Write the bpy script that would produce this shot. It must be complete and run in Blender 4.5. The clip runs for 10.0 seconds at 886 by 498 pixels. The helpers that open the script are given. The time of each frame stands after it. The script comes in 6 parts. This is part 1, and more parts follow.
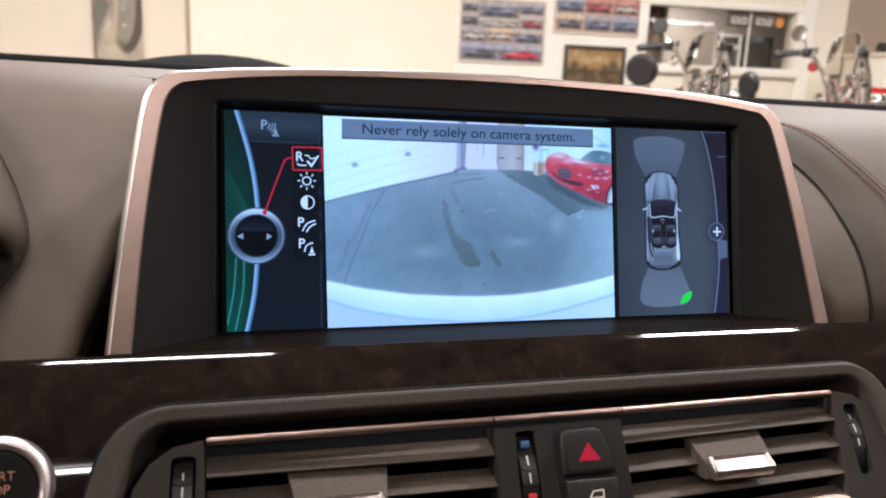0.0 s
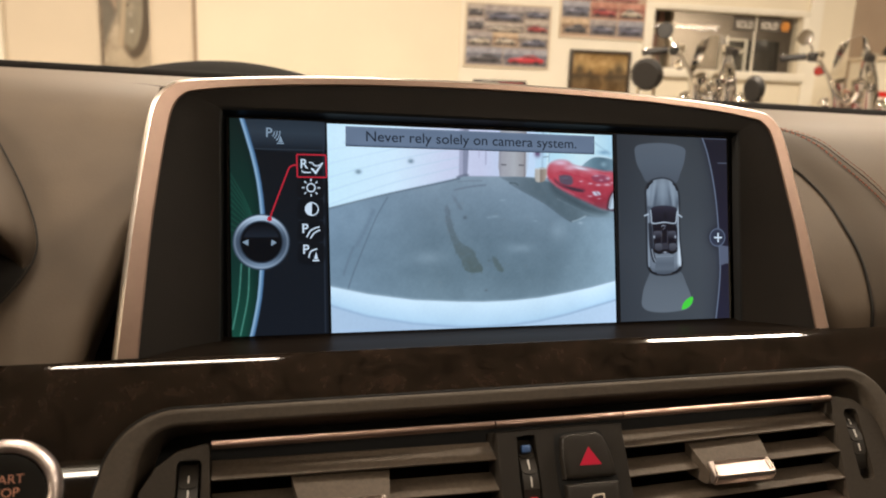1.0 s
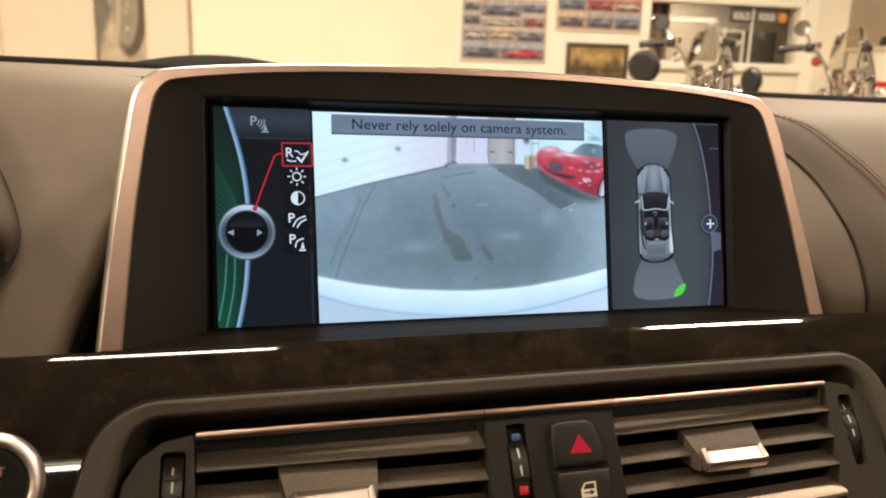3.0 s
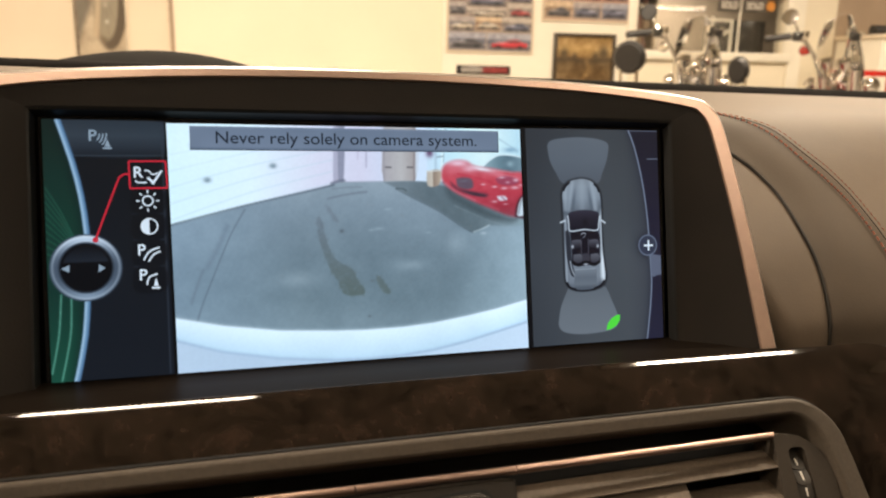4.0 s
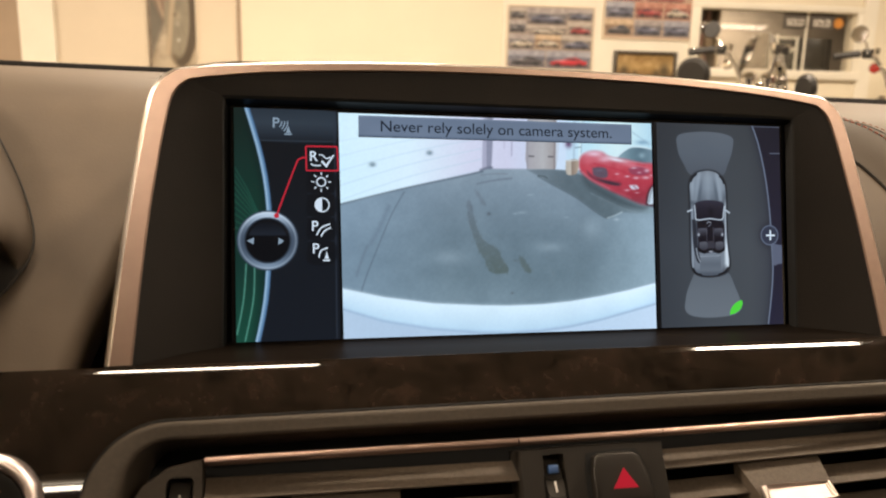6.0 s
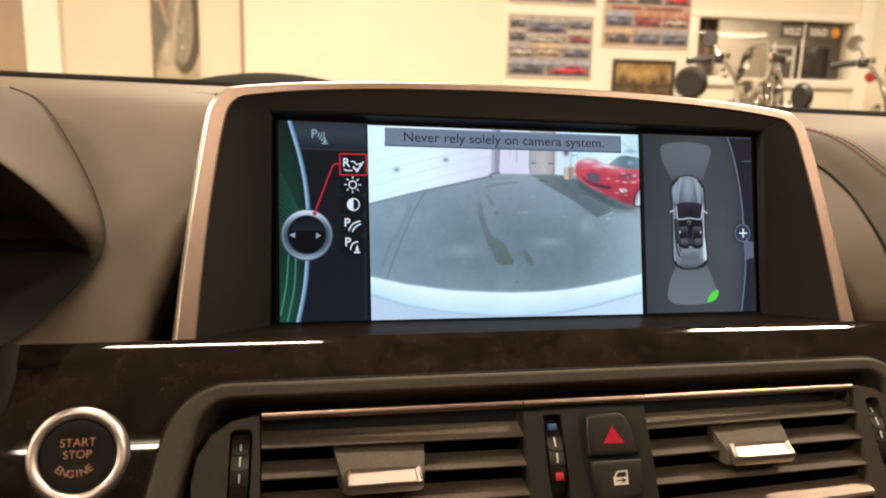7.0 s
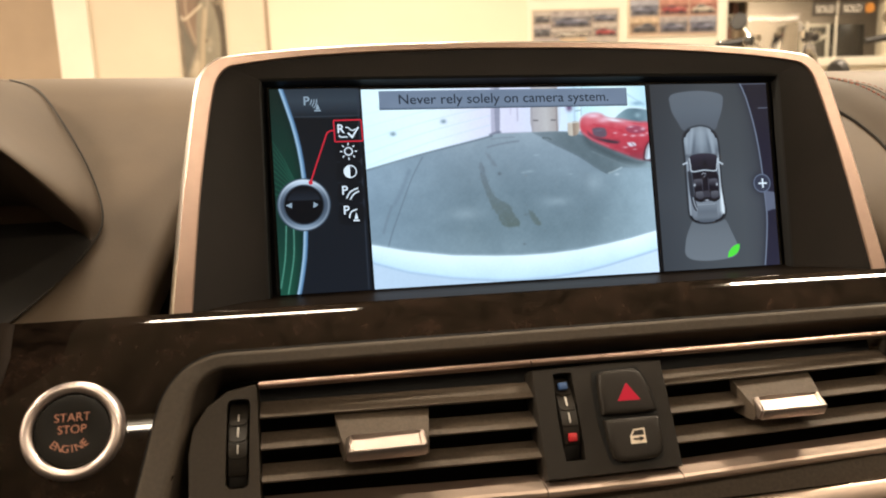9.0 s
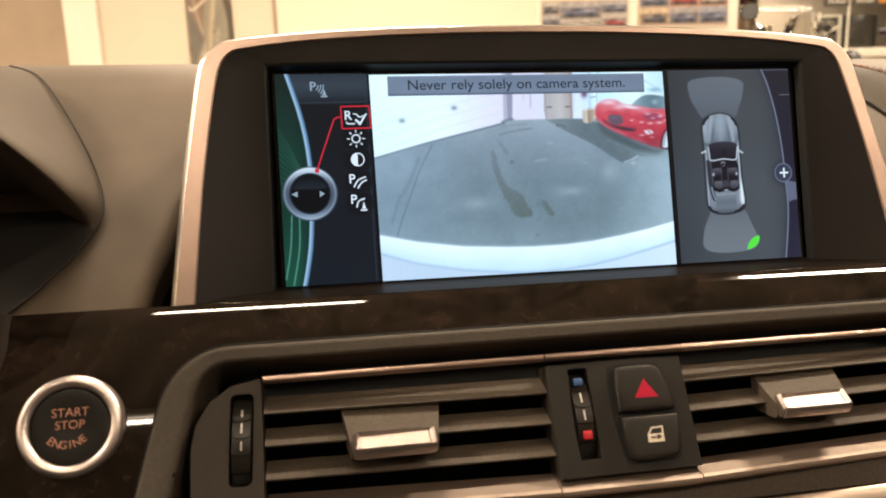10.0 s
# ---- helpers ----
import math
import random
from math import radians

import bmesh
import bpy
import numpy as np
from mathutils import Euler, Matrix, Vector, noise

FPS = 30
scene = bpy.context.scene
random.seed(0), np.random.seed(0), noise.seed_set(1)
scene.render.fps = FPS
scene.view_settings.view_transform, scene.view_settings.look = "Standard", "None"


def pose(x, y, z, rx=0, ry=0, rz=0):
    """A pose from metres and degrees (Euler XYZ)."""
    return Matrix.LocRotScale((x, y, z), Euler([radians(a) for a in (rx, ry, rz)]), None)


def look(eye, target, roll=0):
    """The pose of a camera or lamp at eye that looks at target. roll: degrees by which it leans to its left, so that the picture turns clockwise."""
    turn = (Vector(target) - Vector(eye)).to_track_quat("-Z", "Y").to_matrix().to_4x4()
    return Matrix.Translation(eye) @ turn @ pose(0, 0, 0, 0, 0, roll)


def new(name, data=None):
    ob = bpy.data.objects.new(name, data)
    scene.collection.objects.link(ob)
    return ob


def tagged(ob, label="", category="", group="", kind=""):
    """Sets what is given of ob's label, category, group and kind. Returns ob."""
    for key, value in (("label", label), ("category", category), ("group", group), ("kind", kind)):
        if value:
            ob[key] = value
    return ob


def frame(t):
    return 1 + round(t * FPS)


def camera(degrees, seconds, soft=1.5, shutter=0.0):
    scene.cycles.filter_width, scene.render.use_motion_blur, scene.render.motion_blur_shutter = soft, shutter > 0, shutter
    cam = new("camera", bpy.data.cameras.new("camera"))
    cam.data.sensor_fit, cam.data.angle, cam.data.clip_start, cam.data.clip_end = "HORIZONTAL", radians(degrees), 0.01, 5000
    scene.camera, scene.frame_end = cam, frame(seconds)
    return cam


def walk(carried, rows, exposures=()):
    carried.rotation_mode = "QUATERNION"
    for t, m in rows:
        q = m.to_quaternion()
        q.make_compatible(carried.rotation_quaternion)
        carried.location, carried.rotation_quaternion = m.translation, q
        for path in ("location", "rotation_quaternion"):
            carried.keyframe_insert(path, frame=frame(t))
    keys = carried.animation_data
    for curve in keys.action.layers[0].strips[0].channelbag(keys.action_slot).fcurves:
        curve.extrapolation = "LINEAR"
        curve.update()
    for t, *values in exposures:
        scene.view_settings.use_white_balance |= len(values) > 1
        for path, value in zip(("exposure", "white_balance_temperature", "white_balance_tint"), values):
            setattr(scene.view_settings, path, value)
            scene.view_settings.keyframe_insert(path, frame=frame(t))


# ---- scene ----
cam = camera(61.14, 10.0, soft=1.9)
cam.data.dof.use_dof, cam.data.dof.focus_distance, cam.data.dof.aperture_fstop = True, 0.37, 15.0
PATH = [
    (0, (-0.12571, -0.32827, 1.06300), (0.45440, 1.53976, 0.64595), 3.249),
    (0.5, (-0.12599, -0.32945, 1.06280), (0.45153, 1.53895, 0.64383), 3.479),
    (1, (-0.12546, -0.33191, 1.06459), (0.44039, 1.54274, 0.65776), 3.158),
    (1.5, (-0.12268, -0.33323, 1.06293), (0.44210, 1.54214, 0.65799), 3.001),
    (2, (-0.12198, -0.33183, 1.06143), (0.43970, 1.54421, 0.65526), 2.828),
    (2.2, (-0.12206, -0.33170, 1.06082), (0.43938, 1.54343, 0.65014), 2.871),
    (3.3, (-0.11637, -0.32866, 1.06105), (0.45114, 1.54276, 0.64187), 2.445),
    (3.5, (-0.10761, -0.31769, 1.06028), (0.45902, 1.55463, 0.64396), 2.408),
    (3.7, (-0.08930, -0.30418, 1.06698), (0.48278, 1.56173, 0.62986), 2.390),
    (4, (-0.06618, -0.29302, 1.06791), (0.51874, 1.56823, 0.62788), 2.165),
    (4.2, (-0.05329, -0.28404, 1.06969), (0.54801, 1.57233, 0.63116), 2.563),
    (4.5, (-0.05036, -0.27464, 1.07032), (0.54203, 1.59089, 0.65935), 2.816),
    (5, (-0.06237, -0.28826, 1.06965), (0.49539, 1.58947, 0.66590), 2.066),
    (5.5, (-0.08436, -0.29755, 1.06729), (0.41845, 1.59803, 0.67489), 2.366),
    (6, (-0.10921, -0.30960, 1.05718), (0.34497, 1.59671, 0.65752), 2.351),
    (6.2, (-0.11249, -0.31705, 1.05805), (0.33413, 1.58926, 0.64997), 2.424),
    (7.3, (-0.12923, -0.36027, 1.06083), (0.33060, 1.55150, 0.69519), 2.437),
    (7.5, (-0.12203, -0.35974, 1.05931), (0.32931, 1.55566, 0.70223), 1.533),
    (7.8, (-0.11734, -0.36002, 1.05214), (0.27378, 1.56986, 0.70201), -1.074),
    (8, (-0.11718, -0.35787, 1.05335), (0.25122, 1.57708, 0.70659), -1.288),
    (8.5, (-0.10882, -0.35252, 1.04299), (0.24038, 1.58449, 0.68797), -1.329),
    (9, (-0.10940, -0.35080, 1.04044), (0.24904, 1.58134, 0.66848), -1.026),
    (9.5, (-0.10970, -0.34767, 1.04046), (0.23098, 1.58676, 0.66370), -1.081),
    (10, (-0.10881, -0.34048, 1.03797), (0.22919, 1.59124, 0.64530), -0.977),
]
EXPOSURES = [(0.0, 0.0, 4950, 13), (0.5, -0.12, 5650, 12), (1.0, -0.20, 6100, 10), (1.5, 0.0, 6250, 10), (3.3, 0.0, 6350, 10), (4.5, -0.04, 6450, 10), (5.0, -0.17, 6440, 10), (5.5, -0.13, 6430, 11), (6.2, -0.08, 6400, 11), (7.5, 0.12, 6500, 10), (8.5, 0.09, 6440, 10), (9.0, 0.19, 6400, 9), (10.0, 0.2, 6420, 10)]
walk(cam, [(t, look(eye, target, roll)) for t, eye, target, roll in PATH], EXPOSURES)

# ---- world and lights ----
world = bpy.data.worlds.new("world")
scene.world = world
world.use_nodes = True
world.node_tree.nodes["Background"].inputs[0].default_value = (1.0, 0.86, 0.68, 1)
world.node_tree.nodes["Background"].inputs[1].default_value = 0.05

WY_OFFICE = 12.8
LAMP_COLOUR = (1.0, 0.81, 0.595)
ROOM = Matrix.Rotation(radians(-6.0), 4, "Z") @ Matrix.Rotation(radians(-1.0), 4, "Y")


def ceiling_lamp(x, y, z, power, long=1.2, wide=0.22):
    data = bpy.data.lights.new("tube_light", "AREA")
    data.shape, data.size, data.size_y = "RECTANGLE", long, wide
    data.energy, data.color = power, LAMP_COLOUR
    ob = new("tube_light", data)
    ob.matrix_world = ROOM @ pose(x, y, z)
    return ob


REAR = -1.95
# the pair at y -0.3 and the rear right lamp are unseen, added for fill
LAMPS = [(-0.24, 3.2, 140, 1.2), (2.95, 3.2, 108, 1.2), (-4.1, 2.7, 158, 1.2), (6.1, 3.2, 82, 1.2), (-0.27, 0.42, 21, 0.63), (1.69, 0.60, 76, 0.66), (-0.44, REAR, 15, 0.6), (2.2, REAR, 30, 1.2), (-2.6, -0.3, 125, 1.2), (3.4, -0.3, 12, 1.2), (-5.0, -2.6, 90, 1.2), (10.2, -8.0, 90, 1.9)]
LAMP_Z = 3.0
for lx, ly, lw, ll in LAMPS:
    ceiling_lamp(lx, ly, LAMP_Z, lw, ll, 0.10 if ll < 0.65 else 0.17 if ll < 0.75 else 0.22)
ceiling_lamp(6.9, WY_OFFICE, 3.0, 205, 1.3, 0.2)


# ---- materials ----
def material(name, base, rough=0.5, metal=0.0, vary=0.0, scale=40.0, bump=0.0, bump_scale=400.0, coat=0.0, second=None, rough_vary=0.0, spec=0.5):
    m = bpy.data.materials.new(name)
    m.use_nodes = True
    t = m.node_tree
    b = t.nodes["Principled BSDF"]
    b.inputs["Base Color"].default_value = (*base, 1)
    b.inputs["Roughness"].default_value = rough
    b.inputs["Metallic"].default_value = metal
    b.inputs["Specular IOR Level"].default_value = spec
    b.inputs["Coat Weight"].default_value = coat
    b.inputs["Coat Roughness"].default_value = 0.04
    co = t.nodes.new("ShaderNodeTexCoord")
    if vary or second:
        n = t.nodes.new("ShaderNodeTexNoise")
        n.inputs["Scale"].default_value, n.inputs["Detail"].default_value = scale, 6
        t.links.new(co.outputs["Object"], n.inputs["Vector"])
        r = t.nodes.new("ShaderNodeValToRGB")
        r.color_ramp.elements[0].position, r.color_ramp.elements[1].position = 0.35, 0.68
        lo = second or tuple(c * (1 - vary) for c in base)
        hi = base if second else tuple(min(1, c * (1 + vary)) for c in base)
        r.color_ramp.elements[0].color, r.color_ramp.elements[1].color = (*lo, 1), (*hi, 1)
        t.links.new(n.outputs["Fac"], r.inputs[0])
        t.links.new(r.outputs[0], b.inputs["Base Color"])
        if rough_vary:
            mr = t.nodes.new("ShaderNodeMapRange")
            mr.inputs[3].default_value, mr.inputs[4].default_value = rough - rough_vary, rough + rough_vary
            t.links.new(n.outputs["Fac"], mr.inputs[0])
            t.links.new(mr.outputs[0], b.inputs["Roughness"])
    if bump:
        n2 = t.nodes.new("ShaderNodeTexNoise")
        n2.inputs["Scale"].default_value, n2.inputs["Detail"].default_value = bump_scale, 3
        t.links.new(co.outputs["Object"], n2.inputs["Vector"])
        bp = t.nodes.new("ShaderNodeBump")
        bp.inputs["Strength"].default_value, bp.inputs["Distance"].default_value = bump, 0.0006
        t.links.new(n2.outputs["Fac"], bp.inputs["Height"])
        t.links.new(bp.outputs["Normal"], b.inputs["Normal"])
    return m


def leather_material(name, base, rough=0.5):
    m = material(name, base, rough, vary=0.10, scale=25, rough_vary=0.06, spec=0.35)
    t = m.node_tree
    b = t.nodes["Principled BSDF"]
    co = t.nodes.new("ShaderNodeTexCoord")
    v = t.nodes.new("ShaderNodeTexVoronoi")
    v.inputs["Scale"].default_value = 900
    n = t.nodes.new("ShaderNodeTexNoise")
    n.inputs["Scale"].default_value, n.inputs["Detail"].default_value = 420, 3
    add = t.nodes.new("ShaderNodeMath")
    t.links.new(co.outputs["Object"], v.inputs["Vector"])
    t.links.new(co.outputs["Object"], n.inputs["Vector"])
    t.links.new(v.outputs["Distance"], add.inputs[0])
    t.links.new(n.outputs["Fac"], add.inputs[1])
    bp = t.nodes.new("ShaderNodeBump")
    bp.inputs["Strength"].default_value, bp.inputs["Distance"].default_value = 0.10, 0.0003
    t.links.new(add.outputs[0], bp.inputs["Height"])
    t.links.new(bp.outputs["Normal"], b.inputs["Normal"])
    return m


def veneer_material():
    m = material("burl_veneer", (0.05, 0.025, 0.012), 0.5, coat=0.85, spec=0.0)
    t = m.node_tree
    b = t.nodes["Principled BSDF"]
    co = t.nodes.new("ShaderNodeTexCoord")
    warp = t.nodes.new("ShaderNodeTexNoise")
    warp.inputs["Scale"].default_value, warp.inputs["Detail"].default_value = 22, 4
    mix = t.nodes.new("ShaderNodeVectorMath")
    mix.operation = "MULTIPLY_ADD"
    mix.inputs[1].default_value = (0.035, 0.035, 0.035)
    t.links.new(co.outputs["Object"], warp.inputs["Vector"])
    t.links.new(warp.outputs["Color"], mix.inputs[0])
    t.links.new(co.outputs["Object"], mix.inputs[2])
    n = t.nodes.new("ShaderNodeTexNoise")
    n.inputs["Scale"].default_value, n.inputs["Detail"].default_value, n.inputs["Roughness"].default_value = 170, 9, 0.78
    t.links.new(mix.outputs[0], n.inputs["Vector"])
    r = t.nodes.new("ShaderNodeValToRGB")
    e = r.color_ramp.elements
    e[0].position, e[0].color = 0.41, (0.0032, 0.0022, 0.0017, 1)
    e[1].position, e[1].color = 0.71, (0.0275, 0.0165, 0.0118, 1)
    mid = r.color_ramp.elements.new(0.53)
    mid.color = (0.0120, 0.0080, 0.0058, 1)
    broad = t.nodes.new("ShaderNodeTexNoise")
    broad.inputs["Scale"].default_value, broad.inputs["Detail"].default_value = 46, 3
    t.links.new(mix.outputs[0], broad.inputs["Vector"])
    both = t.nodes.new("ShaderNodeMath")
    both.operation = "MULTIPLY_ADD"
    both.inputs[1].default_value = 0.62
    half = t.nodes.new("ShaderNodeMath")
    half.operation = "MULTIPLY"
    half.inputs[1].default_value = 0.42
    t.links.new(broad.outputs["Fac"], half.inputs[0])
    t.links.new(n.outputs["Fac"], both.inputs[0])
    t.links.new(half.outputs[0], both.inputs[2])
    t.links.new(both.outputs[0], r.inputs[0])
    t.links.new(r.outputs[0], b.inputs["Base Color"])
    return m


def glow_material(name, colour, strength=1.0, second=None, scale=60.0):
    m = bpy.data.materials.new(name)
    m.use_nodes = True
    t = m.node_tree
    b = t.nodes["Principled BSDF"]
    b.inputs["Base Color"].default_value = (0.003, 0.003, 0.003, 1)
    b.inputs["Roughness"].default_value = 0.35
    b.inputs["Specular IOR Level"].default_value = 0.25
    b.inputs["Emission Color"].default_value = (*colour, 1)
    b.inputs["Emission Strength"].default_value = strength
    if second:
        co = t.nodes.new("ShaderNodeTexCoord")
        n = t.nodes.new("ShaderNodeTexNoise")
        n.inputs["Scale"].default_value, n.inputs["Detail"].default_value = scale, 5
        r = t.nodes.new("ShaderNodeValToRGB")
        r.color_ramp.elements[0].position, r.color_ramp.elements[1].position = 0.35, 0.65
        r.color_ramp.elements[0].color, r.color_ramp.elements[1].color = (*colour, 1), (*second, 1)
        t.links.new(co.outputs["Object"], n.inputs["Vector"])
        t.links.new(n.outputs["Fac"], r.inputs[0])
        t.links.new(r.outputs[0], b.inputs["Emission Color"])
    return m


def srgb(r, g, b):
    return tuple(((c / 255) / 12.92 if c <= 10 else (((c / 255) + 0.055) / 1.055) ** 2.4) for c in (r, g, b))


LEATHER = leather_material("taupe_leather", (0.140, 0.106, 0.076), 0.58)
LEATHER_DARK = leather_material("dark_taupe_leather", (0.080, 0.060, 0.042), 0.68)
HOOD_LEATHER = leather_material("hood_taupe_leather", (0.098, 0.073, 0.052), 0.75)
VENEER = veneer_material()
FRAME_BLACK = material("matt_black_bezel", (0.0108, 0.0077, 0.0056), 0.6, spec=0.3, vary=0.15, bump=0.15, bump_scale=1500)
RECESS_BLACK = material("deep_black_rim", (0.004, 0.004, 0.004), 0.5, vary=0.1)
GLOSS_BLACK = material("gloss_black_ledge", (0.0085, 0.0062, 0.0046), 0.45, spec=0.035, vary=0.1, rough_vary=0.04)
# rose tint: the brown cabin's reflection is put into the frame's colour
SATIN_METAL = material("satin_metal_cabin_tint", (0.50, 0.362, 0.300), 0.38, 1.0, vary=0.03, scale=200, bump=0.04, bump_scale=2500)
EDGE_METAL = material("bright_bevel_metal", (0.97, 0.91, 0.86), 0.30, 1.0, vary=0.03, scale=150)
GRIP_METAL = material("satin_grip_metal", (0.47, 0.405, 0.37), 0.46, 1.0, vary=0.04, scale=150, bump=0.05, bump_scale=2500)
CHROME = material("bright_metal", (0.90, 0.78, 0.74), 0.38, 1.0, vary=0.04, scale=120, bump=0.05, bump_scale=2000)
PLASTIC = material("soft_grey_plastic", (0.074, 0.058, 0.043), 0.55, vary=0.10, scale=700, bump=0.5, bump_scale=2600)
STRIP_METAL = material("satin_strip_metal", (0.37, 0.262, 0.222), 0.33, 1.0, vary=0.04, scale=150, bump=0.04, bump_scale=2500)
PALE_METAL = material("pale_satin_metal", (0.66, 0.53, 0.45), 0.48, 1.0, vary=0.04, scale=150, bump=0.04, bump_scale=2500)
PLASTIC_DARK = material("dark_plastic", (0.015, 0.0135, 0.012), 0.5, vary=0.15, scale=80, bump=0.3, bump_scale=2600)
# near-black: the shade inside vents and gaps is put into the colour
VOID = material("recess_shade_black", (0.004, 0.004, 0.004), 0.8, vary=0.2)
RUBBER = material("ribbed_rubber", (0.02, 0.018, 0.016), 0.6, vary=0.15)
WHITE_MARK = material("white_marking", (0.75, 0.72, 0.68), 0.5, vary=0.05)
LOUVRE = material("louvre_grey_plastic", (0.092, 0.071, 0.053), 0.55, spec=0.35, vary=0.16, scale=700, bump=0.5, bump_scale=2600)
PANEL = material("dark_grey_panel", (0.019, 0.0152, 0.0117), 0.5, spec=0.35, vary=0.12, scale=80, bump=0.4, bump_scale=2600)
KEY_BLACK = material("soft_black_key", (0.018, 0.0145, 0.0115), 0.42, spec=0.35, vary=0.12, scale=80, bump=0.3, bump_scale=2600)
RED_MARK = material("red_marking", (0.50, 0.02, 0.028), 0.45, vary=0.05)
BLUE_MARK = material("blue_marking", (0.045, 0.10, 0.25), 0.45, vary=0.05)
AMBER_TEXT = material("copper_lettering", (0.52, 0.24, 0.16), 0.5, vary=0.05)
COWL_BLACK = material("matt_cowl_black", (0.006, 0.005, 0.0045), 0.85, spec=0.06, vary=0.2, scale=60)
THREAD = material("rust_thread", (0.24, 0.078, 0.046), 0.7, vary=0.2, scale=900)
# tubes in this dark colour stand for the shade in seams and gaps
GROOVE = material("seam_shade_dark", (0.020, 0.016, 0.012), 0.7, vary=0.2)
END_PANEL = material("grey_end_panel", (0.044, 0.035, 0.0265), 0.5, spec=0.35, vary=0.10, scale=700, bump=0.4, bump_scale=2600)
WALL = material("cream_wall_paint", (0.79, 0.715, 0.565), 0.55, vary=0.03, scale=1.5, bump=0.1, bump_scale=120)
WALL_B = material("beige_panel", (0.70, 0.605, 0.475), 0.5, vary=0.03, scale=2, bump=0.1, bump_scale=120)
WALL_DARK = material("tan_panel_and_shade", (0.36, 0.27, 0.19), 0.6, vary=0.06, scale=3)
TRIM_WHITE = material("white_trim_paint", (0.82, 0.77, 0.66), 0.45, vary=0.03, scale=4)
CONCRETE = material("painted_concrete", (0.30, 0.27, 0.23), 0.5, vary=0.2, scale=3, bump=0.2, bump_scale=60)
CEILING = material("ceiling_board", (0.36, 0.33, 0.28), 0.8, vary=0.04, scale=4)
BLACK_PAINT = material("black_enamel", (0.012, 0.012, 0.013), 0.25, vary=0.1, coat=0.5)
BLACK_VINYL = material("black_vinyl", (0.018, 0.016, 0.015), 0.5, vary=0.15, bump=0.3, bump_scale=300)
RED_PAINT = material("red_enamel", (0.45, 0.02, 0.015), 0.25, vary=0.08, coat=0.6)
CHROME_BIKE = material("polished_chrome", (0.85, 0.82, 0.78), 0.08, 1.0, vary=0.03)
TYRE = material("tyre_rubber", (0.02, 0.02, 0.02), 0.8, vary=0.2)


def glass_material(name, tint=(1, 1, 1), rough=0.02):
    m = bpy.data.materials.new(name)
    m.use_nodes = True
    t = m.node_tree
    out = t.nodes["Material Output"]
    t.nodes.remove(t.nodes["Principled BSDF"])
    clear, shine, mix, fr = (t.nodes.new(k) for k in ("ShaderNodeBsdfTransparent", "ShaderNodeBsdfGlossy", "ShaderNodeMixShader", "ShaderNodeLayerWeight"))
    clear.inputs[0].default_value = (*tint, 1)
    shine.inputs["Roughness"].default_value = rough
    fr.inputs[0].default_value = 0.34
    t.links.new(fr.outputs["Fresnel"], mix.inputs[0])
    t.links.new(clear.outputs[0], mix.inputs[1])
    t.links.new(shine.outputs[0], mix.inputs[2])
    t.links.new(mix.outputs[0], out.inputs[0])
    return m


GLASS = glass_material("window_glass", (0.80, 0.80, 0.78))
SCREEN_CLEAR = glass_material("acrylic_windscreen", (0.86, 0.84, 0.80), 0.05)


# ---- mesh helpers ----
def finish(bm, name, mat, smooth=True, angle=35):
    bmesh.ops.recalc_face_normals(bm, faces=bm.faces)
    me = bpy.data.meshes.new(name)
    if smooth:
        lim = radians(angle)
        for f in bm.faces:
            f.smooth = True
        for e in bm.edges:
            if len(e.link_faces) == 2 and e.calc_face_angle(0) > lim:
                e.smooth = False
    bm.to_mesh(me)
    bm.free()
    me.materials.append(mat)
    return me


def part(name, bm, mat, parent, label="", smooth=True, angle=35):
    ob = new(name, finish(bm, name, mat, smooth, angle))
    ob.parent = parent
    if label:
        tagged(ob, label)
    return ob


def thing(name, label, category, kind="", group="", m=None):
    ob = new(name)
    if m is not None:
        ob.matrix_world = m
    return tagged(ob, label, category, group, kind)


def solid(name, bm, mat, label, category, kind="", group="", m=None, smooth=True):
    ob = new(name, finish(bm, name, mat, smooth))
    if m is not None:
        ob.matrix_world = m
    return tagged(ob, label, category, group, kind)


def box(bm, x0, x1, y0, y1, z0, z1, bevel=0.0, segments=2, m=None):
    geo = bmesh.ops.create_cube(bm, size=1)
    vs = geo["verts"]
    for v in vs:
        v.co = Vector(((x0 + x1) / 2 + v.co.x * (x1 - x0), (y0 + y1) / 2 + v.co.y * (y1 - y0), (z0 + z1) / 2 + v.co.z * (z1 - z0)))
    if m is not None:
        for v in vs:
            v.co = m @ v.co
    if bevel:
        es = list({e for v in vs for e in v.link_edges})
        bmesh.ops.bevel(bm, geom=es, offset=bevel, segments=segments, affect="EDGES", profile=0.5)
    return bm


def new_box(*a, **k):
    return box(bmesh.new(), *a, **k)


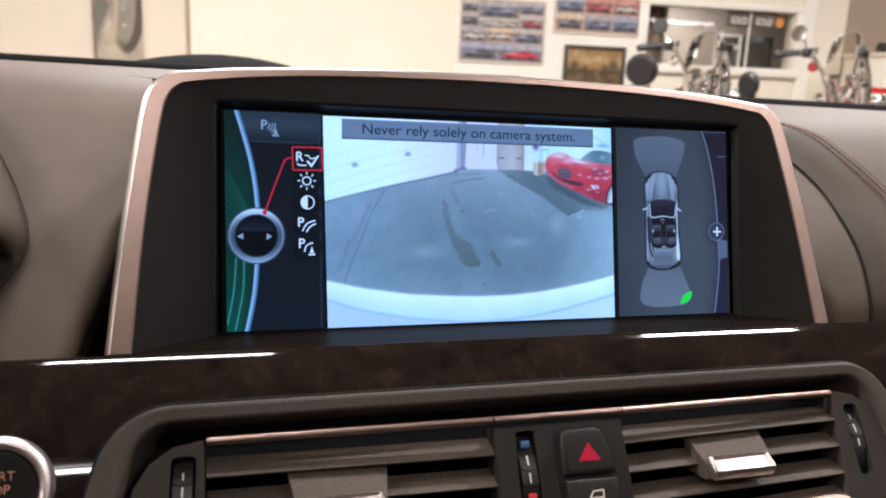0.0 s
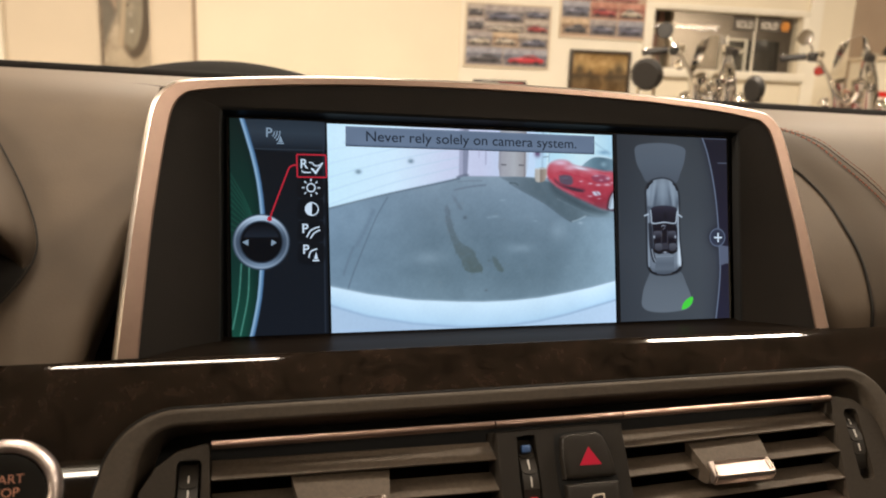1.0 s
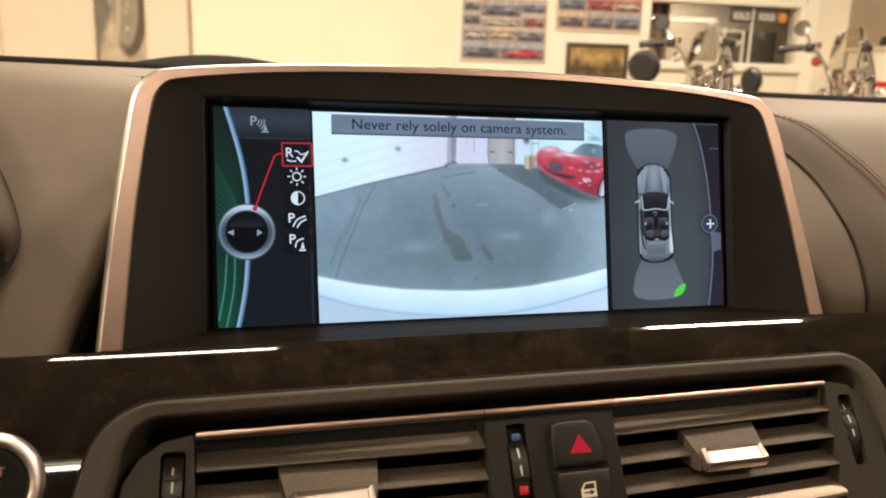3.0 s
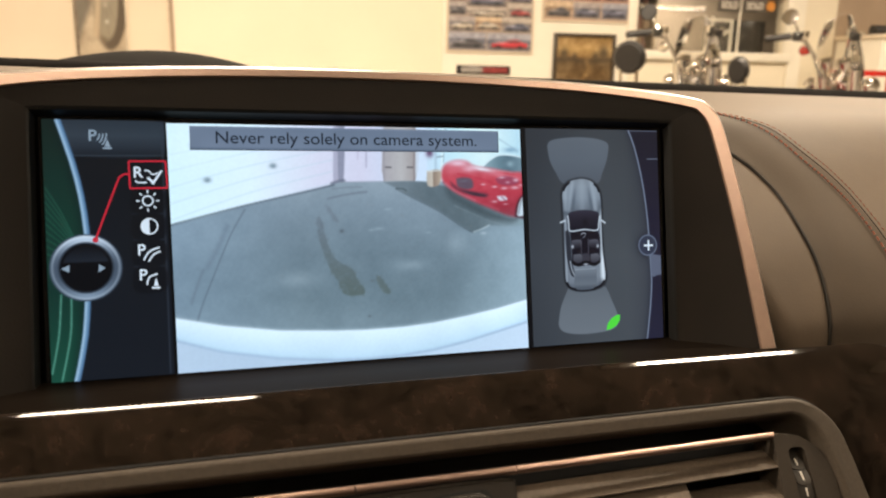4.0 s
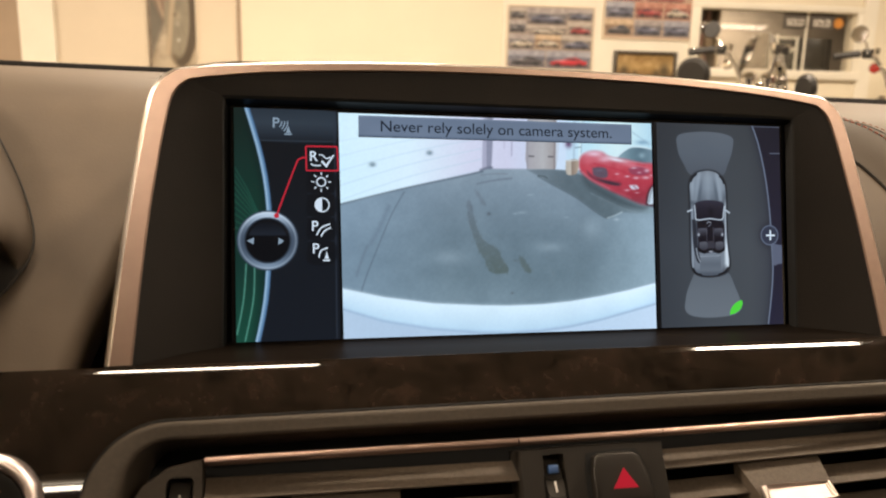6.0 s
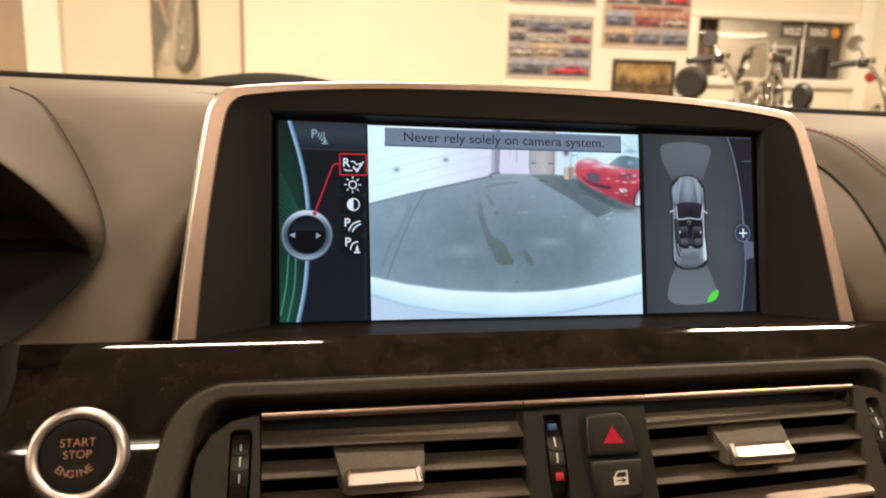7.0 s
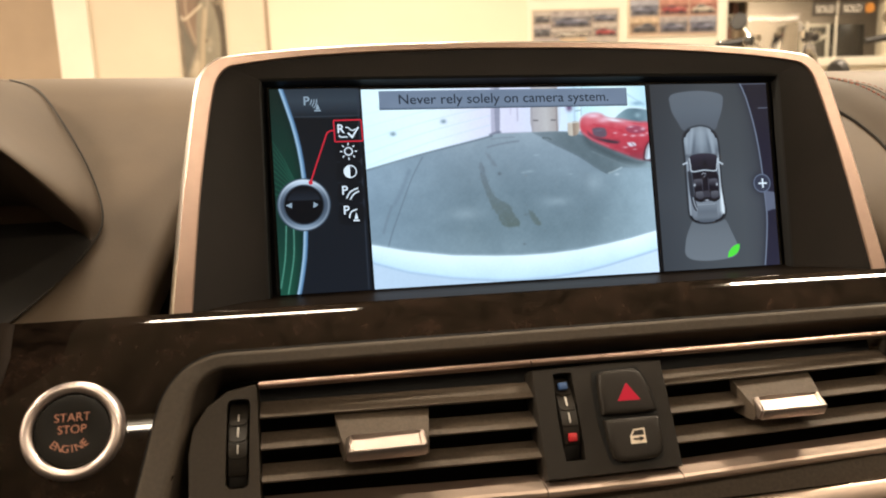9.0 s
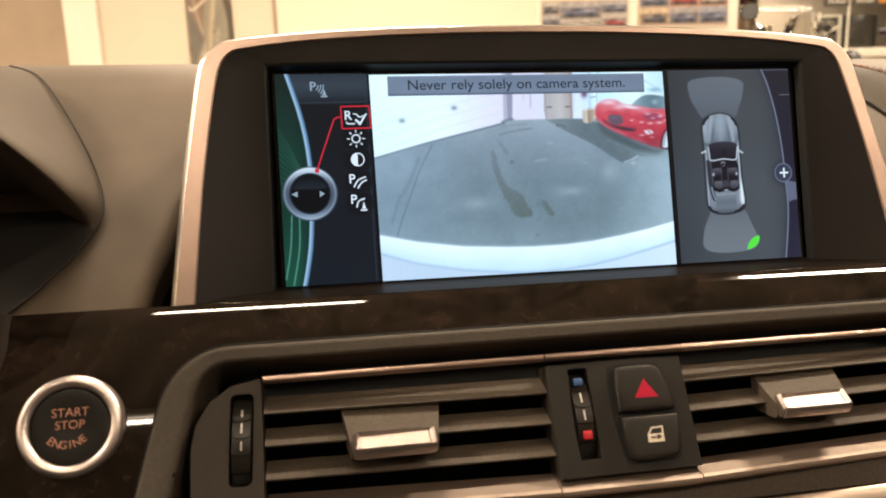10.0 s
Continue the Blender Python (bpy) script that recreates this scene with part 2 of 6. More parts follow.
def tube(bm, pts, radius, sides=10, closed=False, radii=None):
    """A round rod along points."""
    pts = [Vector(p) for p in pts]
    rings = []
    n = len(pts)
    up = Vector((0.013, 0.021, 1))
    for i, p in enumerate(pts):
        a = pts[(i - 1) % n] if (closed or i) else p
        b = pts[(i + 1) % n] if (closed or i < n - 1) else p
        d = (b - a).normalized()
        u = d.cross(up)
        if u.length < 1e-3:
            u = d.cross(Vector((1, 0, 0)))
        u.normalize()
        w = d.cross(u)
        r = radii[i] if radii else radius
        rings.append([bm.verts.new(p + r * (math.cos(2 * math.pi * k / sides) * u + math.sin(2 * math.pi * k / sides) * w)) for k in range(sides)])
    for i in range(n if closed else n - 1):
        A, B = rings[i], rings[(i + 1) % n]
        for k in range(sides):
            bm.faces.new((A[k], A[(k + 1) % sides], B[(k + 1) % sides], B[k]))
    if not closed:
        bm.faces.new(rings[0][::-1])
        bm.faces.new(rings[-1])
    return bm


def grid(bm, rows, close_u=False):
    """A sheet through rows of points."""
    vs = [[bm.verts.new(p) for p in row] for row in rows]
    for i in range(len(vs) - 1):
        m = len(vs[i])
        for j in range(m if close_u else m - 1):
            bm.faces.new((vs[i][j], vs[i][(j + 1) % m], vs[i + 1][(j + 1) % m], vs[i + 1][j]))
    return vs


def thicken(bm, depth):
    bmesh.ops.recalc_face_normals(bm, faces=bm.faces)
    bmesh.ops.solidify(bm, geom=list(bm.faces), thickness=depth)
    return bm


def curve_at(pts, t):
    """A point at t (0 to 1) on a smooth curve through points."""
    n = len(pts) - 1
    f = min(max(t, 0), 1) * n
    i = min(int(f), n - 1)
    u = f - i
    p = [Vector(pts[min(max(k, 0), n)]) for k in (i - 1, i, i + 1, i + 2)]
    return 0.5 * ((2 * p[1]) + (p[2] - p[0]) * u + (2 * p[0] - 5 * p[1] + 4 * p[2] - p[3]) * u * u + (3 * p[1] - 3 * p[2] + p[3] - p[0]) * u ** 3)


def lathe(bm, profile, sides=48, m=None):
    """Turns (radius, height) pairs round z."""
    rows = []
    for r, h in profile:
        rows.append([Vector((r * math.cos(2 * math.pi * k / sides), r * math.sin(2 * math.pi * k / sides), h)) for k in range(sides)])
    vs = grid(bm, rows, close_u=True)
    bm.faces.new(vs[0][::-1])
    bm.faces.new(vs[-1])
    if m is not None:
        for row in vs:
            for v in row:
                v.co = m @ v.co
    return bm


def text_mesh(body, size, align="CENTER", spacing=1.0, bold=0.0):
    cu = bpy.data.curves.new("lettering", "FONT")
    cu.body, cu.size, cu.align_x, cu.align_y = body, size, align, "CENTER"
    cu.space_character, cu.offset = spacing, bold * size
    ob = bpy.data.objects.new("lettering", cu)
    scene.collection.objects.link(ob)
    bpy.context.view_layer.update()
    me = bpy.data.meshes.new_from_object(ob.evaluated_get(bpy.context.evaluated_depsgraph_get()))
    bpy.data.objects.remove(ob)
    return me


class Canvas:
    """Colours of a picture (a print or a lit screen) on an even grid of points, in 0 to 255 and millimetres, y down."""

    def __init__(self, x0, x1, y0, y1, step, slant=0.0):
        nx, ny = int((x1 - x0) / step), int((y1 - y0) / step)
        v, u = np.meshgrid(np.linspace(0, 1, ny), np.linspace(0, 1, nx), indexing="ij")
        self.y = y0 + (y1 - y0) * v
        self.x = x0 + (x1 - x0) * u + slant * v
        self.c = np.zeros((ny, nx, 3))

    def mix(self, k, colour):
        k = np.clip(k, 0, 1)[..., None]
        self.c = self.c * (1 - k) + np.asarray(colour, float) * k

    def down(self, stops):
        """A ramp from top to bottom through (millimetre, colour) stops."""
        return np.stack([np.interp(self.y, [s[0] for s in stops], [s[1][i] for s in stops]) for i in range(3)], -1)

    def across(self, stops):
        return np.stack([np.interp(self.x, [s[0] for s in stops], [s[1][i] for s in stops]) for i in range(3)], -1)

    def way(self, pts, closed):
        """Each point's distance from a line through pts."""
        best = np.full(self.x.shape, 1e9)
        for (ax, ay), (bx, by) in zip(pts, pts[1:] + pts[:1] if closed else pts[1:]):
            dx, dy = bx - ax, by - ay
            k = np.clip(((self.x - ax) * dx + (self.y - ay) * dy) / (dx * dx + dy * dy + 1e-9), 0, 1)
            best = np.minimum(best, np.hypot(self.x - ax - k * dx, self.y - ay - k * dy))
        return best

    def area(self, pts, soft=0.5):
        """How far each point lies inside a shape with rounded corners, 0 to 1, over a soft edge."""
        pts = list(pts)
        ring = [(*p, 0) for p in pts] + [(*pts[0], 0)]
        fine = [curve_at(ring, i / (4 * len(pts))) for i in range(4 * len(pts))]
        pts = [(p.x, p.y) for p in fine]
        inside = np.zeros(self.x.shape, bool)
        for (ax, ay), (bx, by) in zip(pts, pts[1:] + pts[:1]):
            if ay != by:
                inside ^= ((ay > self.y) != (by > self.y)) & (self.x < (bx - ax) * (self.y - ay) / (by - ay) + ax)
        d = np.where(inside, 1, -1) * self.way(pts, True)
        return np.clip(0.5 + d / soft, 0, 1)

    def fill(self, pts, colour, soft=0.6, amount=1.0):
        self.mix(self.area(pts, soft) * amount, colour)

    def line(self, pts, wide, colour, soft=0.4, amount=1.0):
        pts = [(p.x, p.y) for p in (curve_at([(*q, 0) for q in pts], i / 16) for i in range(17))] if len(pts) > 2 else list(pts)
        self.mix(np.clip(0.5 + (wide / 2 - self.way(pts, False)) / soft, 0, 1) * amount, colour)

    def blob(self, x, y, rx, ry, colour, amount=1.0):
        self.mix(amount * np.exp(-(((self.x - x) / rx) ** 2 + ((self.y - y) / ry) ** 2)), colour)

    def cloud(self, cell, seed):
        """Smooth random values, about -1 to 1."""
        rng = np.random.RandomState(seed)
        h, w = self.x.shape
        gy, gx = (self.y - self.y.min()) / cell, (self.x - self.x.min()) / cell
        table = rng.uniform(-1, 1, (int(gy.max()) + 3, int(gx.max()) + 3))
        i, j = gy.astype(int), gx.astype(int)
        fy, fx = (lambda f: f * f * (3 - 2 * f))(gy - i), (lambda f: f * f * (3 - 2 * f))(gx - j)
        return (table[i, j] * (1 - fx) + table[i, j + 1] * fx) * (1 - fy) + (table[i + 1, j] * (1 - fx) + table[i + 1, j + 1] * fx) * fy

    def mesh(self, name, at, mat, weights=(1.0, 1.0, 1.0)):
        """A sheet with these colours whose points lie at the given places."""
        h, w = self.x.shape
        me = bpy.data.meshes.new(name)
        k = np.arange(h * w).reshape(h, w)
        me.from_pydata(at.reshape(-1, 3).tolist(), [], np.stack([k[1:, :-1], k[1:, 1:], k[:-1, 1:], k[:-1, :-1]], -1).reshape(-1, 4).tolist())
        s = np.clip(self.c, 0, 255) / 255
        linear = np.where(s <= 0.04, s / 12.92, ((s + 0.055) / 1.055) ** 2.4) * np.array(weights)
        layer = me.color_attributes.new("picture", "FLOAT_COLOR", "POINT")
        layer.data.foreach_set("color", np.concatenate([linear, np.ones((h, w, 1))], -1).astype(np.float32).ravel())
        me.materials.append(mat)
        return me


# ---- the showroom ----
def room_box(name, mat, label, category, *a, kind="structure", bevel=0.0):
    return solid(name, new_box(*a, bevel=bevel), mat, label, category, kind, m=ROOM, smooth=bool(bevel))


WY = 5.7
room_box("floor", CONCRETE, "grey painted concrete garage floor", "floor", -6, 11.5, -9.2, 14, -0.12, 0)
room_box("ceiling", CEILING, "off-white flat garage ceiling", "ceiling", -6, 11.5, -9.2, 14, 3.25, 3.35)
room_box("wall_south", WALL, "cream painted wall behind the car", "wall", -6, 11.5, -9.35, -9.2, 0, 3.25)
room_box("wall_west", WALL, "cream painted side wall", "wall", -6.15, -6, -9.2, WY + 0.12, 0, 3.25)
room_box("wall_east", WALL, "cream painted side wall", "wall", 11.5, 11.65, -9.2, WY, 0, 3.25)
# north wall with the window's opening
WX0, WX1, WZ0, WZ1 = 2.75, 4.11, 1.32, 1.79
bm = bmesh.new()
for a in ((-0.87, WX0, 0, 3.25), (WX1, 4.6, 0, 3.25), (WX0, WX1, 0, WZ0), (WX0, WX1, WZ1, 3.25)):
    box(bm, a[0], a[1], WY, WY + 0.12, a[2], a[3])
solid("wall_north", bm, WALL, "bright cream painted wall with a window opening", "wall", "structure", m=ROOM, smooth=False)
room_box("wall_north_west", WALL_B, "beige wall panels beside the bright wall", "wall", -6, -0.885, WY + 0.01, WY + 0.12, 0, 3.25)
room_box("trim", WALL_DARK, "thin brown joint strip between wall panels", "trim", -0.9, -0.87, WY - 0.006, WY + 0.006, 0, 3.25)
room_box("wall_north_pillar", TRIM_WHITE, "white painted corner pillar", "pillar", -2.44, -2.2, WY - 0.03, WY + 0.02, 0, 3.25)
# shade on this corner wall is put into its darker tan
room_box("wall_north_corner", WALL_DARK, "wall beyond the pillar with shade in its tan colour", "wall", -6, -2.44, WY - 0.02, WY + 0.02, 0, 3.25)
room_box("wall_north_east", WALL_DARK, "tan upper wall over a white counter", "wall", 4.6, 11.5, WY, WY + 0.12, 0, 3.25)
room_box("trim_2", TRIM_WHITE, "vertical cream post beside the window", "trim", 4.16, 4.28, WY - 0.03, WY, 0, 3.25)

# window into the office
def sheet_xz(x0, x1, y, z0, z1):
    bm = bmesh.new()
    bm.faces.new([bm.verts.new(c) for c in ((x0, y, z0), (x1, y, z0), (x1, y, z1), (x0, y, z1))])
    return bm


window = thing("window_1", "interior office window with white frame and dark glass", "window", "structure", m=ROOM)
for nm, a in (("window_sill", (WX0 - 0.08, WX1 + 0.06, WY - 0.05, WY + 0.0, WZ0 - 0.07, WZ0)), ("window_head", (WX0 - 0.08, WX1 + 0.06, WY - 0.03, WY, WZ1, WZ1 + 0.05)),
              ("window_jamb", (WX0 - 0.08, WX0, WY - 0.03, WY, WZ0, WZ1)), ("window_jamb", (WX1, WX1 + 0.05, WY - 0.03, WY, WZ0, WZ1))):
    part(nm, new_box(*a, bevel=0.004), TRIM_WHITE, window)
pane = part("pane", sheet_xz(WX0, WX1, WY + 0.05, WZ0, WZ1), GLASS, window, smooth=False)
pane.visible_shadow = False
for x0, x1 in ((3.455, 3.465), (3.70, 3.71)):
    part("mullion", new_box(x0, x1, WY + 0.03, WY + 0.05, WZ0, WZ1 - 0.18 if x0 < 3.6 else WZ1), TRIM_WHITE, window)

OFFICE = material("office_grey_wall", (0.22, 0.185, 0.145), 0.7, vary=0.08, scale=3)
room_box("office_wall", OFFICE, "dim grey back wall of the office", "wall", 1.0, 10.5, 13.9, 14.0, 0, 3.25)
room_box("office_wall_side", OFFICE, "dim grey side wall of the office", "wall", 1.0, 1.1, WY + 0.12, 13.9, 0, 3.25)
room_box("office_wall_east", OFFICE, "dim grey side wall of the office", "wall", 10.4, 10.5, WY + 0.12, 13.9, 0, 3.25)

# sold signs hung inside the glass
SIGN_RED = material("dark_sign_card", (0.085, 0.072, 0.06), 0.5, vary=0.1)
SIGN_WHITE = material("white_sign_letters", (0.75, 0.70, 0.62), 0.5, vary=0.03)
for sx in (3.60, 3.835):
    sign = thing("sold_sign", "small dark sold sign with white letters on the window", "sign", group="signs on the office window", m=ROOM)
    part("card", new_box(sx - 0.105, sx + 0.105, WY + 0.036, WY + 0.042, 1.655, 1.785, bevel=0.001), SIGN_RED, sign)
    me = text_mesh("SOLD", 0.075, bold=0.02)
    for v in me.vertices:
        v.co = Vector((sx + v.co.x * 0.82, WY + 0.034, 1.705 + v.co.y))
    me.materials.append(SIGN_WHITE)
    ob = new("lettering", me)
    ob.parent = sign
bm = bmesh.new()
lathe(bm, [(0.0, 0), (0.03, 0), (0.042, 0.001), (0.042, 0.004), (0.0, 0.004)], 20, pose(3.985, WY + 0.04, 1.71, 90))
solid("round_sticker", bm, material("orange_sticker", (0.55, 0.22, 0.03), 0.5, vary=0.1), "round orange sticker on the window glass", "sticker", m=ROOM)

# office shelf with bottles and boxes
shelf = thing("office_shelf", "shelf rack with bottles and small boxes behind the window", "shelf", m=ROOM)
rnd = random.Random(4)
SHELF_MAT = material("shelf_board", (0.35, 0.28, 0.2), 0.6, vary=0.1)
for k in range(3):
    part("board", new_box(2.3, 3.0, WY + 0.14, WY + 0.36, 1.28 + 0.2 * k, 1.30 + 0.2 * k, bevel=0.003), SHELF_MAT, shelf)
for x0 in (2.3, 2.98):
    part("side_panel", new_box(x0, x0 + 0.02, WY + 0.14, WY + 0.36, 0, 1.95), SHELF_MAT, shelf)
part("back_panel", new_box(2.32, 2.98, WY + 0.345, WY + 0.36, 0.3, 1.95), SHELF_MAT, shelf)
GOODS = [material("goods_" + n, c, 0.4, vary=0.1) for n, c in (("white", (0.72, 0.68, 0.6)), ("brown", (0.22, 0.10, 0.07)), ("tan", (0.30, 0.22, 0.14)), ("cream", (0.62, 0.53, 0.4)))]
for k in range(3):
    x = 2.34
    while x < 2.92:
        w = rnd.uniform(0.045, 0.1)
        h = rnd.uniform(0.09, 0.15)
        if rnd.random() < 0.5:
            solid("bottle", lathe(bmesh.new(), [(w * 0.4, 0), (w * 0.42, h * 0.65), (w * 0.2, h * 0.8), (w * 0.18, h), (w * 0.1, h)], 14, pose(x + w / 2, WY + 0.21, 1.301 + 0.2 * k)), rnd.choice(GOODS), "small plastic bottle on the office shelf", "bottle", group="goods on the office shelf", m=ROOM)
        else:
            solid("carton", new_box(x, x + w, WY + 0.16, WY + 0.27, 1.301 + 0.2 * k, 1.301 + h + 0.2 * k, bevel=0.003), rnd.choice(GOODS), "small printed carton on the office shelf", "box", group="goods on the office shelf", m=ROOM)
        x += w + rnd.uniform(0.005, 0.03)
# framed board and television in the office
board = thing("whiteboard", "pale-framed dark board leaning behind the window", "board", m=ROOM)
part("panel", new_box(3.47, 3.685, WY + 0.14, WY + 0.15, 1.25, 1.585), BLACK_PAINT, board)
for a in ((3.45, 3.475, 1.25, 1.60), (3.68, 3.705, 1.25, 1.60), (3.475, 3.68, 1.58, 1.60)):
    part("frame_rail", new_box(a[0], a[1], WY + 0.125, WY + 0.155, a[2], a[3], bevel=0.003), TRIM_WHITE, board)
part("handle", box(bmesh.new(), -0.085, 0.085, WY + 0.11, WY + 0.12, -0.016, 0.016, bevel=0.004, m=pose(3.6, 0, 1.475, 0, -22, 0)), TRIM_WHITE, board)
tv = thing("television", "black flat television standing in the office", "television", m=ROOM)
part("screen", new_box(3.74, 4.06, WY + 0.2, WY + 0.22, 1.33, 1.60, bevel=0.004), BLACK_PAINT, tv)
part("stand", new_box(3.85, 3.95, WY + 0.2, WY + 0.3, 1.25, 1.335, bevel=0.004), BLACK_VINYL, tv)
solid("office_desk", new_box(3.2, 4.6, WY + 0.13, WY + 0.7, 1.20, 1.25, bevel=0.005), SHELF_MAT, "long wooden worktop under the office window", "desk", m=ROOM)


# posters with rows of car photographs
PHOTO_BACK = material("poster_sheet", (0.36, 0.30, 0.255), 0.4, vary=0.1, scale=9)
PRINT = material("printed_paper", (0.5, 0.5, 0.5), 0.4)
ink = PRINT.node_tree.nodes.new("ShaderNodeVertexColor")
ink.layer_name = "picture"
PRINT.node_tree.links.new(ink.outputs[0], PRINT.node_tree.nodes["Principled BSDF"].inputs["Base Color"])
GROUND = [((166, 158, 158), (112, 110, 116), (138, 128, 126)), ((160, 160, 172), (104, 106, 120), (132, 128, 134)), ((198, 176, 150), (136, 114, 96), (170, 146, 126)), ((178, 168, 160), (124, 118, 116), (150, 138, 132)), ((184, 132, 116), (136, 86, 78), (164, 122, 110))]
PAINT = [(214, 60, 72), (104, 106, 128), (206, 194, 178), (166, 64, 66), (90, 88, 94)]
CAR_SIDE = ((0.03, 0.16), (0.0, 0.38), (0.14, 0.52), (0.34, 0.60), (0.46, 0.84), (0.60, 0.92), (0.74, 0.88), (0.88, 0.60), (1.0, 0.52), (0.98, 0.2), (0.8, 0.12), (0.2, 0.12))


def wall_print(name, canvas, x0, z1, y, parent):
    at = np.stack([x0 + canvas.x / 1000, np.full(canvas.x.shape, y), z1 - canvas.y / 1000], -1)
    ob = new(name, canvas.mesh(name, at, PRINT))
    ob.parent = parent
    return ob


def car_photo(w, h, ground, paint, seed):
    """A small photograph of a parked car, w by h millimetres."""
    rng = random.Random(seed)
    c = Canvas(0, w, 0, h, 4.0)
    sky, trees, floor = GROUND[ground]
    c.c[:] = c.down(((0, sky), (0.28 * h, sky), (0.40 * h, trees), (0.56 * h, trees), (0.64 * h, floor), (h, floor)))
    c.c += (c.cloud(0.22 * h, seed) * 16 + c.cloud(0.1 * h, seed + 1) * 10)[..., None]
    a, b, lo, hi, turn = 0.10 * w, 0.92 * w, 0.88 * h, 0.30 * h, rng.random() < 0.5

    def put(pts):
        return [(a + (b - a) * (1 - u if turn else u), lo + (hi - lo) * v) for u, v in pts]

    c.fill(put(((0.0, -0.04), (1.0, -0.04), (0.98, 0.14), (0.02, 0.14))), (46, 44, 46), 0.10 * h, 0.8)
    body = np.array(PAINT[paint], float)
    c.fill(put(CAR_SIDE), c.down(((hi, body * 0.8 + 50), (0.5 * (lo + hi), body), (lo, body * 0.55))), 0.05 * h)
    c.fill(put(((0.38, 0.60), (0.48, 0.80), (0.60, 0.85), (0.72, 0.80), (0.82, 0.60))), (52, 54, 62), 0.05 * h, 0.85)
    for u in (0.2, 0.8):
        x, y = put(((u, 0.16),))[0]
        c.blob(x, y, 0.055 * w, 0.11 * h, (34, 34, 38), 0.95)
    x, y = put(((0.30, 0.56),))[0]
    c.blob(x, y, 0.16 * w, 0.05 * h, np.minimum(body + 90, 235), 0.7)
    return c


def photo_poster(x0, x1, z0, z1, cells, label, sheet=PHOTO_BACK):
    p = thing("photo_poster", label, "poster", group="posters on the showroom wall", m=ROOM)
    part("sheet", new_box(x0, x1, WY - 0.022, WY - 0.014, z0, z1, bevel=0.001), sheet, p)
    for n, (a0, a1, b0, b1, bg, ink_no) in enumerate(cells):
        a0, a1, b0, b1 = max(0.005, a0 - 0.008), min(0.995, a1 + 0.008), max(0.01, b0 - 0.008), min(0.99, b1 + 0.008)
        px0, px1, pz0, pz1 = x0 + a0 * (x1 - x0), x0 + a1 * (x1 - x0), z0 + b0 * (z1 - z0), z0 + b1 * (z1 - z0)
        wall_print("photo", car_photo((px1 - px0) * 1000, (pz1 - pz0) * 1000, bg, ink_no, 10 * n + int(x0 * 100)), px0, pz1, WY - 0.0235, p)
    for a in ((x0 - 0.012, x0, z0 - 0.012, z1 + 0.012), (x1, x1 + 0.012, z0 - 0.012, z1 + 0.012), (x0, x1, z0 - 0.012, z0), (x0, x1, z1, z1 + 0.012)):
        part("frame_rail", new_box(a[0], a[1], WY - 0.028, WY - 0.012, a[2], a[3], bevel=0.002), WALL_B, p)
    return p


room_box("notice_board", TRIM_WHITE, "large cream board carrying the posters", "board", 1.13, 2.70, WY - 0.012, WY, 0.9, 3.0, kind="")
photo_poster(1.175, 1.855, 1.275, 1.745, [
    (0.0, 0.2, 0.80, 0.98, 3, 4), (0.22, 0.68, 0.72, 0.98, 0, 1), (0.70, 1.0, 0.80, 0.98, 0, 1), (0.0, 0.2, 0.58, 0.77, 0, 4), (0.22, 0.68, 0.56, 0.70, 3, 2), (0.72, 1.0, 0.56, 0.77, 3, 3),
    (0.0, 0.30, 0.32, 0.55, 0, 2), (0.33, 0.62, 0.34, 0.55, 2, 2), (0.64, 1.0, 0.32, 0.55, 3, 1), (0.0, 0.44, 0.03, 0.29, 1, 4), (0.47, 1.0, 0.02, 0.29, 1, 0)], "framed poster with rows of car photographs, one red")
photo_poster(1.175, 1.865, 1.845, 2.25, [
    (0.02, 0.30, 0.04, 0.32, 3, 4), (0.33, 0.64, 0.04, 0.32, 2, 2), (0.67, 0.98, 0.04, 0.32, 1, 0), (0.02, 0.48, 0.36, 0.64, 0, 1), (0.52, 0.98, 0.36, 0.64, 1, 4), (0.02, 0.98, 0.68, 0.96, 2, 3)], "upper framed poster with car photographs")
photo_poster(1.95, 2.665, 1.535, 2.18, [
    (0.01, 0.32, 0.03, 0.21, 2, 4), (0.35, 0.66, 0.03, 0.21, 0, 1), (0.69, 0.99, 0.03, 0.21, 1, 1), (0.01, 0.32, 0.24, 0.42, 1, 1), (0.35, 0.66, 0.24, 0.42, 4, 3), (0.69, 0.99, 0.24, 0.42, 4, 2),
    (0.08, 0.42, 0.445, 0.485, 4, 3), (0.46, 0.90, 0.445, 0.485, 4, 3), (0.01, 0.32, 0.51, 0.69, 3, 2), (0.35, 0.66, 0.51, 0.69, 3, 4), (0.69, 0.99, 0.51, 0.69, 0, 0), (0.01, 0.48, 0.72, 0.97, 0, 1), (0.52, 0.99, 0.72, 0.97, 4, 3)],
    "framed poster of car photographs with a rust-red title row", material("peach_poster_sheet", (0.50, 0.36, 0.27), 0.4, vary=0.08, scale=9))
picture = thing("framed_picture", "dark-framed brown landscape picture on the cream board", "picture", m=ROOM)
land = Canvas(0, 470, 0, 475, 6)
land.c[:] = land.down(((0, (150, 122, 78)), (90, (176, 146, 96)), (150, (140, 112, 70)), (175, (92, 74, 48)), (300, (104, 82, 50)), (475, (70, 54, 34))))
land.c += (land.cloud(90, 1) * 16 + land.cloud(34, 2) * 16 + land.cloud(13, 3) * 10)[..., None]
land.line([(0, 190), (120, 172), (260, 196), (470, 168)], 26, (66, 54, 38), 30, 0.8)
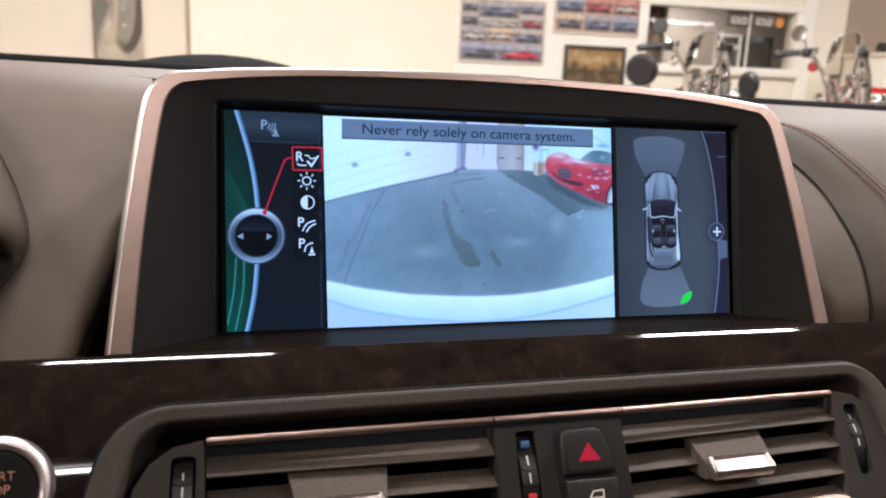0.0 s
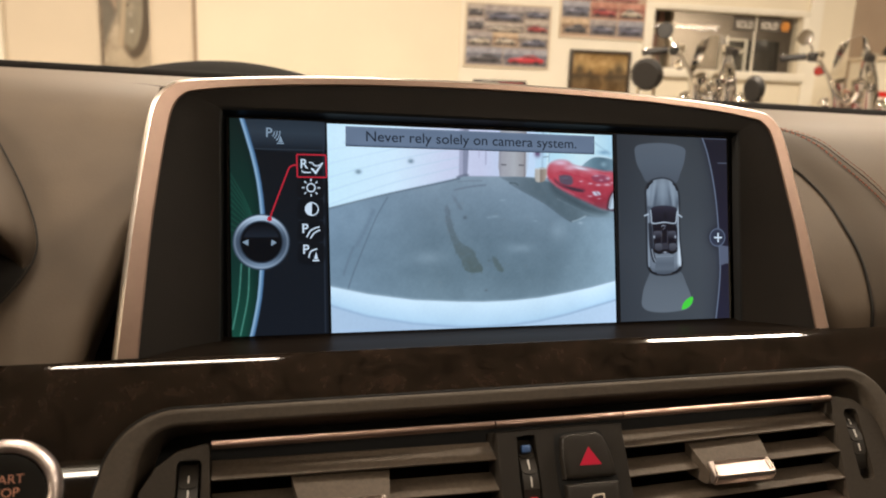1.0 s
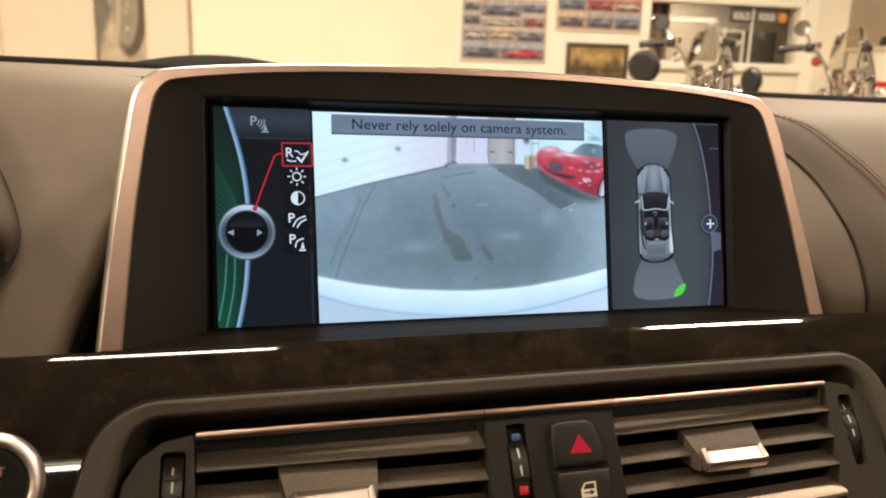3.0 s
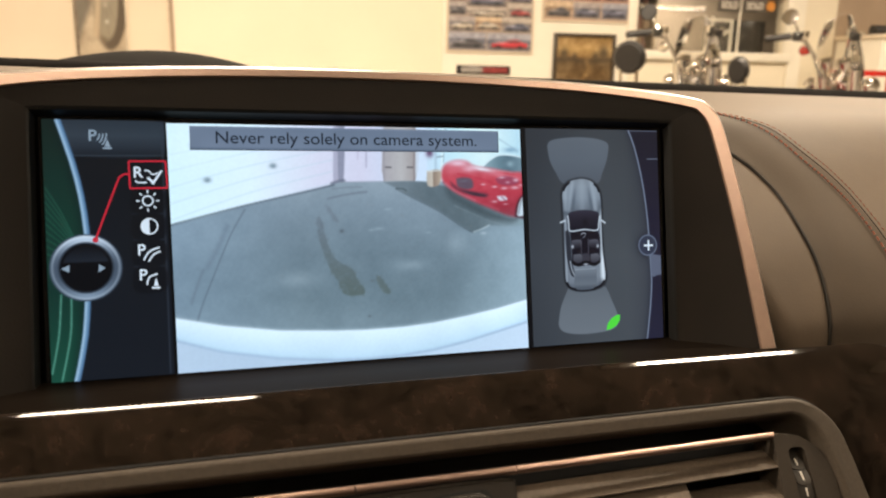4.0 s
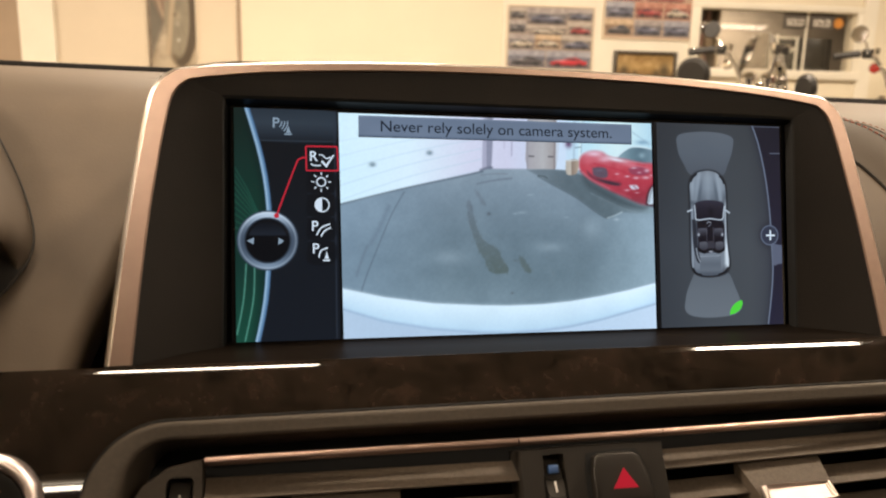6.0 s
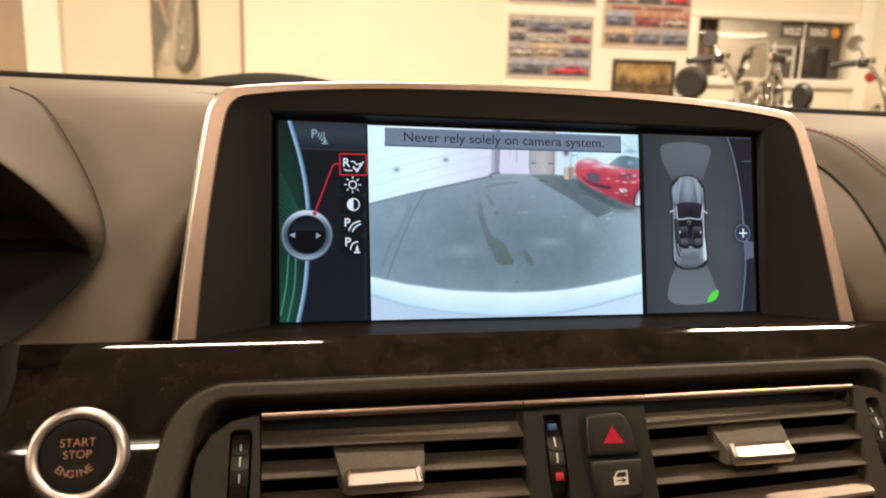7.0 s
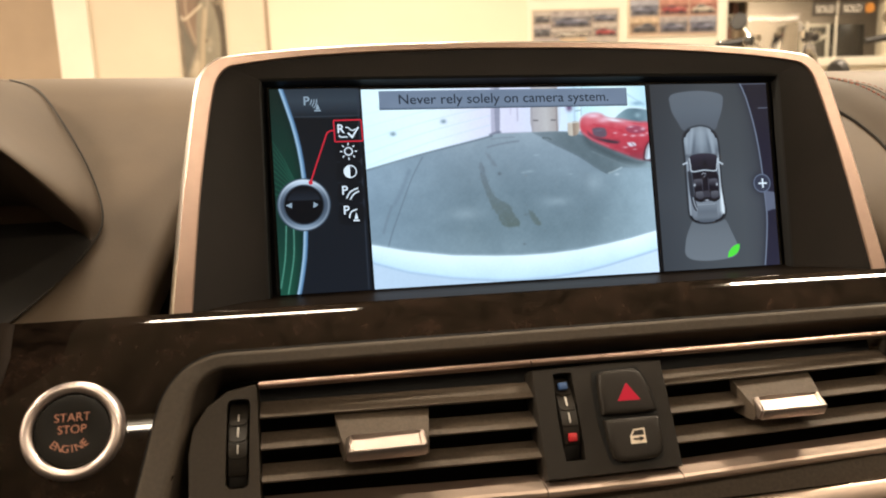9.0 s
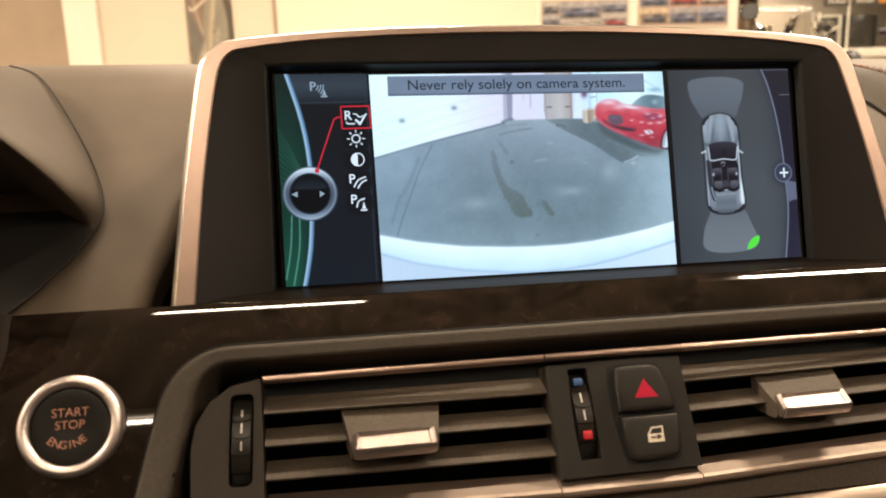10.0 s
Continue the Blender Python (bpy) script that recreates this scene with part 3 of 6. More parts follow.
for x, y, r in ((60, 130, 34), (400, 120, 44), (330, 150, 26), (150, 150, 20)):
    land.blob(x, y, r, r * 1.3, (58, 50, 36), 0.8)
land.line([(250, 475), (230, 340), (280, 250), (255, 190)], 30, (150, 122, 80), 34, 0.6)
land.blob(262, 300, 16, 10, (196, 172, 126), 0.6)
part("backing", new_box(2.075, 2.545, WY - 0.022, WY - 0.014, 0.93, 1.405), BLACK_VINYL, picture)
wall_print("canvas", land, 2.075, 1.405, WY - 0.0235, picture)
for a in ((2.045, 2.075, 0.90, 1.435), (2.545, 2.575, 0.90, 1.435), (2.075, 2.545, 1.405, 1.435), (2.075, 2.545, 0.90, 0.93)):
    part("frame_rail", new_box(a[0], a[1], WY - 0.035, WY - 0.012, a[2], a[3], bevel=0.004), material("dark_frame_wood", (0.05, 0.035, 0.02), 0.4, vary=0.1), picture)
GREY_PRINT = material("grey_plaque_print", (0.30, 0.28, 0.26), 0.35, vary=0.3, scale=34)
RED_PRINT = material("maroon_plaque_print", (0.26, 0.04, 0.04), 0.35, vary=0.2, scale=30)
plaque = thing("wall_plaque", "narrow dark plaque, half red, below the poster", "plaque", m=ROOM)
part("backing", new_box(1.25, 1.69, WY - 0.022, WY - 0.012, 1.095, 1.165, bevel=0.002), BLACK_PAINT, plaque)
part("grey_panel", new_box(1.285, 1.46, WY - 0.025, WY - 0.022, 1.11, 1.15), GREY_PRINT, plaque)
part("red_panel", new_box(1.46, 1.665, WY - 0.025, WY - 0.022, 1.11, 1.15), RED_PRINT, plaque)

# tall motorcycle print on the beige panel
tall = thing("motorcycle_print", "tall sepia print of a motorcycle wheel with a dark edge", "picture", m=ROOM)
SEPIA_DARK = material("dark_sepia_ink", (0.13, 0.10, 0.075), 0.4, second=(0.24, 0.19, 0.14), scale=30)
part("sheet", new_box(-1.53, -1.20, WY - 0.012, WY + 0.01, 0.85, 2.5, bevel=0.002), TRIM_WHITE, tall)
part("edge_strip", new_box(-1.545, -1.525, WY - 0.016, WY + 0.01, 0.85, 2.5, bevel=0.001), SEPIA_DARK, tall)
bike = Canvas(0, 328, 0, 1648, 6)
bike.c[:] = bike.down(((0, (150, 138, 122)), (600, (170, 157, 140)), (1100, (184, 172, 154)), (1648, (190, 178, 160))))
bike.c += (bike.cloud(120, 1) * 12 + bike.cloud(45, 2) * 11 + bike.cloud(18, 3) * 7)[..., None]
bike.fill([(-21, 370), (237, 370), (208, 558), (175, 698), (132, 870), (85, 980), (31, 855), (-9, 652)], (142, 122, 108), 50, 0.85)
bike.fill([(-13, 698), (35, 808), (82, 917), (101, 980), (54, 1089), (-2, 1214), (-14, 1058)], (118, 114, 106), 40, 0.85)
bike.line([(84, 433), (45, 652), (78, 855), (117, 964)], 14, (196, 180, 160), 20, 0.85)
bike.line([(217, 433), (186, 652), (133, 855), (111, 948)], 16, (92, 80, 70), 26, 0.8)
bike.blob(130, 558, 26, 33, (128, 124, 112), 0.8)
bike.blob(140, 753, 22, 28, (120, 100, 88), 0.8)
bike.blob(119, 495, 24, 31, (176, 158, 142), 0.8)
bike.blob(166, 605, 16, 20, (112, 106, 98), 0.8)
# wheel: dark tyre on its far side, grey inside, pale fork before it
ring = np.hypot((bike.x - 212) / 138, (bike.y - 909) / 392)
bike.mix(np.clip((1.0 - ring) / 0.08, 0, 1) * np.clip((bike.x - 102) / 90, 0, 1), (104, 94, 82))
bike.mix(np.exp(-((ring - 0.99) / 0.035) ** 2) * np.clip((bike.x - 212) / 60, 0, 1) * 0.7, (176, 162, 142))
inner = np.hypot((bike.x - 196) / 96, (bike.y - 899) / 340)
bike.mix(np.clip((1.0 - inner) / 0.12, 0, 1), (156, 149, 134))
bike.mix(np.clip((0.7 - inner) / 0.4, 0, 1) * 0.5, (142, 138, 126))
for k in range(9):
    u = 2 * math.pi * k / 9
    bike.line([(196, 899), (196 + 84 * math.cos(u), 899 + 300 * math.sin(u))], 5, (122, 114, 102), 9, 0.4)
bike.line([(281, 636), (237, 589), (248, 550), (304, 527), (341, 558)], 20, (190, 178, 160), 18, 0.85)
bike.line([(265, 644), (285, 581), (323, 597)], 16, (112, 98, 84), 18, 0.8)
bike.line([(187, 683), (155, 917), (124, 1183)], 34, (192, 176, 154), 22, 0.9)
bike.line([(227, 558), (204, 667), (181, 808)], 12, (198, 186, 168), 16, 0.8)
bike.line([(6, 727), (39, 742), (163, 644)], 17, (226, 212, 192), 14, 0.95)
bike.blob(202, 917, 30, 39, (180, 170, 152), 0.85)
bike.blob(181, 908, 9, 11, (96, 84, 72), 0.85)
bike.blob(198, 972, 16, 20, (186, 178, 164), 0.85)
bike.blob(202, 1089, 10, 13, (226, 222, 214), 0.85)
bike.blob(170, 1222, 22, 28, (120, 108, 92), 0.85)
bike.blob(124, 1277, 40, 52, (194, 182, 162), 0.85)
bike.c = (bike.c - 150) * 1.12 + 134
wall_print("print", bike, -1.529, 2.499, WY - 0.0135, tall)

# counter against the tan wall
counter = thing("counter", "cream counter cabinet with a wooden top", "counter", m=ROOM)
part("body", new_box(4.62, 7.5, WY - 0.55, WY - 0.005, 0, 1.44, bevel=0.006), TRIM_WHITE, counter)
part("worktop", new_box(4.6, 7.5, WY - 0.58, WY - 0.004, 1.44, 1.475, bevel=0.006), WALL_B, counter)
part("drawer_front", new_box(4.75, 5.35, WY - 0.565, WY - 0.55, 1.1, 1.34, bevel=0.006), TRIM_WHITE, counter)
roll = thing("paper_roll", "dark wrapped roll with a white end on the counter", "roll", m=ROOM)
bm = tube(bmesh.new(), [(4.72, WY - 0.3, 1.52), (5.02, WY - 0.3, 1.52)], 0.043, 16)
part("wrap", bm, BLACK_VINYL, roll)
part("end_cap", tube(bmesh.new(), [(5.021, WY - 0.3, 1.53), (5.10, WY - 0.3, 1.535)], 0.055, 16), TRIM_WHITE, roll)
crate = thing("red_box", "red and white box standing on a dark stand", "box", m=ROOM @ pose(3.80, 4.35, 0.0, 0, 0, 12))
part("carton", new_box(-0.17, 0.17, -0.1, 0.1, 1.0, 1.17, bevel=0.006), RED_PAINT, crate)
part("label_panel", new_box(-0.10, 0.13, -0.103, -0.1, 1.03, 1.13), TRIM_WHITE, crate)
part("stand", new_box(-0.15, 0.15, -0.09, 0.09, 0, 1.0, bevel=0.01), BLACK_VINYL, crate)


# ---- motorbikes ----
def motorbike(m, label, paint, mirror_mat, scr_h=0.36, back_z=1.14, back_w=0.105, seat_len=1.0, lens=RED_PAINT, far_side=True, back_h=0.86):
    """Nose along +x, standing on z = 0, steering head above the origin."""
    b = thing("motorbike", label, "motorbike", group="parked motorbikes", m=ROOM @ m)
    for wx in (0.42, -1.15):
        w = part("wheel", lathe(bmesh.new(), [(0.16, -0.05), (0.27, -0.06), (0.315, -0.04), (0.33, 0), (0.315, 0.04), (0.27, 0.06), (0.16, 0.05)], 36, pose(wx, 0, 0.33, 90)), TYRE, b)
        part("hub", lathe(bmesh.new(), [(0.03, -0.08), (0.10, -0.07), (0.155, -0.03), (0.155, 0.03), (0.10, 0.07), (0.03, 0.08)], 24, pose(wx, 0, 0.33, 90)), CHROME_BIKE, w)
    for s in (-1, 1):
        part("fork_leg", tube(bmesh.new(), [(0.42, 0.09 * s, 0.33), (0.14, 0.10 * s, 0.98)], 0.026, 12), CHROME_BIKE, b)
        part("exhaust", tube(bmesh.new(), [(-0.2, 0.16 * s, 0.3), (-0.8, 0.18 * s, 0.3), (-1.3, 0.2 * s, 0.34)], 0.045, 12), CHROME_BIKE, b)
    part("engine", new_box(-0.55, 0.05, -0.15, 0.15, 0.2, 0.62, bevel=0.05), CHROME_BIKE, b)
    part("frame_tube", tube(bmesh.new(), [(0.1, 0, 0.95), (-0.3, 0, 0.72), (-1.0, 0, 0.62)], 0.04, 10), BLACK_PAINT, b)
    tank = lathe(bmesh.new(), [(0.02, -0.27), (0.10, -0.24), (0.15, -0.1), (0.16, 0.08), (0.12, 0.24), (0.02, 0.28)], 24, pose(-0.22, 0, 0.83, 0, 88, 0))
    part("tank", tank, paint, b)
    part("rear_fender", tube(bmesh.new(), [(-1.52, 0, 0.5), (-1.42, 0, 0.68), (-1.15, 0, 0.73), (-0.85, 0, 0.66)], 0.085, 14), paint, b)
    part("seat", new_box(-0.5 - seat_len * 0.62, -0.45, -0.14, 0.14, 0.70, 0.80, bevel=0.045, segments=3), BLACK_VINYL, b)
    bx = -0.55 - seat_len * 0.6
    pad = lathe(bmesh.new(), [(0.03, -0.03), (back_w * 0.8, -0.03), (back_w, -0.01), (back_w, 0.012), (back_w * 0.85, 0.032), (0.03, 0.036)], 28, pose(bx, 0, back_z, 0, 80, 0))
    for v in pad.verts:
        v.co.z = back_z + (v.co.z - back_z) * back_h
    part("backrest", pad, BLACK_VINYL, b)
    part("sissy_bar", tube(bmesh.new(), [(bx - 0.02, 0.05, 0.7), (bx, 0.04, back_z - 0.03), (bx, -0.04, back_z - 0.03), (bx - 0.02, -0.05, 0.7)], 0.011, 8), CHROME_BIKE, b)
    part("headlamp", lathe(bmesh.new(), [(0.02, -0.1), (0.08, -0.07), (0.1, 0.0), (0.1, 0.05), (0.085, 0.06), (0.02, 0.065)], 24, pose(0.22, 0, 1.10, 0, 90, 0)), CHROME_BIKE, b)
    for s in (-1, 1):
        part("passing_lamp", lathe(bmesh.new(), [(0.01, -0.06), (0.045, -0.04), (0.055, 0.02), (0.045, 0.03), (0.01, 0.035)], 18, pose(0.18, 0.18 * s, 1.07, 0, 90, 0)), CHROME_BIKE, b)
        if s > 0 or far_side:
            part("indicator", lathe(bmesh.new(), [(0.01, -0.035), (0.03, -0.025), (0.034, 0.01), (0.025, 0.02), (0.01, 0.022)], 14, pose(0.05, 0.21 * s, 1.29, 0, -90, 0)), lens, b)
        part("fork_cover", tube(bmesh.new(), [(0.16, 0.10 * s, 0.92), (0.09, 0.105 * s, 1.17)], 0.04, 14), CHROME_BIKE, b)
        part("gauge", lathe(bmesh.new(), [(0.01, -0.03), (0.035, -0.028), (0.045, 0.0), (0.045, 0.03), (0.03, 0.036), (0.01, 0.037)], 18, pose(0.03, 0.06 * s, 1.20, 0, -30, 0)), CHROME_BIKE, b)
        q = s if s > 0 or far_side else -0.5  # bars turned away on the hidden side
        hb = part("handlebar", tube(bmesh.new(), [(0.08, 0, 1.08), (0.06, 0.09 * q, 1.13), (0.02, 0.14 * q, 1.26), (-0.02, 0.19 * q, 1.35), (-0.08, 0.27 * q, 1.375), (-0.14, 0.33 * q, 1.365)], 0.0145, 10), CHROME_BIKE, b)
        part("grip", tube(bmesh.new(), [(-0.08, 0.26 * q, 1.377), (-0.12, 0.31 * q, 1.37), (-0.19, 0.38 * q, 1.355)], 0.023, 10), BLACK_VINYL, hb)
        part("lever", tube(bmesh.new(), [(-0.02, 0.22 * q, 1.385), (-0.03, 0.31 * q, 1.39), (-0.10, 0.40 * q, 1.38)], 0.008, 8), CHROME_BIKE, hb)
        part("switch_block", new_box(-0.08, -0.02, min(0.20 * q, 0.25 * q), max(0.20 * q, 0.25 * q), 1.345, 1.405, bevel=0.008), BLACK_PAINT, hb)
        part("fluid_reservoir", lathe(bmesh.new(), [(0.01, 0), (0.024, 0), (0.026, 0.04), (0.01, 0.045)], 14, pose(-0.03, 0.185 * q, 1.37)), CHROME_BIKE, hb)
        if s < 0 and not far_side:
            continue
        mr = part("mirror", lathe(bmesh.new(), [(0.01, -0.03), (0.045, -0.02), (0.055, 0.0), (0.05, 0.006), (0.01, 0.008)], 20, pose(-0.03, 0.30 * s, 1.505, 0, -80, 0)), mirror_mat, b)
        part("stem", tube(bmesh.new(), [(-0.04, 0.23 * s, 1.39), (-0.03, 0.25 * s, 1.44), (-0.02, 0.29 * s, 1.49)], 0.008, 8), CHROME_BIKE, mr)
    # clear windscreen, bowed and leaning back
    bm = bmesh.new()
    rows = []
    for i in range(9):
        v = i / 8
        half = 0.155 * (1 - 0.45 * max(0, v - 0.3) ** 2 / 0.49) * (0.75 + 0.25 * min(1, v * 4))
        rows.append([(0.27 - 0.16 * v - 0.10 * (u / 6) ** 2, half * u / 6, 1.02 + scr_h * v * (1 - 0.12 * (u / 6) ** 2)) for u in range(-6, 7)])
    grid(bm, rows)
    ws = part("windscreen", bm, SCREEN_CLEAR, b)
    ws.visible_shadow = False
    rim = [rows[0][0]] + [q[0] for q in rows[1:]] + rows[-1][1:-1] + [q[-1] for q in rows[::-1]]
    part("screen_edge", tube(bmesh.new(), rim, 0.0010, 6), SCREEN_EDGE, ws)
    part("windscreen_brace", tube(bmesh.new(), [(0.2, -0.17, 1.08), (0.25, -0.08, 1.085), (0.255, 0.08, 1.085), (0.2, 0.17, 1.08)], 0.008, 8), CHROME_BIKE, ws)
    return b


MAROON = material("maroon_enamel", (0.12, 0.015, 0.012), 0.25, vary=0.08, coat=0.6)
SCREEN_EDGE = material("pale_acrylic_edge", (0.62, 0.58, 0.50), 0.2, vary=0.05)
motorbike(pose(2.49, 4.25, 0, 0, 0, 47), "black cruiser motorbike with clear windscreen and round backrest", BLACK_PAINT, BLACK_VINYL, 0.47, 1.185, 0.082, 1.16, CHROME_BIKE, False, 1.0)
motorbike(pose(3.425, 4.15, 0, 0, 0, 32), "dark maroon cruiser motorbike with clear windscreen and chrome", MAROON, CHROME_BIKE, 0.50, 1.135, 0.056, 1.24, RED_PAINT, False, 1.3)

# fluorescent fittings under the ceiling, also over the added fill lamps
TUBE_GLOW = glow_material("fluorescent_glow", LAMP_COLOUR, 12)
for lx, ly, ll in [(a[0], a[1], a[3]) for a in LAMPS] + [(6.9, WY_OFFICE, 1.2)]:
    fit = thing("ceiling_light", "white fluorescent ceiling light fitting, some added for fill", "ceiling light", group="ceiling lights", m=ROOM @ pose(lx, ly, LAMP_Z))
    part("housing", new_box(-ll / 2 - 0.02, ll / 2 + 0.02, -0.13, 0.13, 0.09, 0.25, bevel=0.01), TRIM_WHITE, fit)
    for s in (-1, 1):
        part("fluorescent_tube", tube(bmesh.new(), [(0.02 - ll / 2, 0.06 * s, 0.06), (ll / 2 - 0.02, 0.06 * s, 0.06)], 0.014, 10), TUBE_GLOW, fit)


# ---- the car: dashboard pads ----
def tilted(y, z, lean, x=0.0):
    """A frame on a face that leans back: x along the dash, y up the face, z out of it towards the driver."""
    s, c = math.sin(radians(lean)), math.cos(radians(lean))
    return Matrix(((1, 0, 0, x), (0, s, -c, y), (0, c, s, z), (0, 0, 0, 1)))


VENT = tilted(-0.079, 0.9415, 26.6)
BEZEL = tilted(-0.0415, 0.964, 22.0, 0.0006)
SCREEN = tilted(0.0, 1.05, 12.5)

dash = thing("dashboard", "taupe leather dashboard with rust stitching and black cowl", "dashboard")
PROFILE = [(0, -0.036, 0.950), (0, -0.024, 0.966), (0, 0.004, 0.988), (0, 0.030, 1.012), (0, 0.052, 1.038), (0, 0.074, 1.052), (0, 0.11, 1.058), (0, 0.19, 1.063), (0, 0.30, 1.066), (0, 0.42, 1.064)]


PROFILE_L = [(0, -0.036, 0.952), (0, -0.018, 0.967), (0, 0.008, 0.987), (0, 0.034, 1.007), (0, 0.061, 1.028), (0, 0.088, 1.0465), (0, 0.122, 1.0585)] + PROFILE[7:]  # gentler on the driver side
PROFILE_R = [(0, -0.020, 0.944), (0, -0.0165, 0.962), (0, 0.000, 0.987), (0, 0.026, 1.013)] + PROFILE[4:]  # steeper at the foot on the passenger side


def pad_sheet(inner, outer, n=48, cols=34, t0=0.0, roll=0.0, line=PROFILE):
    """A sheet along the pad's profile; roll: the radius by which its lower inner edge turns back into the gap."""
    bm = bmesh.new()
    rows = []
    for i in range(n + 1):
        t = t0 + (1 - t0) * i / n
        p = curve_at(line, t)
        q = curve_at(line, min(1, t + 0.01)) - curve_at(line, max(0, t - 0.01))
        back = Vector((0, q.z, -q.y)).normalized()
        edge, way = inner(t), math.copysign(1, outer - inner(t))
        r = roll * (1 - min(1, max(0, t - 0.26) / 0.16)) + 1e-5
        row = [(edge, *(p + back * (2.4 * r))[1:])]
        for k in range(cols + 1):
            s = abs(outer - edge) * (k / cols) ** 2.4
            deep = r - math.sqrt(max(0.0, r * r - (r - s) ** 2)) if s < r else 0.0
            at = p + back * deep
            row.append((edge + way * s, at.y, at.z))
        rows.append(row)
    grid(bm, rows)
    return thicken(bm, 0.004)


def left_edge(t):
    return float(np.interp(t, (0, 0.11, 0.22, 0.30, 0.40, 0.55), (-0.1800, -0.1752, -0.1675, -0.1625, -0.152, -0.144)))


def right_edge(t):
    return float(np.interp(t, (0, 0.11, 0.18, 0.25, 0.33, 0.45), (0.1915, 0.1865, 0.1800, 0.1720, 0.1640, 0.150)))


part("driver_side_pad", pad_sheet(left_edge, -0.75, roll=0.0075, line=PROFILE_L), LEATHER, dash)
part("passenger_side_pad", pad_sheet(right_edge, 0.95, roll=0.009, line=PROFILE_R), LEATHER, dash)
part("centre_top_pad", pad_sheet(lambda t: -0.150, 0.156, t0=0.52), LEATHER, dash)
# lower body of the dash, down to the car floor
part("lower_body", new_box(-0.7, 0.9, -0.02, 0.42, 0.05, 0.88, bevel=0.02), PLASTIC_DARK, dash)
part("bulkhead", new_box(-0.7, 0.9, 0.10, 0.12, 0.86, 1.045), RECESS_BLACK, dash, smooth=False)
# unseen dark cabin around the camera, below the window line, added for reflections
CABIN = material("dark_cabin_lining", (0.022, 0.019, 0.016), 0.7, vary=0.2, scale=8)
cabin = thing("car_cabin", "plain dark unseen lining of the open car cabin, added for reflections", "car cabin", "structure")
part("cabin_floor", new_box(-0.9, 1.2, -1.7, 0.45, 0.0, 0.06), CABIN, cabin, smooth=False)
part("door_lining", new_box(-0.95, -0.85, -1.7, 0.45, 0.0, 1.06, bevel=0.02), CABIN, cabin)
part("door_lining", new_box(1.15, 1.25, -1.7, 0.45, 0.0, 1.06, bevel=0.02), CABIN, cabin)
part("rear_lining", new_box(-0.95, 1.25, -1.75, -1.65, 0.0, 1.42, bevel=0.02), CABIN, cabin)
# black cowl at the foot of the windscreen
bm = bmesh.new()
grid(bm, [[(-0.75 + 1.75 * k / 30, 0.415 + 0.035 * v, 1.060 + 0.012 * math.sin(v * 2.4) + 0.002 * (k / 30)) for k in range(31)] for v in [i / 6 for i in range(7)]])
part("windscreen_cowl", thicken(bm, 0.004), COWL_BLACK, dash, "matt black strip at the foot of the windscreen")
part("scuttle", new_box(-0.75, 1.0, 0.445, 0.74, 0.80, 1.0565, bevel=0.004), COWL_BLACK, dash)
# dark pod in the middle of the dash top
bm = bmesh.new()
grid(bm, [[(-0.115 + 0.145 * u / 14, 0.50 + 0.14 * v / 8, 1.055 + 0.0325 * math.cos(u / 14 * 1.45) ** 0.9 * math.sin(min(1, 0.25 + v / 8) * 1.57)) for u in range(-14, 15)] for v in range(9)])
part("speaker_pod", thicken(bm, 0.004), COWL_BLACK, dash, "low dark grey pod on the dash top")
bm = tube(bmesh.new(), [(-0.185, 0.150, 1.0608), (-0.165, 0.135, 1.0598), (-0.145, 0.12, 1.0588)], 0.0005, 6)
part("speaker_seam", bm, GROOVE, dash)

# instrument hood: a brow that meets the pad along one edge
HOOD_EDGE = [(-0.262, 0.10, 1.0585), (-0.241, 0.074, 1.0525), (-0.225, 0.052, 1.0375), (-0.2085, 0.031, 1.0125), (-0.2, 0.011, 0.9935), (-0.2035, -0.004, 0.9815), (-0.216, -0.0215, 0.968), (-0.2275, -0.033, 0.959), (-0.24, -0.040, 0.95)]
HOOD_FAR = [(-0.42, 0.03, 1.072), (-0.41, -0.02, 1.072), (-0.38, -0.07, 1.070), (-0.34, -0.125, 1.066), (-0.295, -0.165, 1.054), (-0.300, -0.130, 1.022), (-0.30, -0.075, 0.985), (-0.295, -0.045, 0.962), (-0.29, -0.035, 0.94)]
bm = bmesh.new()
rows = []
RIDGE = [(-0.2008, 0.0045, 0.988), (-0.218, -0.05, 1.0285), (-0.236, -0.095, 1.052), (-0.292, -0.160, 1.070)]  # where the brow turns under
TURN = 0.55
for i in range(65):
    t = i / 64
    row = []
    for k in range(33):
        u = k / 32
        ridge = curve_at(RIDGE, u)
        if t <= TURN:
            p = curve_at(HOOD_EDGE, t).lerp(curve_at(HOOD_FAR, t), u)
            p = p + (ridge - curve_at(HOOD_EDGE, TURN).lerp(curve_at(HOOD_FAR, TURN), u)) * (t / TURN) ** 2
            p = p + Vector((0.1, -0.35, 0.75)) * 0.005 * math.sin(math.pi * u) ** 0.5 * math.sin(math.pi * t / TURN)
        else:
            v = (t - TURN) / (1 - TURN)
            p = ridge + (curve_at(HOOD_EDGE, t) - curve_at(HOOD_EDGE, TURN)).lerp(Vector((0.0, 0.21, -0.085)) * v, u ** 0.28)
        row.append(p)
    rows.append(row)
vs = grid(bm, rows)
inner = [v for row in vs[1:-1] for v in row[1:-1]]
for _ in range(14):
    bmesh.ops.smooth_vert(bm, verts=inner, factor=0.5, use_axis_x=True, use_axis_y=True, use_axis_z=True)
part("instrument_hood", bm, HOOD_LEATHER, dash, "rounded leather hood over the instruments")
# black sheet at the instruments, set back, added as the shade under the brow
bm = bmesh.new()
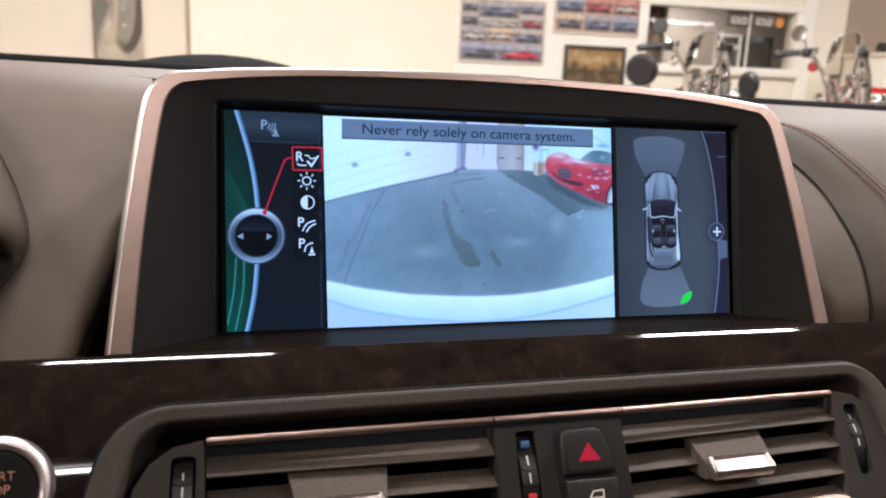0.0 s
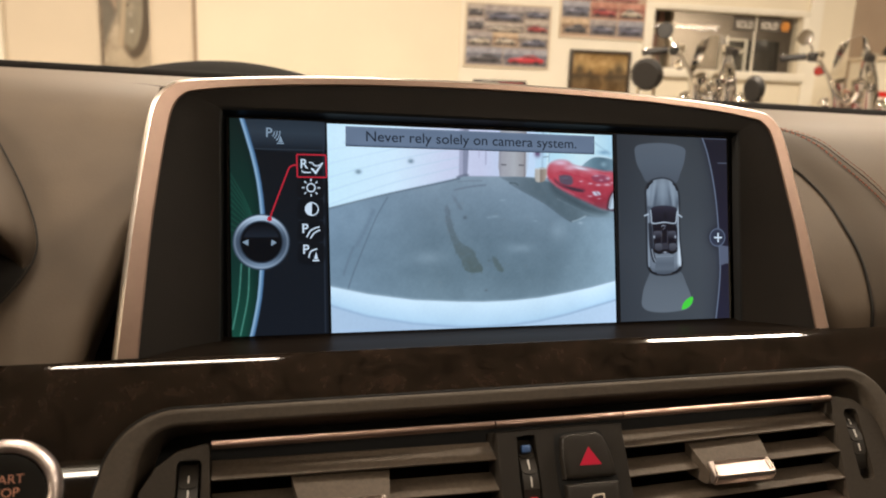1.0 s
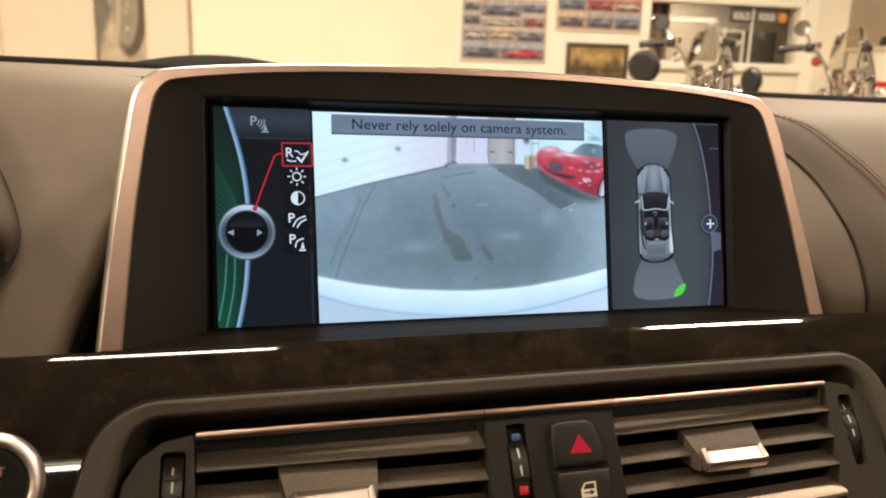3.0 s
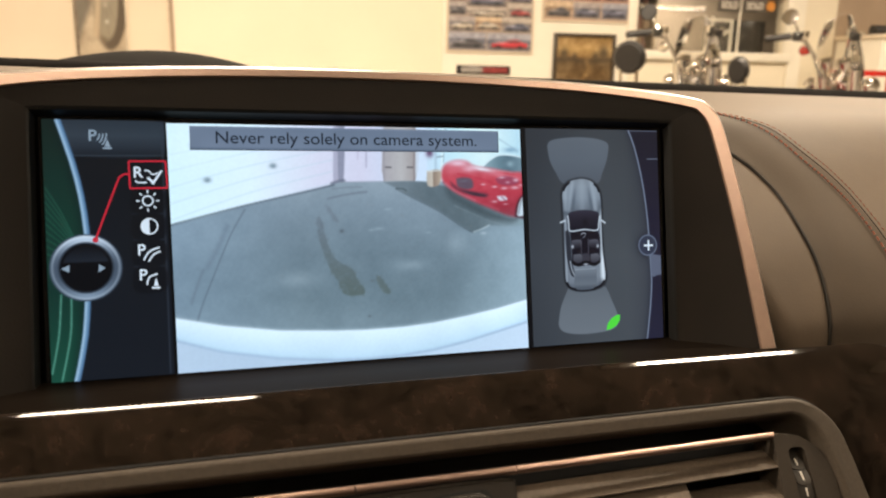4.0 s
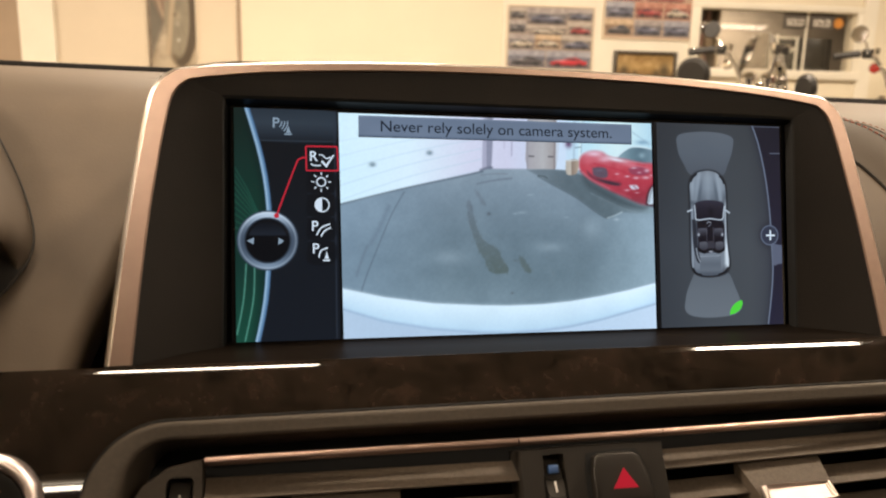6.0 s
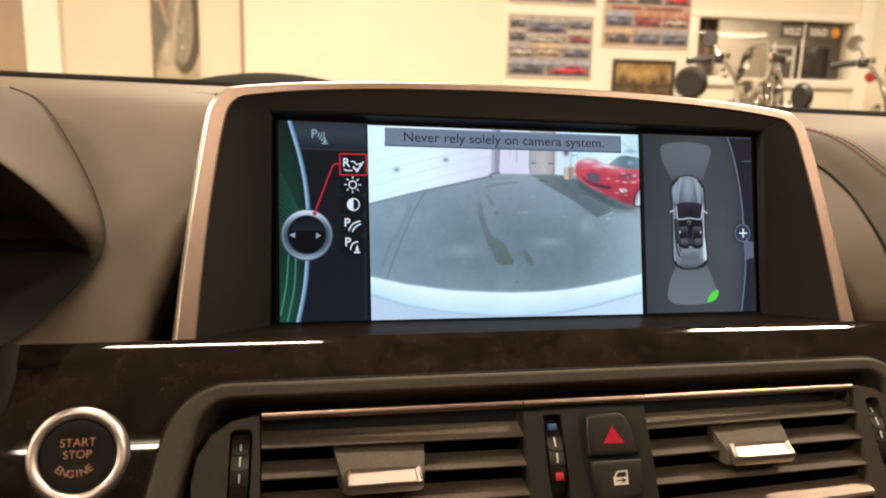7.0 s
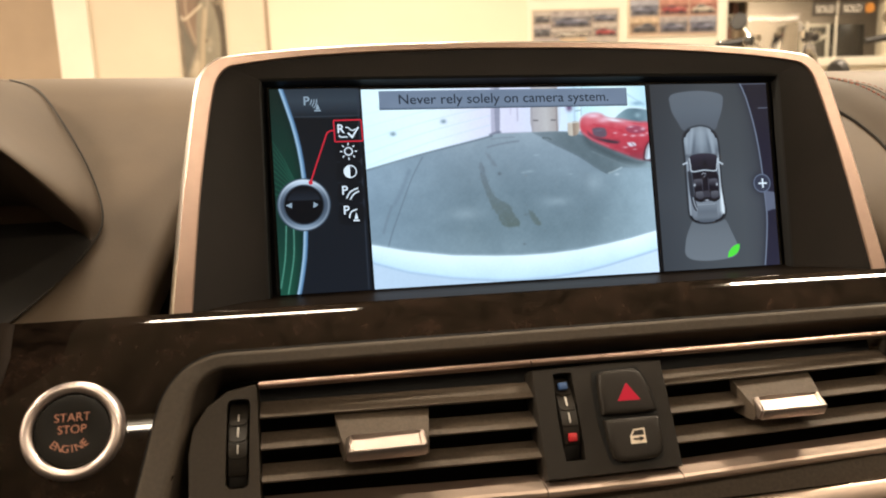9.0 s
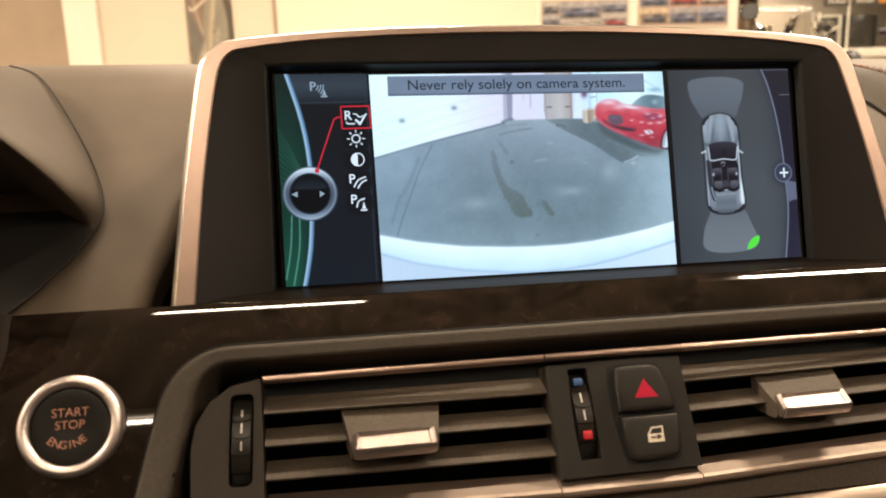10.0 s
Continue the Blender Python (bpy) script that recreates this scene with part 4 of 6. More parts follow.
grid(bm, [[curve_at(HOOD_EDGE, TURN + (1 - TURN) * i / 20) + Vector((-0.0008 - 0.2 * u, -0.0006 - 0.012 * u, 0.0)) for u in (0, 0.06, 0.2, 0.5, 1.0)] for i in range(-2, 21)])
part("brow_shade_sheet", bm, PLASTIC_DARK, dash, "matt black sheet added for the shade under the brow")
# thin dark line where hood meets pad, crease shade in its colour
bm = tube(bmesh.new(), [curve_at(HOOD_EDGE, i / 60) + Vector((0.0004, -0.0006, 0.0004)) for i in range(61)], 0.00045, 6)
part("hood_edge_line", bm, GROOVE, dash)
COLUMN = leather_material("dark_brown_trim", (0.017, 0.0125, 0.0095), 0.62)
part("lower_panel", new_box(0.190, 0.95, -0.046, 0.0, 0.78, 0.948, bevel=0.006), COLUMN, dash, "dark brown panel below the passenger pad")


# passenger side seams on the pad
def on_pad(x, y):
    """The pad's height at y."""
    lo, hi = 0.0, 1.0
    for _ in range(30):
        mid = (lo + hi) / 2
        if curve_at(PROFILE_R, mid).y < y:
            lo = mid
        else:
            hi = mid
    p = curve_at(PROFILE_R, lo)
    q = curve_at(PROFILE_R, min(1, lo + 0.01)) - curve_at(PROFILE_R, max(0, lo - 0.01))
    n = Vector((0, -q.z, q.y)).normalized()
    return Vector((x, p.y, p.z)), n


SEAM = [(0.205, 0.088, 0), (0.222, 0.078, 0), (0.2385, 0.064, 0), (0.2495, 0.049, 0), (0.2585, 0.0385, 0), (0.2655, 0.0275, 0), (0.2700, 0.014, 0), (0.2735, -0.003, 0), (0.276, -0.0195, 0)]
GAP = [(0.1965, 0.052, 0), (0.2030, 0.0462, 0), (0.2105, 0.0390, 0), (0.2180, 0.0268, 0), (0.2205, 0.0085, 0), (0.2205, -0.004, 0), (0.219, -0.0130, 0), (0.2175, -0.0195, 0)]


def seam_line(pts, shift, lift, n=80):
    out = []
    for i in range(n + 1):
        p, q = curve_at(pts, i / n), curve_at(pts, min(1, i / n + 0.01)) - curve_at(pts, max(0, i / n - 0.01))
        side = Vector((-q.y, q.x, 0)).normalized()
        p = p + side * shift
        s, nn = on_pad(p.x, p.y)
        out.append(s + nn * lift)
    return out


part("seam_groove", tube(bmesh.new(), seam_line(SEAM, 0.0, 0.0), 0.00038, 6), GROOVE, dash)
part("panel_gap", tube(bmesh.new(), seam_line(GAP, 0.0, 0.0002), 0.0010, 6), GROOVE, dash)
# padded panel between the gap and the stitched seam
bm = bmesh.new()
edge_a, edge_b = seam_line(GAP, 0.0016, 0.0002, 40), seam_line(SEAM, -0.0012, 0.0002, 40)
rows = []
for p, q in zip(edge_a, edge_b):
    row = []
    for k in range(17):
        at = p.lerp(q, k / 16)
        on, nn = on_pad(at.x, at.y)
        row.append(on + nn * (0.0003 + 0.0022 * max(0.0, math.sin(math.pi * (k / 16) ** 1.05)) ** 1.5))
    rows.append(row)
grid(bm, rows)
part("knee_panel", bm, LEATHER_DARK, dash, "padded brown leather panel inside the seam")
for shift, name in ((-0.0072, "seam_thread"), (0.0028, "seam_thread")):
    line = seam_line(SEAM, shift, 0.0002 if shift > 0 else 0.0019, 260)
    bm = bmesh.new()
    i = 0
    while i + 4 < len(line):
        tube(bm, [line[i], line[i + 1] + Vector((0, -0.0002, 0.0002)), line[i + 3]], 0.00052 if shift < 0 else 0.00022, 5)
        i += 5
    if shift < 0:
        holes = bmesh.new()
        for j in range(4, len(line) - 2, 5):
            tube(holes, [line[j] + Vector((0, -0.0001, -0.0001)), line[j].lerp(line[j + 1], 0.6)], 0.00058, 5)
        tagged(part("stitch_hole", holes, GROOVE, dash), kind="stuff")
    row = part(name, bm, THREAD, dash, "rust-red seam thread")
    tagged(row, kind="stuff")

# ---- burl trim ----
TRIM_PROFILE = [(0, -0.0483, 0.9500), (0, -0.0484, 0.9560)]
lip = Vector((0, -0.0485, 0.9618))
for k in range(41):
    # a tight lip that eases into the broad face
    TRIM_PROFILE.append(tuple(lip))
    a = radians(24 + 1.2 * (k + 0.5)) if k < 10 else radians(36 + 27.4 * min(1, (k - 9.5) / 30))
    lip = lip + Vector((0, -math.cos(a), -math.sin(a))) * (0.000733 if k < 10 else 0.0020)
for k in range(1, 4):
    TRIM_PROFILE.append((0, lip.y - 0.0045 * k, lip.z - 0.0090 * k))
burl = thing("burl_trim", "glossy dark burl wood dashboard trim", "trim")
HOLE = (-0.1610, 0.1640, 0.0075, -0.060)  # in the vent's plane


def in_hole(p):
    q = VENT.inverted() @ p
    x0, x1, top, low = HOLE
    r = 0.022
    if not (x0 < q.x < x1 and low < q.y < top):
        return False
    cx = min(max(q.x, x0 + r), x1 - r)
    cy = min(q.y, top - r)
    return math.hypot(q.x - cx, q.y - cy) < r or q.y < top - r and x0 < q.x < x1



def veneer_end(z):
    """Where the veneer stops beside the steering column, at height z."""
    return float(np.interp(z, (0.884, 0.905, 0.921, 0.934, 0.9372, 0.9422, 0.9463, 0.9527, 0.9618), (-0.283, -0.255, -0.238, -0.2264, -0.2237, -0.2206, -0.2191, -0.2183, -0.2201)))


bm = bmesh.new()
rows = []
for i in range(2 * len(TRIM_PROFILE) - 1):
    p = (Vector(TRIM_PROFILE[i // 2]) + Vector(TRIM_PROFILE[(i + 1) // 2])) / 2
    down = min(1, max(0, i - 4) * 0.0009 / 0.028)  # the upper outer corner is rounded off
    end = 0.199 + 0.025 * math.sqrt(1 - (1 - down) ** 2)
    start_x = veneer_end(p.z)
    rows.append([Vector((start_x + (end - start_x) * k / 120, p.y, p.z)) for k in range(121)])
vs = grid(bm, rows)
bm.faces.ensure_lookup_table()
cut = [f for f in bm.faces if in_hole(f.calc_center_median())]
bmesh.ops.delete(bm, geom=cut, context="FACES")
part("veneer", bm, VENEER, burl)
STRIP_LEATHER = material("worn_brown_leather", (0.020, 0.014, 0.0105), 0.75, spec=0.12, vary=0.15, scale=60, bump=0.2, bump_scale=900)
# rounded leather strip at the veneer's end, and the dark column cover beyond it
strip, cover = [], []
for x, y, z in TRIM_PROFILE[1:]:
    x0, wide = veneer_end(z), 0.0072 - 0.0030 * min(1, (0.9618 - z) / 0.03)
    strip.append([(x0 - wide * u, y - 0.7 * h, z + 0.7 * h) for u, h in ((0.0, -0.002), (0.02, 0.0001), (0.15, 0.0008), (0.35, 0.0014), (0.6, 0.0014), (0.8, 0.0008), (0.95, -0.0004), (1.0, -0.004))])
    cover.append([(x0 - wide * 0.97 - 0.15 * u, y + 0.004 + 0.03 * u ** 0.5, z - 0.002) for u in (0, 0.05, 0.15, 0.4, 1.0)])
bm = bmesh.new()
grid(bm, strip)
part("column_strip", bm, STRIP_LEATHER, dash, "narrow dark brown leather strip at the end of the wood trim")
bm = bmesh.new()
grid(bm, cover)
part("column_cover", bm, COWL_BLACK, dash, "matt black cover beside the steering column")

# ---- display unit ----
LEDGE_EDGE = material("polished_dark_edge", (0.03, 0.022, 0.016), 0.25, vary=0.1)
display = thing("dashboard_display", "wide dashboard display in a satin metal frame", "display")
OUTER = [(166.3, -4), (161.8, 41), (157.4, 75), (154.6, 93), (152.0, 101), (147.0, 106.6), (139.5, 109.3), (110, 112.6), (71, 114.9), (30, 115.9), (0, 116.1)]
INNER = [(156.6, -4), (152.8, 41), (149.0, 72), (146.3, 89), (144.2, 97), (140.6, 101.6), (134.8, 103.8), (108, 107.2), (71, 109.6), (30, 110.8), (0, 111.0)]


def arch(half, scale=0.001):
    pts = [(-x * scale, b * scale, 0) for x, b in half] + [(x * scale, b * scale, 0) for x, b in half[-2::-1]]
    return [curve_at(pts, i / 120) for i in range(121)]


out_line, in_line = arch(OUTER), arch(INNER)
bm = bmesh.new()
rows, edge = [], []
for o, q in zip(out_line, in_line):
    d = (q - o)
    w = d.length
    d.normalize()
    b1 = min(0.0023, w * 0.42)
    edge.append([BEZEL @ p for p in (o + Vector((0, 0, -0.010)), o + Vector((0, 0, -0.0032)), o + d * 0.0004 + Vector((0, 0, -0.0021)), o + d * 0.0012 + Vector((0, 0, -0.0008)), o + d * b1)])
    rows.append([BEZEL @ p for p in (o + d * b1, o + d * (b1 + 0.0002), o + d * (w - 0.0006), o + d * w + Vector((0, 0, -0.0005)), o + d * w + Vector((0, 0, -0.0025)))])
grid(bm, rows)
metal_frame = part("metal_frame", bm, SATIN_METAL, display, "satin silver metal frame with the cabin's reflection in its rose tint", angle=20)
bm = bmesh.new()
grid(bm, edge)
part("bright_edge", bm, EDGE_METAL, metal_frame, "bright polished bevel", angle=50)
bm = bmesh.new()
grid(bm, [[BEZEL @ (o + (q - o) * 0.02 + Vector((0, 0, c))) for c in (-0.008, -0.05, -0.1)] for o, q in zip(out_line, in_line)])
part("housing", bm, FRAME_BLACK, display)
# black face that slopes in to the glass
RIM = [(128.0, -96), (127.6, -60), (127.3, -30), (127.2, -8), (127.0, 0), (126.6, 2.6), (125.4, 3.4), (100, 3.8), (70, 3.9), (30, 4.0), (0, 4.0)]
rim_line = arch(RIM)
bm = bmesh.new()
rows = []
for q, r in zip(in_line, rim_line):
    a, b = BEZEL @ (q + Vector((0, 0, -0.0009))), SCREEN @ (r + Vector((0.001, 0, 0.0035)))
    rows.append([a.lerp(b, k / 4) for k in range(5)])
grid(bm, rows)
part("black_surround", bm, FRAME_BLACK, display, "matt black plastic surround")
bm = bmesh.new()
rows = []
for r in rim_line:
    rows.append([SCREEN @ (r + Vector((0.001, 0, 0.0036))), SCREEN @ (Vector((r.x * 0.994 + 0.001, r.y - 0.0012, 0.0032))), SCREEN @ Vector((r.x * 0.985 + 0.001, r.y - 0.003, -0.0004))])
grid(bm, rows)
part("inner_rim", bm, RECESS_BLACK, display)
bm = bmesh.new()
ledge = []
for k in range(33):
    u = -1 + k / 16
    back = SCREEN @ Vector((0.128 * u + 0.001, -0.0925, 0.0))
    front = Vector((0.157 * u, -0.0478, 0.9610))
    ledge.append([back + Vector((0, 0.001, 0)), back + Vector((0, -0.002, -0.0006)), back.lerp(front, 0.5), front, front + Vector((0, -0.0004, -0.006))])
grid(bm, ledge)
part("lower_ledge", bm, GLOSS_BLACK, display, "gloss black ledge under the screen")
part("ledge_edge", tube(bmesh.new(), [(0.157 * (k / 16 - 1), -0.0478, 0.9612) for k in range(33)], 0.0004, 6), LEDGE_EDGE, display)

# screen: lit graphics in millimetres from its upper left corner
part("back_plate", box(bmesh.new(), -0.15, 0.152, -0.105, 0.012, -0.012, -0.006, m=SCREEN), RECESS_BLACK, display, smooth=False)
screen = part("screen", new_box(-0.1235, 0.1255, -0.0935, 0.001, -0.003, -0.0006, bevel=0.0003), material("screen_glass_black", (0.004, 0.004, 0.005), 0.12), display, "lit colour screen showing a rear camera view", smooth=False)
screen.matrix_world = SCREEN


def G(r, g, b, k=1.0):
    return tuple(c * k * w for c, w in zip(srgb(r, g, b), (0.88, 1.0, 1.11)))


def lit(name, colour, second=None, scale=60.0):
    return glow_material(name, colour, 1.0, second, scale)


def graphic(name, bm, mat, layer):
    for v in bm.verts:
        v.co = Vector((v.co.x / 1000 - 0.122, -v.co.y / 1000, 0.00006 * layer))
    me = bpy.data.meshes.new(name)
    bmesh.ops.recalc_face_normals(bm, faces=bm.faces)
    bm.to_mesh(me)
    bm.free()
    me.materials.append(mat)
    ob = new(name, me)
    ob.parent = screen
    return ob


def flat(*polys):
    bm = bmesh.new()
    for pts in polys:
        f = bm.faces.new([bm.verts.new((x, y, 0)) for x, y in pts])
        bmesh.ops.triangulate(bm, faces=[f])
    return bm


def smooth_poly(pts, n=72):
    ring = [(x, y, 0) for x, y in pts] + [(*pts[0], 0)]
    return flat([(p.x, p.y) for p in (curve_at(ring, i / n) for i in range(n))])


def ribbon(pts, w, n=40, w2=None):
    pts3 = [(x, y, 0) for x, y in pts]
    bm = bmesh.new()
    rows = []
    for i in range(n + 1):
        p = curve_at(pts3, i / n)
        d = curve_at(pts3, min(1, i / n + 0.02)) - curve_at(pts3, max(0, i / n - 0.02))
        s = Vector((-d.y, d.x, 0)).normalized() * (w + ((w2 if w2 is not None else w) - w) * i / n) / 2
        rows.append([p - s, p + s])
    grid(bm, rows)
    return bm


def disc(cx, cy, r, r2=0.0, n=40, a0=0, a1=360, sy=1.0):
    bm = bmesh.new()
    if r2:
        grid(bm, [[(cx + q * math.cos(radians(a0 + (a1 - a0) * k / n)), cy + sy * q * math.sin(radians(a0 + (a1 - a0) * k / n)), 0) for q in (r, r2)] for k in range(n + 1)])
    else:
        bm.faces.new([bm.verts.new((cx + r * math.cos(radians(a0 + (a1 - a0) * k / n)), cy + sy * r * math.sin(radians(a0 + (a1 - a0) * k / n)), 0)) for k in range(n + (0 if a1 - a0 == 360 else 1))])
    return bm


def word(body, x, y, size, mat, layer, align="CENTER", width=None, name="lettering"):
    me = text_mesh(body, size, align, 1.0, 0.004)
    xs = [v.co.x for v in me.vertices]
    k = width / (max(xs) - min(xs)) if width else 1.0
    for v in me.vertices:
        v.co = Vector(((x + v.co.x * k) / 1000 - 0.122, -(y - v.co.y) / 1000, 0.00006 * layer))
    me.materials.append(mat)
    ob = new(name, me)
    ob.parent = screen
    return ob


def screen_sheet(canvas, name, layer):
    at = np.stack([canvas.x / 1000 - 0.122, -canvas.y / 1000, np.full(canvas.x.shape, 0.00006 * layer)], -1)
    m = glow_material(name + "_light", (0, 0, 0))
    a = m.node_tree.nodes.new("ShaderNodeVertexColor")
    a.layer_name = "picture"
    m.node_tree.links.new(a.outputs[0], m.node_tree.nodes["Principled BSDF"].inputs["Emission Color"])
    ob = new(name, canvas.mesh(name, at, m, (0.88, 1.0, 1.11)))
    ob.parent = screen
    return ob


ICON = lit("icon_white", G(226, 229, 232))
ICON_DIM = lit("icon_dim", G(146, 158, 168))
RED_UI = lit("ui_red", G(205, 40, 55))
# menu pane: dark field, green corner, header bar
left_curve = [(5.0, 0.6), (9.2, 15), (11.8, 27.3), (13.2, 40), (13.4, 52), (12.8, 65), (11.8, 76.4), (9.8, 87.3), (8.6, 92.5)]
menu = Canvas(0, 40.6, 0.5, 92.5, 0.3, 0.5)
menu.c[:] = menu.down(((0, (15, 18, 23)), (13, (17, 20, 25)), (45, (20, 24, 30)), (93, (23, 27, 34))))
menu.mix(menu.area([(5.8, 0.6), (39.4, 0.8), (39.6, 12.8), (9.4, 13.0), (7.4, 7)], 0.8), menu.down(((0, (42, 50, 58)), (6, (52, 60, 68)), (10, (40, 47, 55)), (13, (26, 31, 38)))))
menu.line([(9.8, 13.1), (39.4, 13.0)], 0.3, (62, 72, 80), 0.3)
menu.line([(39.1, 1), (39.6, 92)], 0.4, (48, 54, 64), 0.4)
for y in (33.9, 43.3, 52.9):
    menu.line([(28.4, y), (38.8, y)], 0.25, (52, 58, 68), 0.3, 0.8)
for y in (29.3, 38.6, 48.0, 57.6):
    menu.fill([(28.4, y - 4.2), (38.7, y - 4.2), (38.7, y + 4.2), (28.4, y + 4.2)], (12, 14, 19), 0.5, 0.6)
edge_x = np.interp(menu.y, [p[1] for p in left_curve], [p[0] for p in left_curve])
green = np.clip((edge_x - menu.x) / 0.4, 0, 1)
menu.mix(green, menu.down(((0, (16, 32, 28)), (20, (19, 45, 38)), (36, (19, 52, 42)), (60, (19, 50, 42)), (80, (24, 66, 52)), (93, (26, 74, 57)))))
menu.mix(green * np.clip(1 - (edge_x - menu.x) / 4, 0, 1) * 0.5, (12, 24, 26))
for k in range(10):
    menu.mix(green * np.clip(0.5 + (0.14 - menu.way([(0.2, 24 + 2.6 * k), (5, 32.4 + 1.9 * k), (10.5, 45 + 0.6 * k)], False)) / 0.35, 0, 1) * 0.55, (58, 122, 96))
for pts in ([(4.4, 62), (3.3, 76), (0.8, 89.3)], [(7.6, 63), (7.0, 76.2), (3.9, 92)]):
    menu.line(pts, 0.5, (112, 176, 150), 0.5, 0.8)
menu.line([(x, y) for x, y in left_curve], 1.9, (104, 138, 168), 0.5)
menu.line([(x - 0.45, y) for x, y in left_curve], 0.6, (186, 206, 220), 0.7, 0.9)
menu.line([(x + 0.9, y) for x, y in left_curve], 0.3, (58, 84, 112), 0.5, 0.8)
# round controller: shaded ring, dark face with a shine
r = np.hypot(menu.x - 12.7, menu.y - 52.7)
turn = (menu.y - 52.7) / np.maximum(r, 0.1)
menu.mix(np.clip((12.1 - r) / 0.5, 0, 1), (62, 72, 84))
lean = np.clip(-turn, 0, 1) ** 2
ring_c = (np.array((74, 84, 97)) + lean[..., None] * np.array((118, 118, 116)) + np.clip(turn, 0, 1)[..., None] ** 3 * np.array((56, 60, 62)))
menu.mix(np.clip((11.5 - r) / 0.4, 0, 1), ring_c)
menu.mix(np.exp(-((r - 10.9) / 0.45) ** 2) * (0.35 + 0.6 * lean), (214, 220, 226))
menu.mix(np.clip((9.3 - r) / 0.4, 0, 1), (52, 60, 70))
menu.mix(np.clip((8.7 - r) / 0.4, 0, 1), (9, 11, 16))
menu.mix(np.clip((8.0 - r) / 0.8, 0, 1) * np.clip((51.0 - menu.y) / 0.6, 0, 1) * np.clip((menu.y - 43.5) / 8, 0, 1) * 0.7, (46, 53, 63))
screen_sheet(menu, "menu_pane", 1)
graphic("arrow", flat(((4.7, 52.8), (7.4, 51.6), (7.3, 54.2))), ICON_DIM, 10)
graphic("arrow", flat(((19.0, 53.0), (16.9, 51.6), (16.7, 54.5))), ICON_DIM, 10)


# menu symbols
def letter(ch, x, y, high, mat, layer):
    me = text_mesh(ch, high * 1.38, "CENTER", 1.0, 0.014)
    xs, ys = [v.co.x for v in me.vertices], [v.co.y for v in me.vertices]
    k = high / (max(ys) - min(ys))
    for v in me.vertices:
        v.co = Vector(((x + (v.co.x - (max(xs) + min(xs)) / 2) * k) / 1000 - 0.122, -(y - (v.co.y - (max(ys) + min(ys)) / 2) * k) / 1000, 0.00006 * layer))
    me.materials.append(mat)
    ob = new("lettering", me)
    ob.parent = screen
    return ob


letter("P", 16.2, 6.0, 4.0, ICON_DIM, 5)
for k in range(3):
    graphic("sound_arc", disc(15.5, 5.6, 3.1 + 1.15 * k, 2.65 + 1.15 * k, 12, -4, 46), ICON_DIM, 5)
graphic("cone", flat(((20.9, 7.2), (21.9, 10.0), (19.9, 10.0))), ICON_DIM, 5)
graphic("cone_foot", flat(((19.4, 10.2), (22.3, 10.2), (22.3, 10.8), (19.4, 10.8))), ICON_DIM, 5)
BOX = [(27.7, 15.1), (40.1, 15.0), (40.5, 24.7), (27.9, 24.8)]
for k in range(4):
    graphic("red_border", ribbon([BOX[k], BOX[(k + 1) % 4]], 0.6, 2), RED_UI, 6)
graphic("red_pointer", ribbon([(27.7, 19.8), (26.2, 19.8), (24.8, 20.6), (24.0, 22.0), (20.0, 32.4), (16.1, 42.9)], 0.62), RED_UI, 11)
graphic("red_dot", disc(16.1, 42.9, 1.0, n=20), RED_UI, 12)
letter("R", 30.9, 19.0, 4.0, ICON, 7)
graphic("tick", ribbon([(33.9, 20.9), (35.9, 23.0)], 0.9, 2), ICON, 7)
graphic("tick", ribbon([(35.5, 23.3), (36.6, 21.6), (38.7, 18.4)], 0.9, 10, 0.7), ICON, 7)
graphic("wave", ribbon([(32.9, 18.4), (34.4, 18.6), (35.2, 19.6), (36.3, 19.8), (37.4, 19.2)], 0.5, 16), ICON, 7)
graphic("wave", ribbon([(29.8, 21.9), (30.6, 22.7), (33.6, 22.7)], 0.55, 12), ICON, 7)
graphic("sun_ring", disc(33.7, 29.3, 2.0, 1.45, 28), ICON, 5)
for k in range(8):
    a = radians(45 * k)
    graphic("sun_ray", ribbon([(33.7 + 2.75 * math.cos(a), 29.3 + 2.75 * math.sin(a)), (33.7 + 3.9 * math.cos(a), 29.3 + 3.9 * math.sin(a))], 0.5, 2), ICON, 5)
graphic("contrast_ring", disc(34.0, 38.5, 3.0, 2.5, 30), ICON, 5)
graphic("contrast_half", disc(34.0, 38.5, 2.8, 0.0, 20, 90, 270), ICON, 5)
letter("P", 31.2, 46.9, 4.0, ICON, 5)
graphic("path_line", ribbon([(31.7, 50.7), (33.3, 48.0), (35.2, 46.8), (37.2, 46.2)], 0.6, 16), ICON, 5)
graphic("path_line", ribbon([(33.4, 51.2), (34.6, 49.3), (36.0, 48.2), (37.5, 47.6)], 0.6, 16), ICON, 5)
letter("P", 31.5, 55.9, 4.0, ICON, 5)
graphic("path_line", ribbon([(32.6, 59.6), (32.9, 58.0), (33.8, 56.6), (36.2, 55.7)], 0.6, 16), ICON, 5)
graphic("cone", flat(((35.7, 57.0), (36.5, 60.1), (34.8, 60.1))), ICON, 5)
graphic("cone_foot", flat(((34.2, 60.4), (37.0, 60.4), (37.0, 61.1), (34.2, 61.1))), ICON, 5)
graphic("pane_gap", flat(((39.9, 0.5), (40.9, 0.5), (42.5, 92.5), (41.0, 92.5))), lit("ui_black", G(8, 9, 12)), 5)

# rear camera picture: a white roller door, a far wall with a door, a red car on a dark mat, the car's own pale bumper below
pic = Canvas(40.7, 179.2, 1.2, 92.4, 0.4, 1.5)
